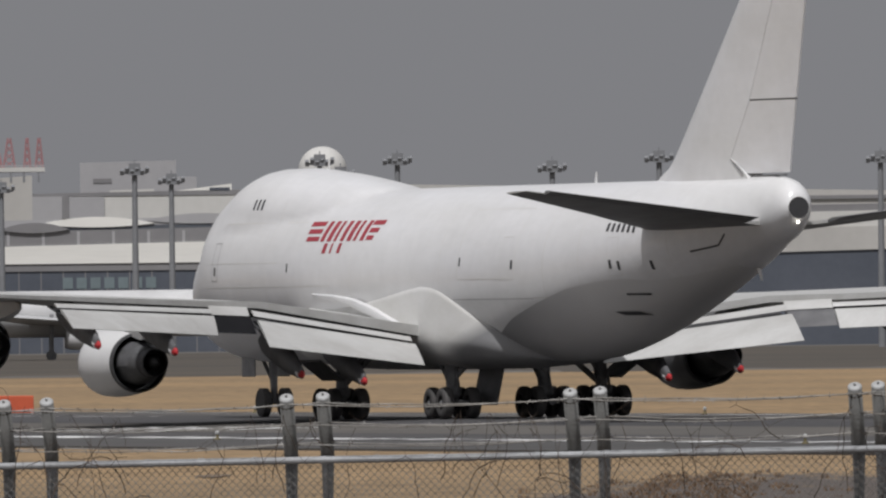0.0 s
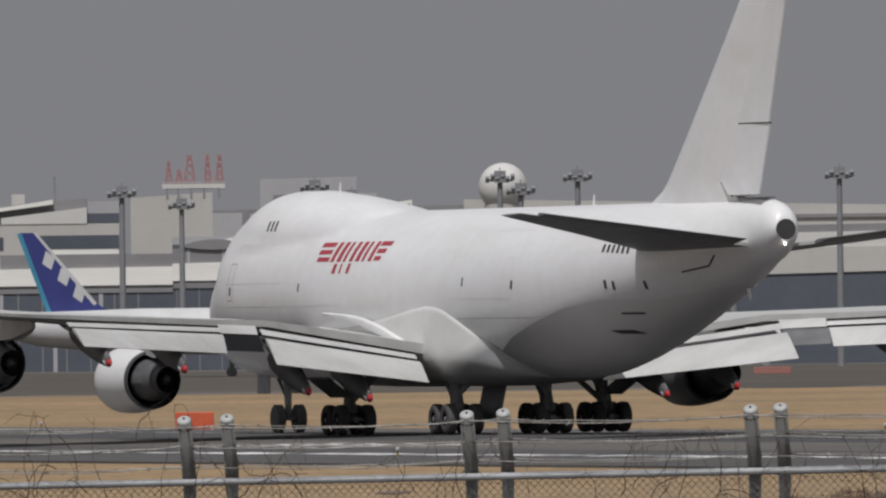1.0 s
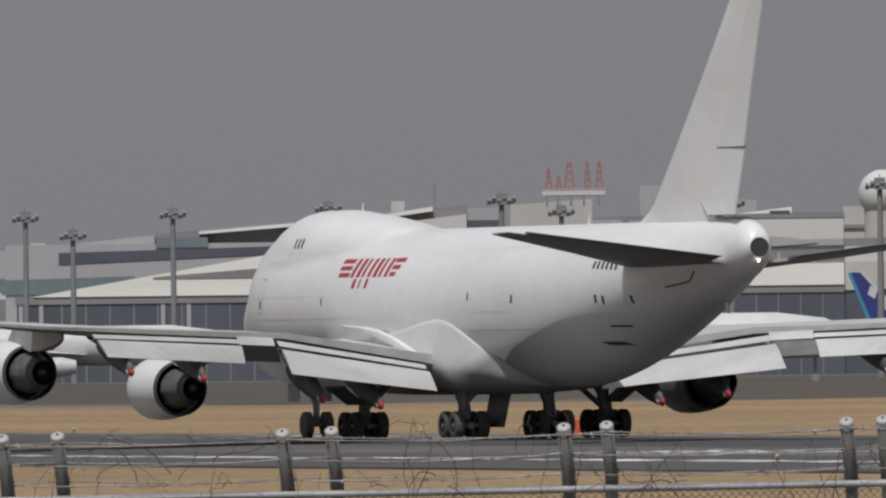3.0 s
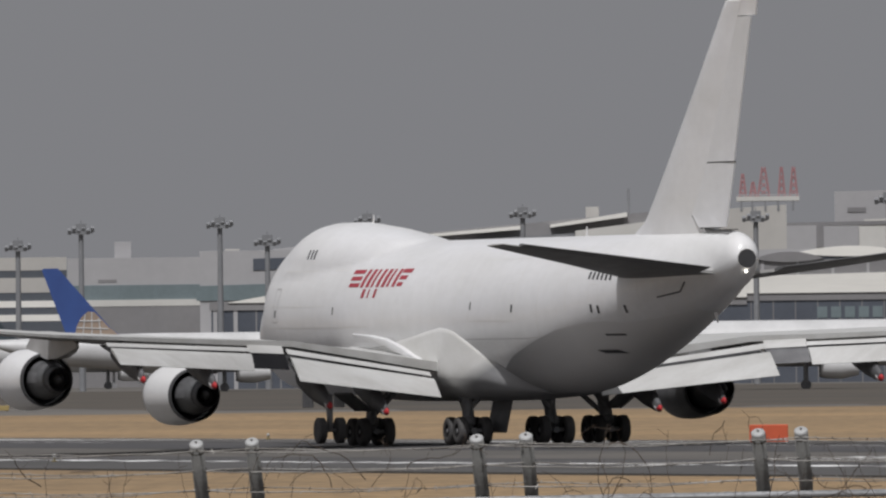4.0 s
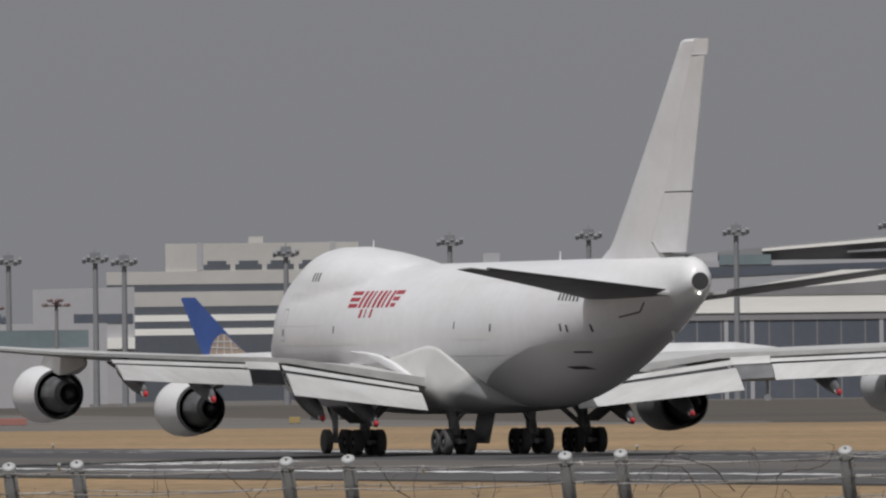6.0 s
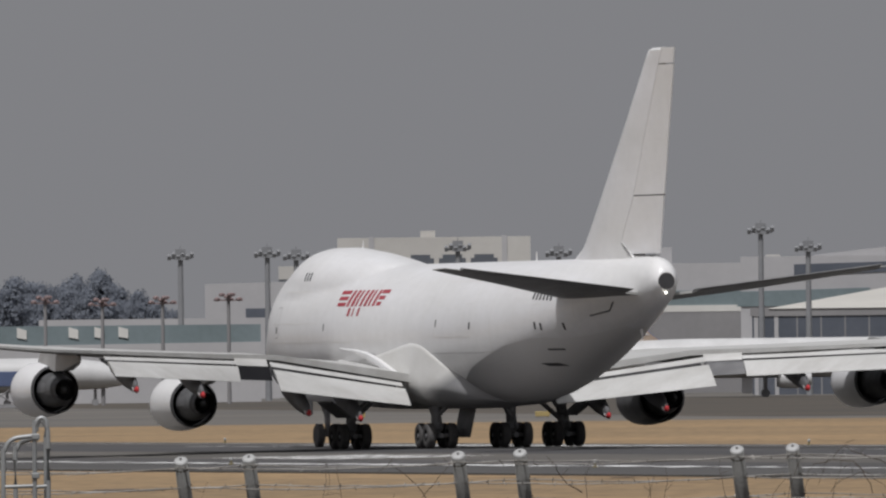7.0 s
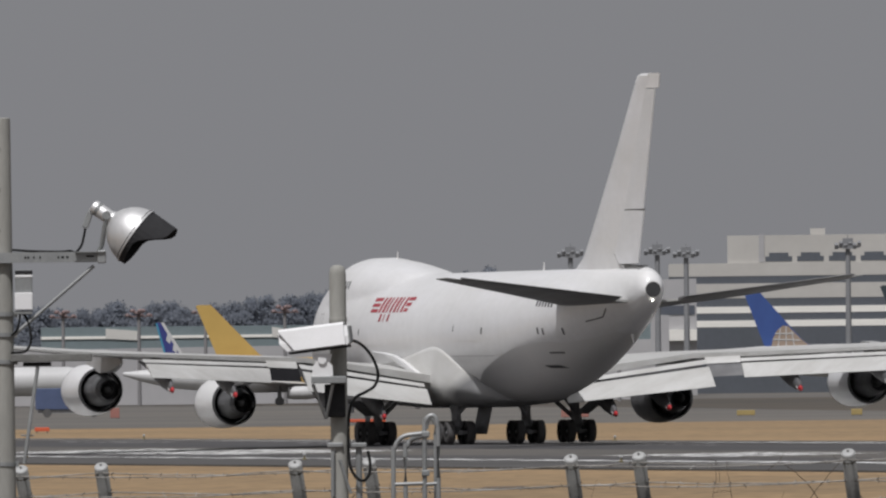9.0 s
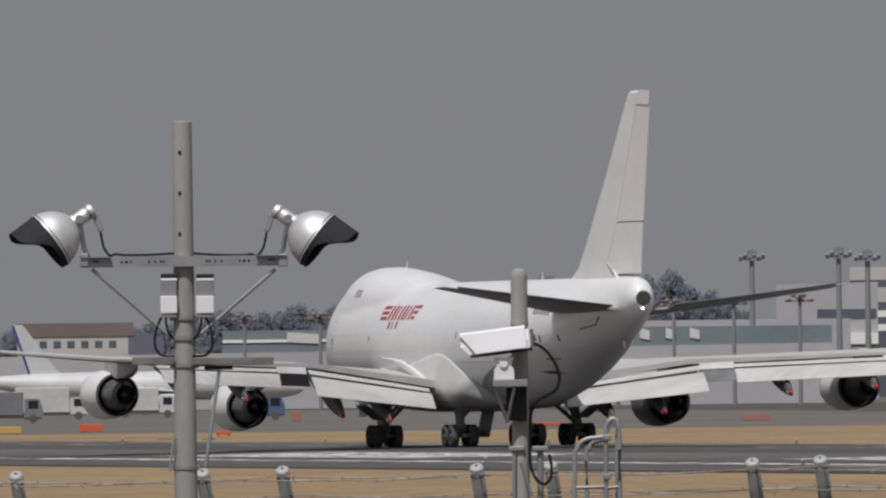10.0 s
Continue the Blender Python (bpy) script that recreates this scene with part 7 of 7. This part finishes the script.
def build_scene():
    build_ground()
    build_runway()
    build_apron()
    build_haze_strip()
    build_ground_marks()
    build_terminals()
    build_light_masts()
    build_parked_jet(-32.8, 5.95, 2200, 9.0, (M_BLUE, M_CYAN), "parked airliner with a dark blue tail and light blue stripe", "stripe")
    build_parked_jet(-8.4, 3.9, 2500, 8.0, (M_BLUE, M_CYAN), "parked airliner with a dark blue tail", "stripe")
    build_parked_jet(-75.03, 4.23, 2900, 9.0, (M_ROYAL, M_GOLD), "parked airliner with a blue tail and gold patch", "globe")
    build_parked_jet(-67.6, 4.36, 2850, 9.0, (M_TEAL, M_CORAL), "parked airliner with a dark tail and red ring emblem", "disc")
    build_parked_jet(-62.6, 5.04, 2500, 9.0, (M_ROYAL, M_GOLD), "parked airliner with a blue tail and gold patch", "globe")
    build_parked_jet(-104.65, 3.72, 2450, 8.0, (M_YELLOW, M_YELLOW), "parked airliner with a plain yellow tail and rear body", hull=M_YELLOW)
    build_parked_jet(-106.8, 2.8, 2450, 4.2, (M_BLUE, M_CYAN), "parked airliner with a dark blue tail", "stripe")
    build_parked_jet(-124.4, 3.05, 2300, 5.2, (M_PLANE, M_BLUE), "parked white airliner with a blue-striped tail", "stripe")
    build_trees()
    build_field_signs()
    build_service_trucks()
    build_fence_row(128.6, -33.32, 16, 2.0, True, "chain-link security fence of grey posts with barbed wire")
    build_fence_row(131.35, -33.34, 16, 1.995, False, "second row of grey fence posts with barbed wire")
    build_weeds()
    build_vines()
    build_lamp_pole()
    build_watch_camera()
    build_hoops()


build_scene()
jet = build_jet()


def motions():
    # drift to starboard of the centreline, and heading, as the take-off run goes on
    ts = (0, 1, 2.5, 4, 5.5, 7, 8, 9, 10)
    drift = (0.08, 0.13, 0.10, 0.05, -0.02, -0.10, -0.19, -0.23, -0.23)
    turn = (19.35, 19.40, 19.46, 19.60, 19.68, 19.66, 19.50, 19.35, 19.34)
    rows = []
    for k in range(21):
        t = 0.5 * k
        p = START + FW * (20.53 * t + 1.0155 * t * t) + SB * float(np.interp(t, ts, drift))
        rows.append((t, pose(*p, 0, 0, float(np.interp(t, ts, turn)))))
    walk(jet, rows)
    # the wheels roll with the run
    for ob, c, rad in WHEELS:
        rows = []
        n = int((20.53 * 10 + 1.0155 * 100) / rad / radians(80)) + 1
        for k in range(n + 1):
            run = (20.53 * 10 + 1.0155 * 100) * k / n
            t = (-20.53 + math.sqrt(20.53 ** 2 + 4 * 1.0155 * run)) / (2 * 1.0155)
            rows.append((min(t, 10.0), Matrix.Translation(c) @ Matrix.Rotation(-run / rad, 4, 'X')))
        walk(ob, rows)
    # rudder pedal work; negative swings the trailing edge to port
    pedal = [(0, 1.5), (0.5, -5), (1, -8.5), (1.5, -9), (2, -5.7), (2.5, -6.3), (3, -8.5), (4.5, -5.1), (5, -3.9), (5.5, -5.2), (7, 1), (7.5, 2), (8, -6.5), (8.5, -8.5), (9, -6.1), (9.5, -7), (10, 2.5)]
    for ob, foot, axis in RUDDERS:
        walk(ob, [(t, Matrix.Translation(foot) @ Matrix.Rotation(radians(d), 4, axis)) for t, d in pedal])


motions()
